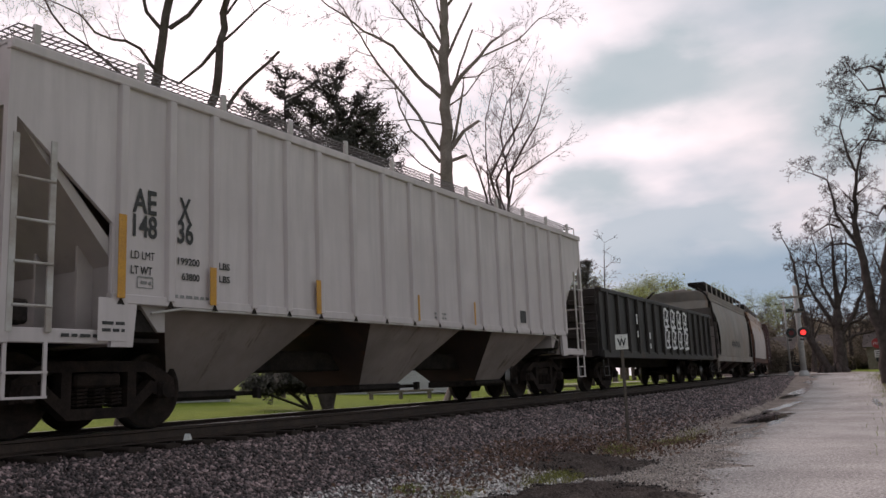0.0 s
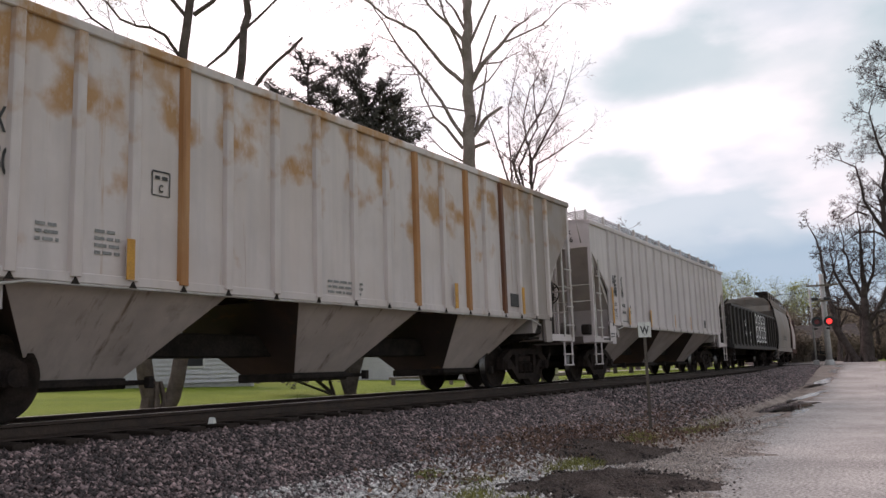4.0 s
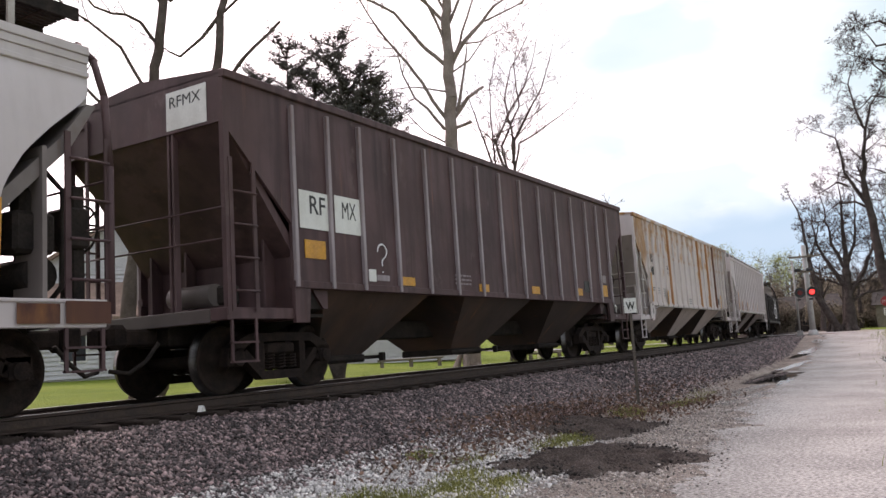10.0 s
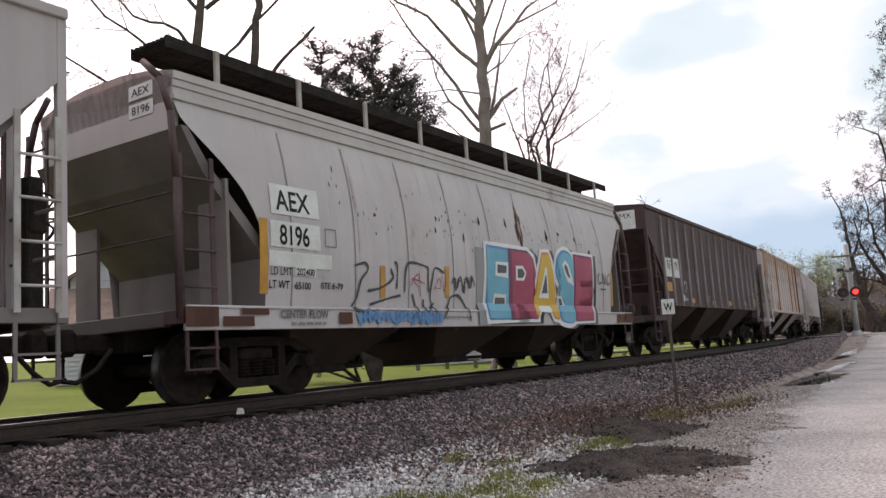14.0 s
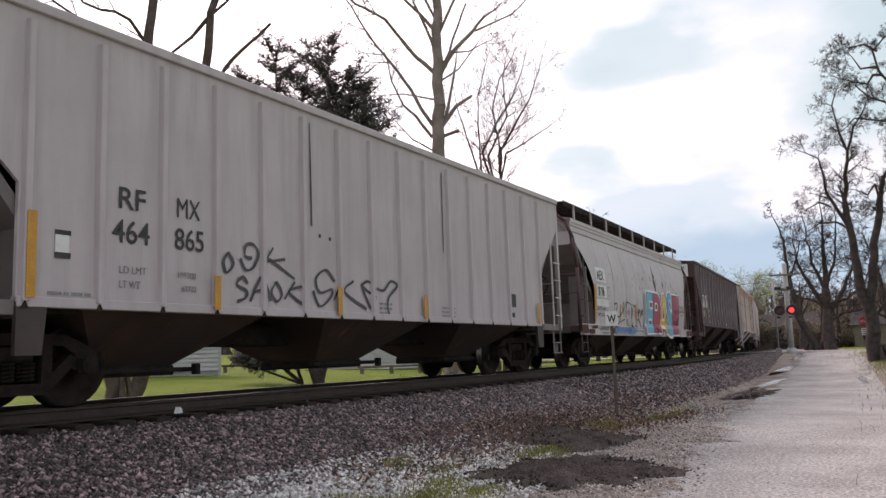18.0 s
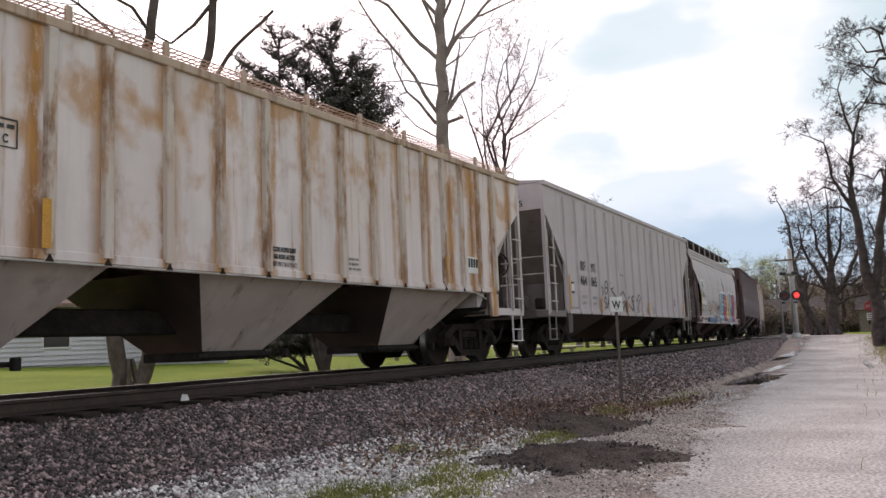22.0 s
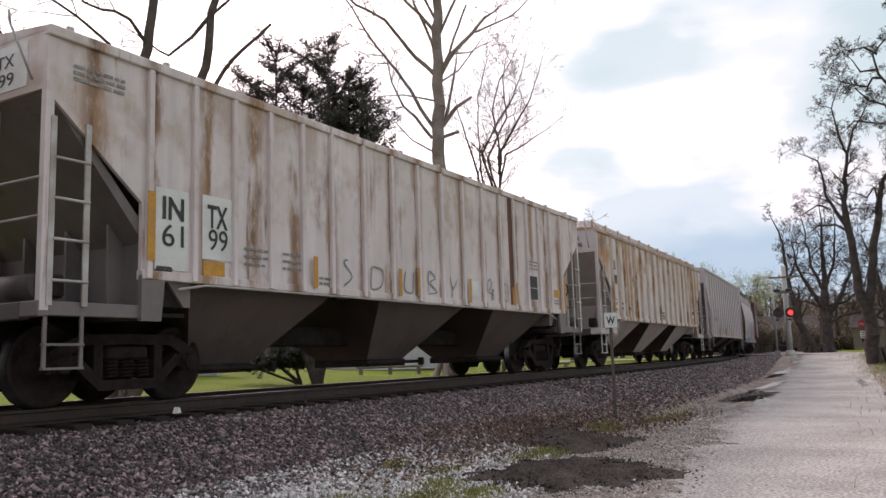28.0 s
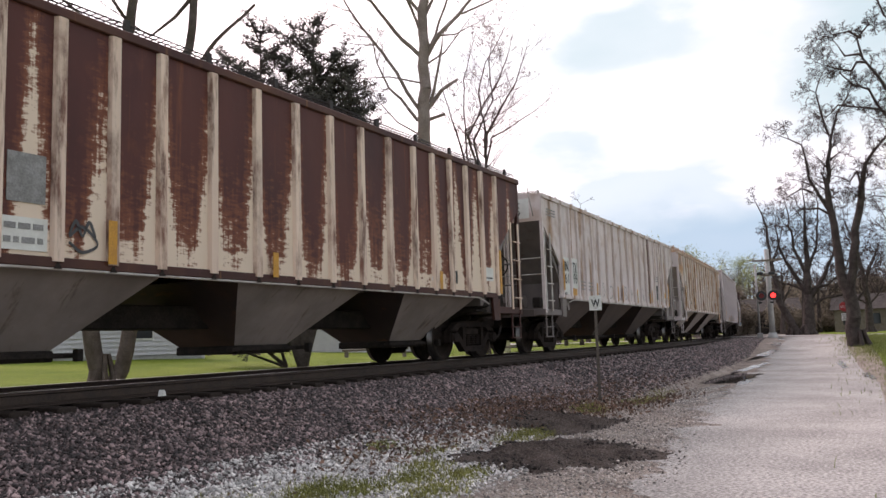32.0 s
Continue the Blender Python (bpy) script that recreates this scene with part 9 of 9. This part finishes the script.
cinder = worn("black_cinders", (0.07, 0.051, 0.045), (0.145, 0.11, 0.094), 2.0, 28, 0.95, bump=0.8, dist=0.04, c3=(0.17, 0.14, 0.125), lo=0.4, hi=0.7, depth=0.35)
crumb = islands(worn("cinder_crumb", (0.035, 0.029, 0.027), (0.06, 0.05, 0.046), 4, 30, 0.9), 0.5, 2.6)
heap("dirt_mound", "low heap of dark wet cinders beside the lane", 10.5, 4.3, 1.75, 1.0, 0.13, -0.3, cinder, 1)
heap("dirt_mound", "small heap of dark cinders at the foot of the ballast", 13.6, 5.3, 1.7, 0.62, 0.1, -0.25, cinder, 2)


def puddle(x, y, a, b, turn, seed, label):
    n = 72
    verts = []
    for i in range(n):
        t = i * math.tau / n
        w = 1 + 0.45 * noise.noise(Vector((math.cos(t) * 2, math.sin(t) * 2, seed * 4.7))) + 0.3 * noise.noise(Vector((math.cos(t) * 6, math.sin(t) * 6, seed)))
        u, v = a * w * math.cos(t), b * w * math.sin(t)
        verts.append((x + u * math.cos(turn) - v * math.sin(turn), y + u * math.sin(turn) + v * math.cos(turn)))
    zz = sorted(ground_z(px, py) for px, py in verts)[n * 3 // 5] + 0.015
    ob = mesh_of("puddle", [(px, py, zz) for px, py in verts], [list(range(n))], water)
    tagged(ob, label, "puddle", "puddles along the lane")


water, _nt, _b = base("still_water", (0.035, 0.03, 0.026), 0.03)
_b.inputs["IOR"].default_value = 1.33
_bump(_nt, _b, _noise(_nt, 6.0, 2, lo=0.2, hi=0.8), 0.03, 0.01)


def wet(x, y, a, b, turn, seed):
    """A damp patch: a darker, glossier skin on the lane."""
    verts, faces = [], []
    n, m = 60, 5
    for k in range(m + 1):
        for i in range(n):
            t = i * math.tau / n
            w = (1 + 0.6 * noise.noise(Vector((math.cos(t) * 2, math.sin(t) * 2, seed * 2.3))) + 0.5 * noise.noise(Vector((math.cos(t) * 6, math.sin(t) * 6, seed)))) * k / m
            u, v = a * w * math.cos(t), b * w * math.sin(t)
            px, py = x + u * math.cos(turn) - v * math.sin(turn), y + u * math.sin(turn) + v * math.cos(turn)
            verts.append((px, py, ground_z(px, py) + 0.009))
    for k in range(m):
        for i in range(n):
            j = (i + 1) % n
            faces.append((k * n + i, k * n + j, (k + 1) * n + j, (k + 1) * n + i))
    tagged(mesh_of("wet_patch", verts, faces, wet_mat, True), "damp glossy patch of grit around the puddles", "wet ground", kind="structure")


for q in ((20.6, 4.45, 1.9, 0.3, -0.1, 1), (24.2, 4.85, 1.6, 0.2, 0.0, 2), (21.8, 4.9, 1.2, 0.14, 0.1, 3), (35.2, 5.5, 2.4, 0.24, -0.1, 4), (42.6, 5.9, 2.2, 0.28, 0.0, 5), (49.0, 6.3, 1.6, 0.25, 0.1, 6), (30.5, 1.15, 1.9, 0.14, 0.1, 9), (36.5, 2.3, 1.9, 0.14, 0.1, 10), (27.0, 4.5, 1.8, 0.2, 0.1, 11), (54.5, 6.7, 1.4, 0.2, 0.1, 12)):
    wet(*q)
puddle(29.2, 5.22, 3.4, 0.72, 0.03, 1, "long shallow puddle mirroring the train and the pale sky")
puddle(32.6, 5.7, 1.4, 0.14, 0.05, 3, "thin puddle trailing off along the lane")
puddle(40.6, 6.0, 2.0, 0.24, -0.1, 4, "small puddle at the lane's edge")


def blades(name, n, places, height, material, label, category="grass"):
    """Grass: bent narrow blades in tufts. places: (x, y, spread x, spread y, share)."""
    rng = np.random.default_rng(len(label) + n)
    share = np.array([p[4] for p in places], float)
    idx = rng.choice(len(places), n, p=share / share.sum())
    P = np.array([p[:4] for p in places])[idx]
    xy = P[:, :2] + rng.normal(0, 1, (n, 2)) * P[:, 2:]
    z = np.array([ground_z(a, b) for a, b in xy])
    h = height * rng.uniform(0.4, 1.3, n)
    a = rng.random(n) * 6.283
    w = 0.006 * rng.uniform(0.7, 1.5, n)
    lean = rng.uniform(0.1, 0.8, n) * h
    dx, dy = np.cos(a), np.sin(a)
    v = np.zeros((n, 5, 3))
    for k, (f, s) in enumerate(((0, 1), (0, -1), (0.55, 0.8), (0.55, -0.8), (1, 0))):
        v[:, k, 0] = xy[:, 0] + dx * lean * f * f - dy * w * s
        v[:, k, 1] = xy[:, 1] + dy * lean * f * f + dx * w * s
        v[:, k, 2] = z + h * f
    t = np.array([(0, 1, 3), (0, 3, 2), (2, 3, 4)])
    ob = fast_mesh(name, v.reshape(-1, 3), (t[None] + 5 * np.arange(n)[:, None, None]).reshape(-1, 3), material)
    tagged(ob, label, category, kind="stuff")


blade_mat = islands(worn("grass_blades", (0.14, 0.17, 0.03), (0.2, 0.21, 0.05), 1.2, 10, 0.7, bump=0), 0.6, 1.5)
weed_mat = islands(worn("olive_weeds", (0.19, 0.19, 0.045), (0.27, 0.25, 0.07), 1.2, 10, 0.7, bump=0), 0.6, 1.5)
dry_mat = islands(worn("dry_leaves", (0.1, 0.05, 0.035), (0.15, 0.08, 0.05), 1.2, 10, 0.8, bump=0), 0.5, 1.6)
blades("weed_tufts", 15000, [(6.9, 5.3, 0.25, 0.12, 3), (7.2, 5.05, 0.2, 0.1, 2.5), (8.05, 4.95, 0.25, 0.12, 3), (8.7, 5.15, 0.2, 0.1, 2), (8.6, 4.6, 0.2, 0.12, 2.5), (7.6, 4.45, 0.3, 0.15, 3), (8.9, 5.9, 0.15, 0.06, 1), (6.5, 5.25, 0.2, 0.1, 2), (11.8, 5.25, 0.5, 0.1, 2), (12.4, 5.1, 0.5, 0.1, 2), (15.7, 5.55, 0.35, 0.12, 3), (18.6, 5.4, 0.5, 0.12, 2), (19.8, 5.35, 0.4, 0.1, 1.5), (5.6, 5.45, 0.25, 0.12, 1.5), (9.4, 5.5, 0.3, 0.08, 0.8), (21.5, 5.6, 0.8, 0.12, 0.6)], 0.05, weed_mat, "short yellow-green weeds in the gravel")
blades("verge_grass", 24000, [(40, -0.6, 8, 0.9, 3), (46, 1.2, 4, 0.7, 3), (32, -1.4, 6, 0.9, 2), (52, 1.4, 3, 1.0, 2)], 0.12, blade_mat, "green grass along the lane's verge")
blades("lawn_grass", 14000, [(16, 15.5, 4, 1.6, 1), (26, 16, 5, 1.8, 1), (38, 17, 6, 1.8, 1)], 0.14, blade_mat, "green grass behind the track")


def litter(name, n, places, size, material, label):
    rng = random.Random(n)
    tips = []
    for _ in range(n):
        x, y, sx, sy = rng.choice(places)
        px, py = rng.gauss(x, sx), rng.gauss(y, sy)
        tips.append(Vector((px, py, ground_z(px, py) + 0.03)))
    tagged(fast_mesh(name, *leaves(rng, tips, 1, 0.01, size), material), label, "leaf litter", kind="stuff")


litter("leaf_litter", 4200, [(13.5, 5.9, 2.0, 0.3), (16, 5.5, 1.6, 0.25), (9.5, 5.7, 1.4, 0.2), (18.5, 5.2, 2.0, 0.3), (17, 6.0, 2.2, 0.28), (14, 6.2, 1.2, 0.2), (22, 6.2, 3, 0.3), (12, 6.3, 1.5, 0.2)], 0.045, dry_mat, "brown dead leaves on the foot of the ballast")
bm = bmesh.new()
add_poly(bm, [(-0.05, 0.0), (0.055, 0.0), (0.03, 0.05), (-0.01, 0.075)], -0.03, 0.03)
chip = obj("pale_stone", bm, sign_white)
chip.matrix_basis = Matrix.Translation((6.95, 7.75, 1.06)) @ Matrix.Rotation(0.4, 4, "Z")
tagged(chip, "single white stone lying on the ballast edge", "stone")


# ---- movement ----
def arc_to_x(s):
    """x on the line for a way s along it (0 at x = 0)."""
    x = s
    for _ in range(8):
        d = max(0.0, x - CURVE_X)
        if x < 230:
            length = x + d ** 3 * 2 / (3 * CURVE_D ** 2)
        else:
            length = 230 + 220 ** 3 * 2 / (3 * CURVE_D ** 2) + (x - 230) * 1.1233
        x += s - length
    return x


def car_pose(s):
    a, b = along(arc_to_x(s - 6.1))[0], along(arc_to_x(s + 6.1))[0]
    d = b - a
    return Matrix.Translation((a + b) / 2) @ Matrix.Rotation(math.atan2(d.y, d.x), 4, "Z")


def motions():
    times = [i * 1.0 for i in range(33)]
    for car, s0 in FLEET:
        walk(car, [(t, car_pose(s0 + run(t))) for t in times])
    step = 32.0 / 224
    turns = [(i * step, run(i * step) / WHEEL_R) for i in range(225)]
    for ws, dx in WHEELSETS:
        walk(ws, [(t, Matrix.Translation((dx, 0, WHEEL_R)) @ Matrix.Rotation(a, 4, "Y")) for t, a in turns])


motions()
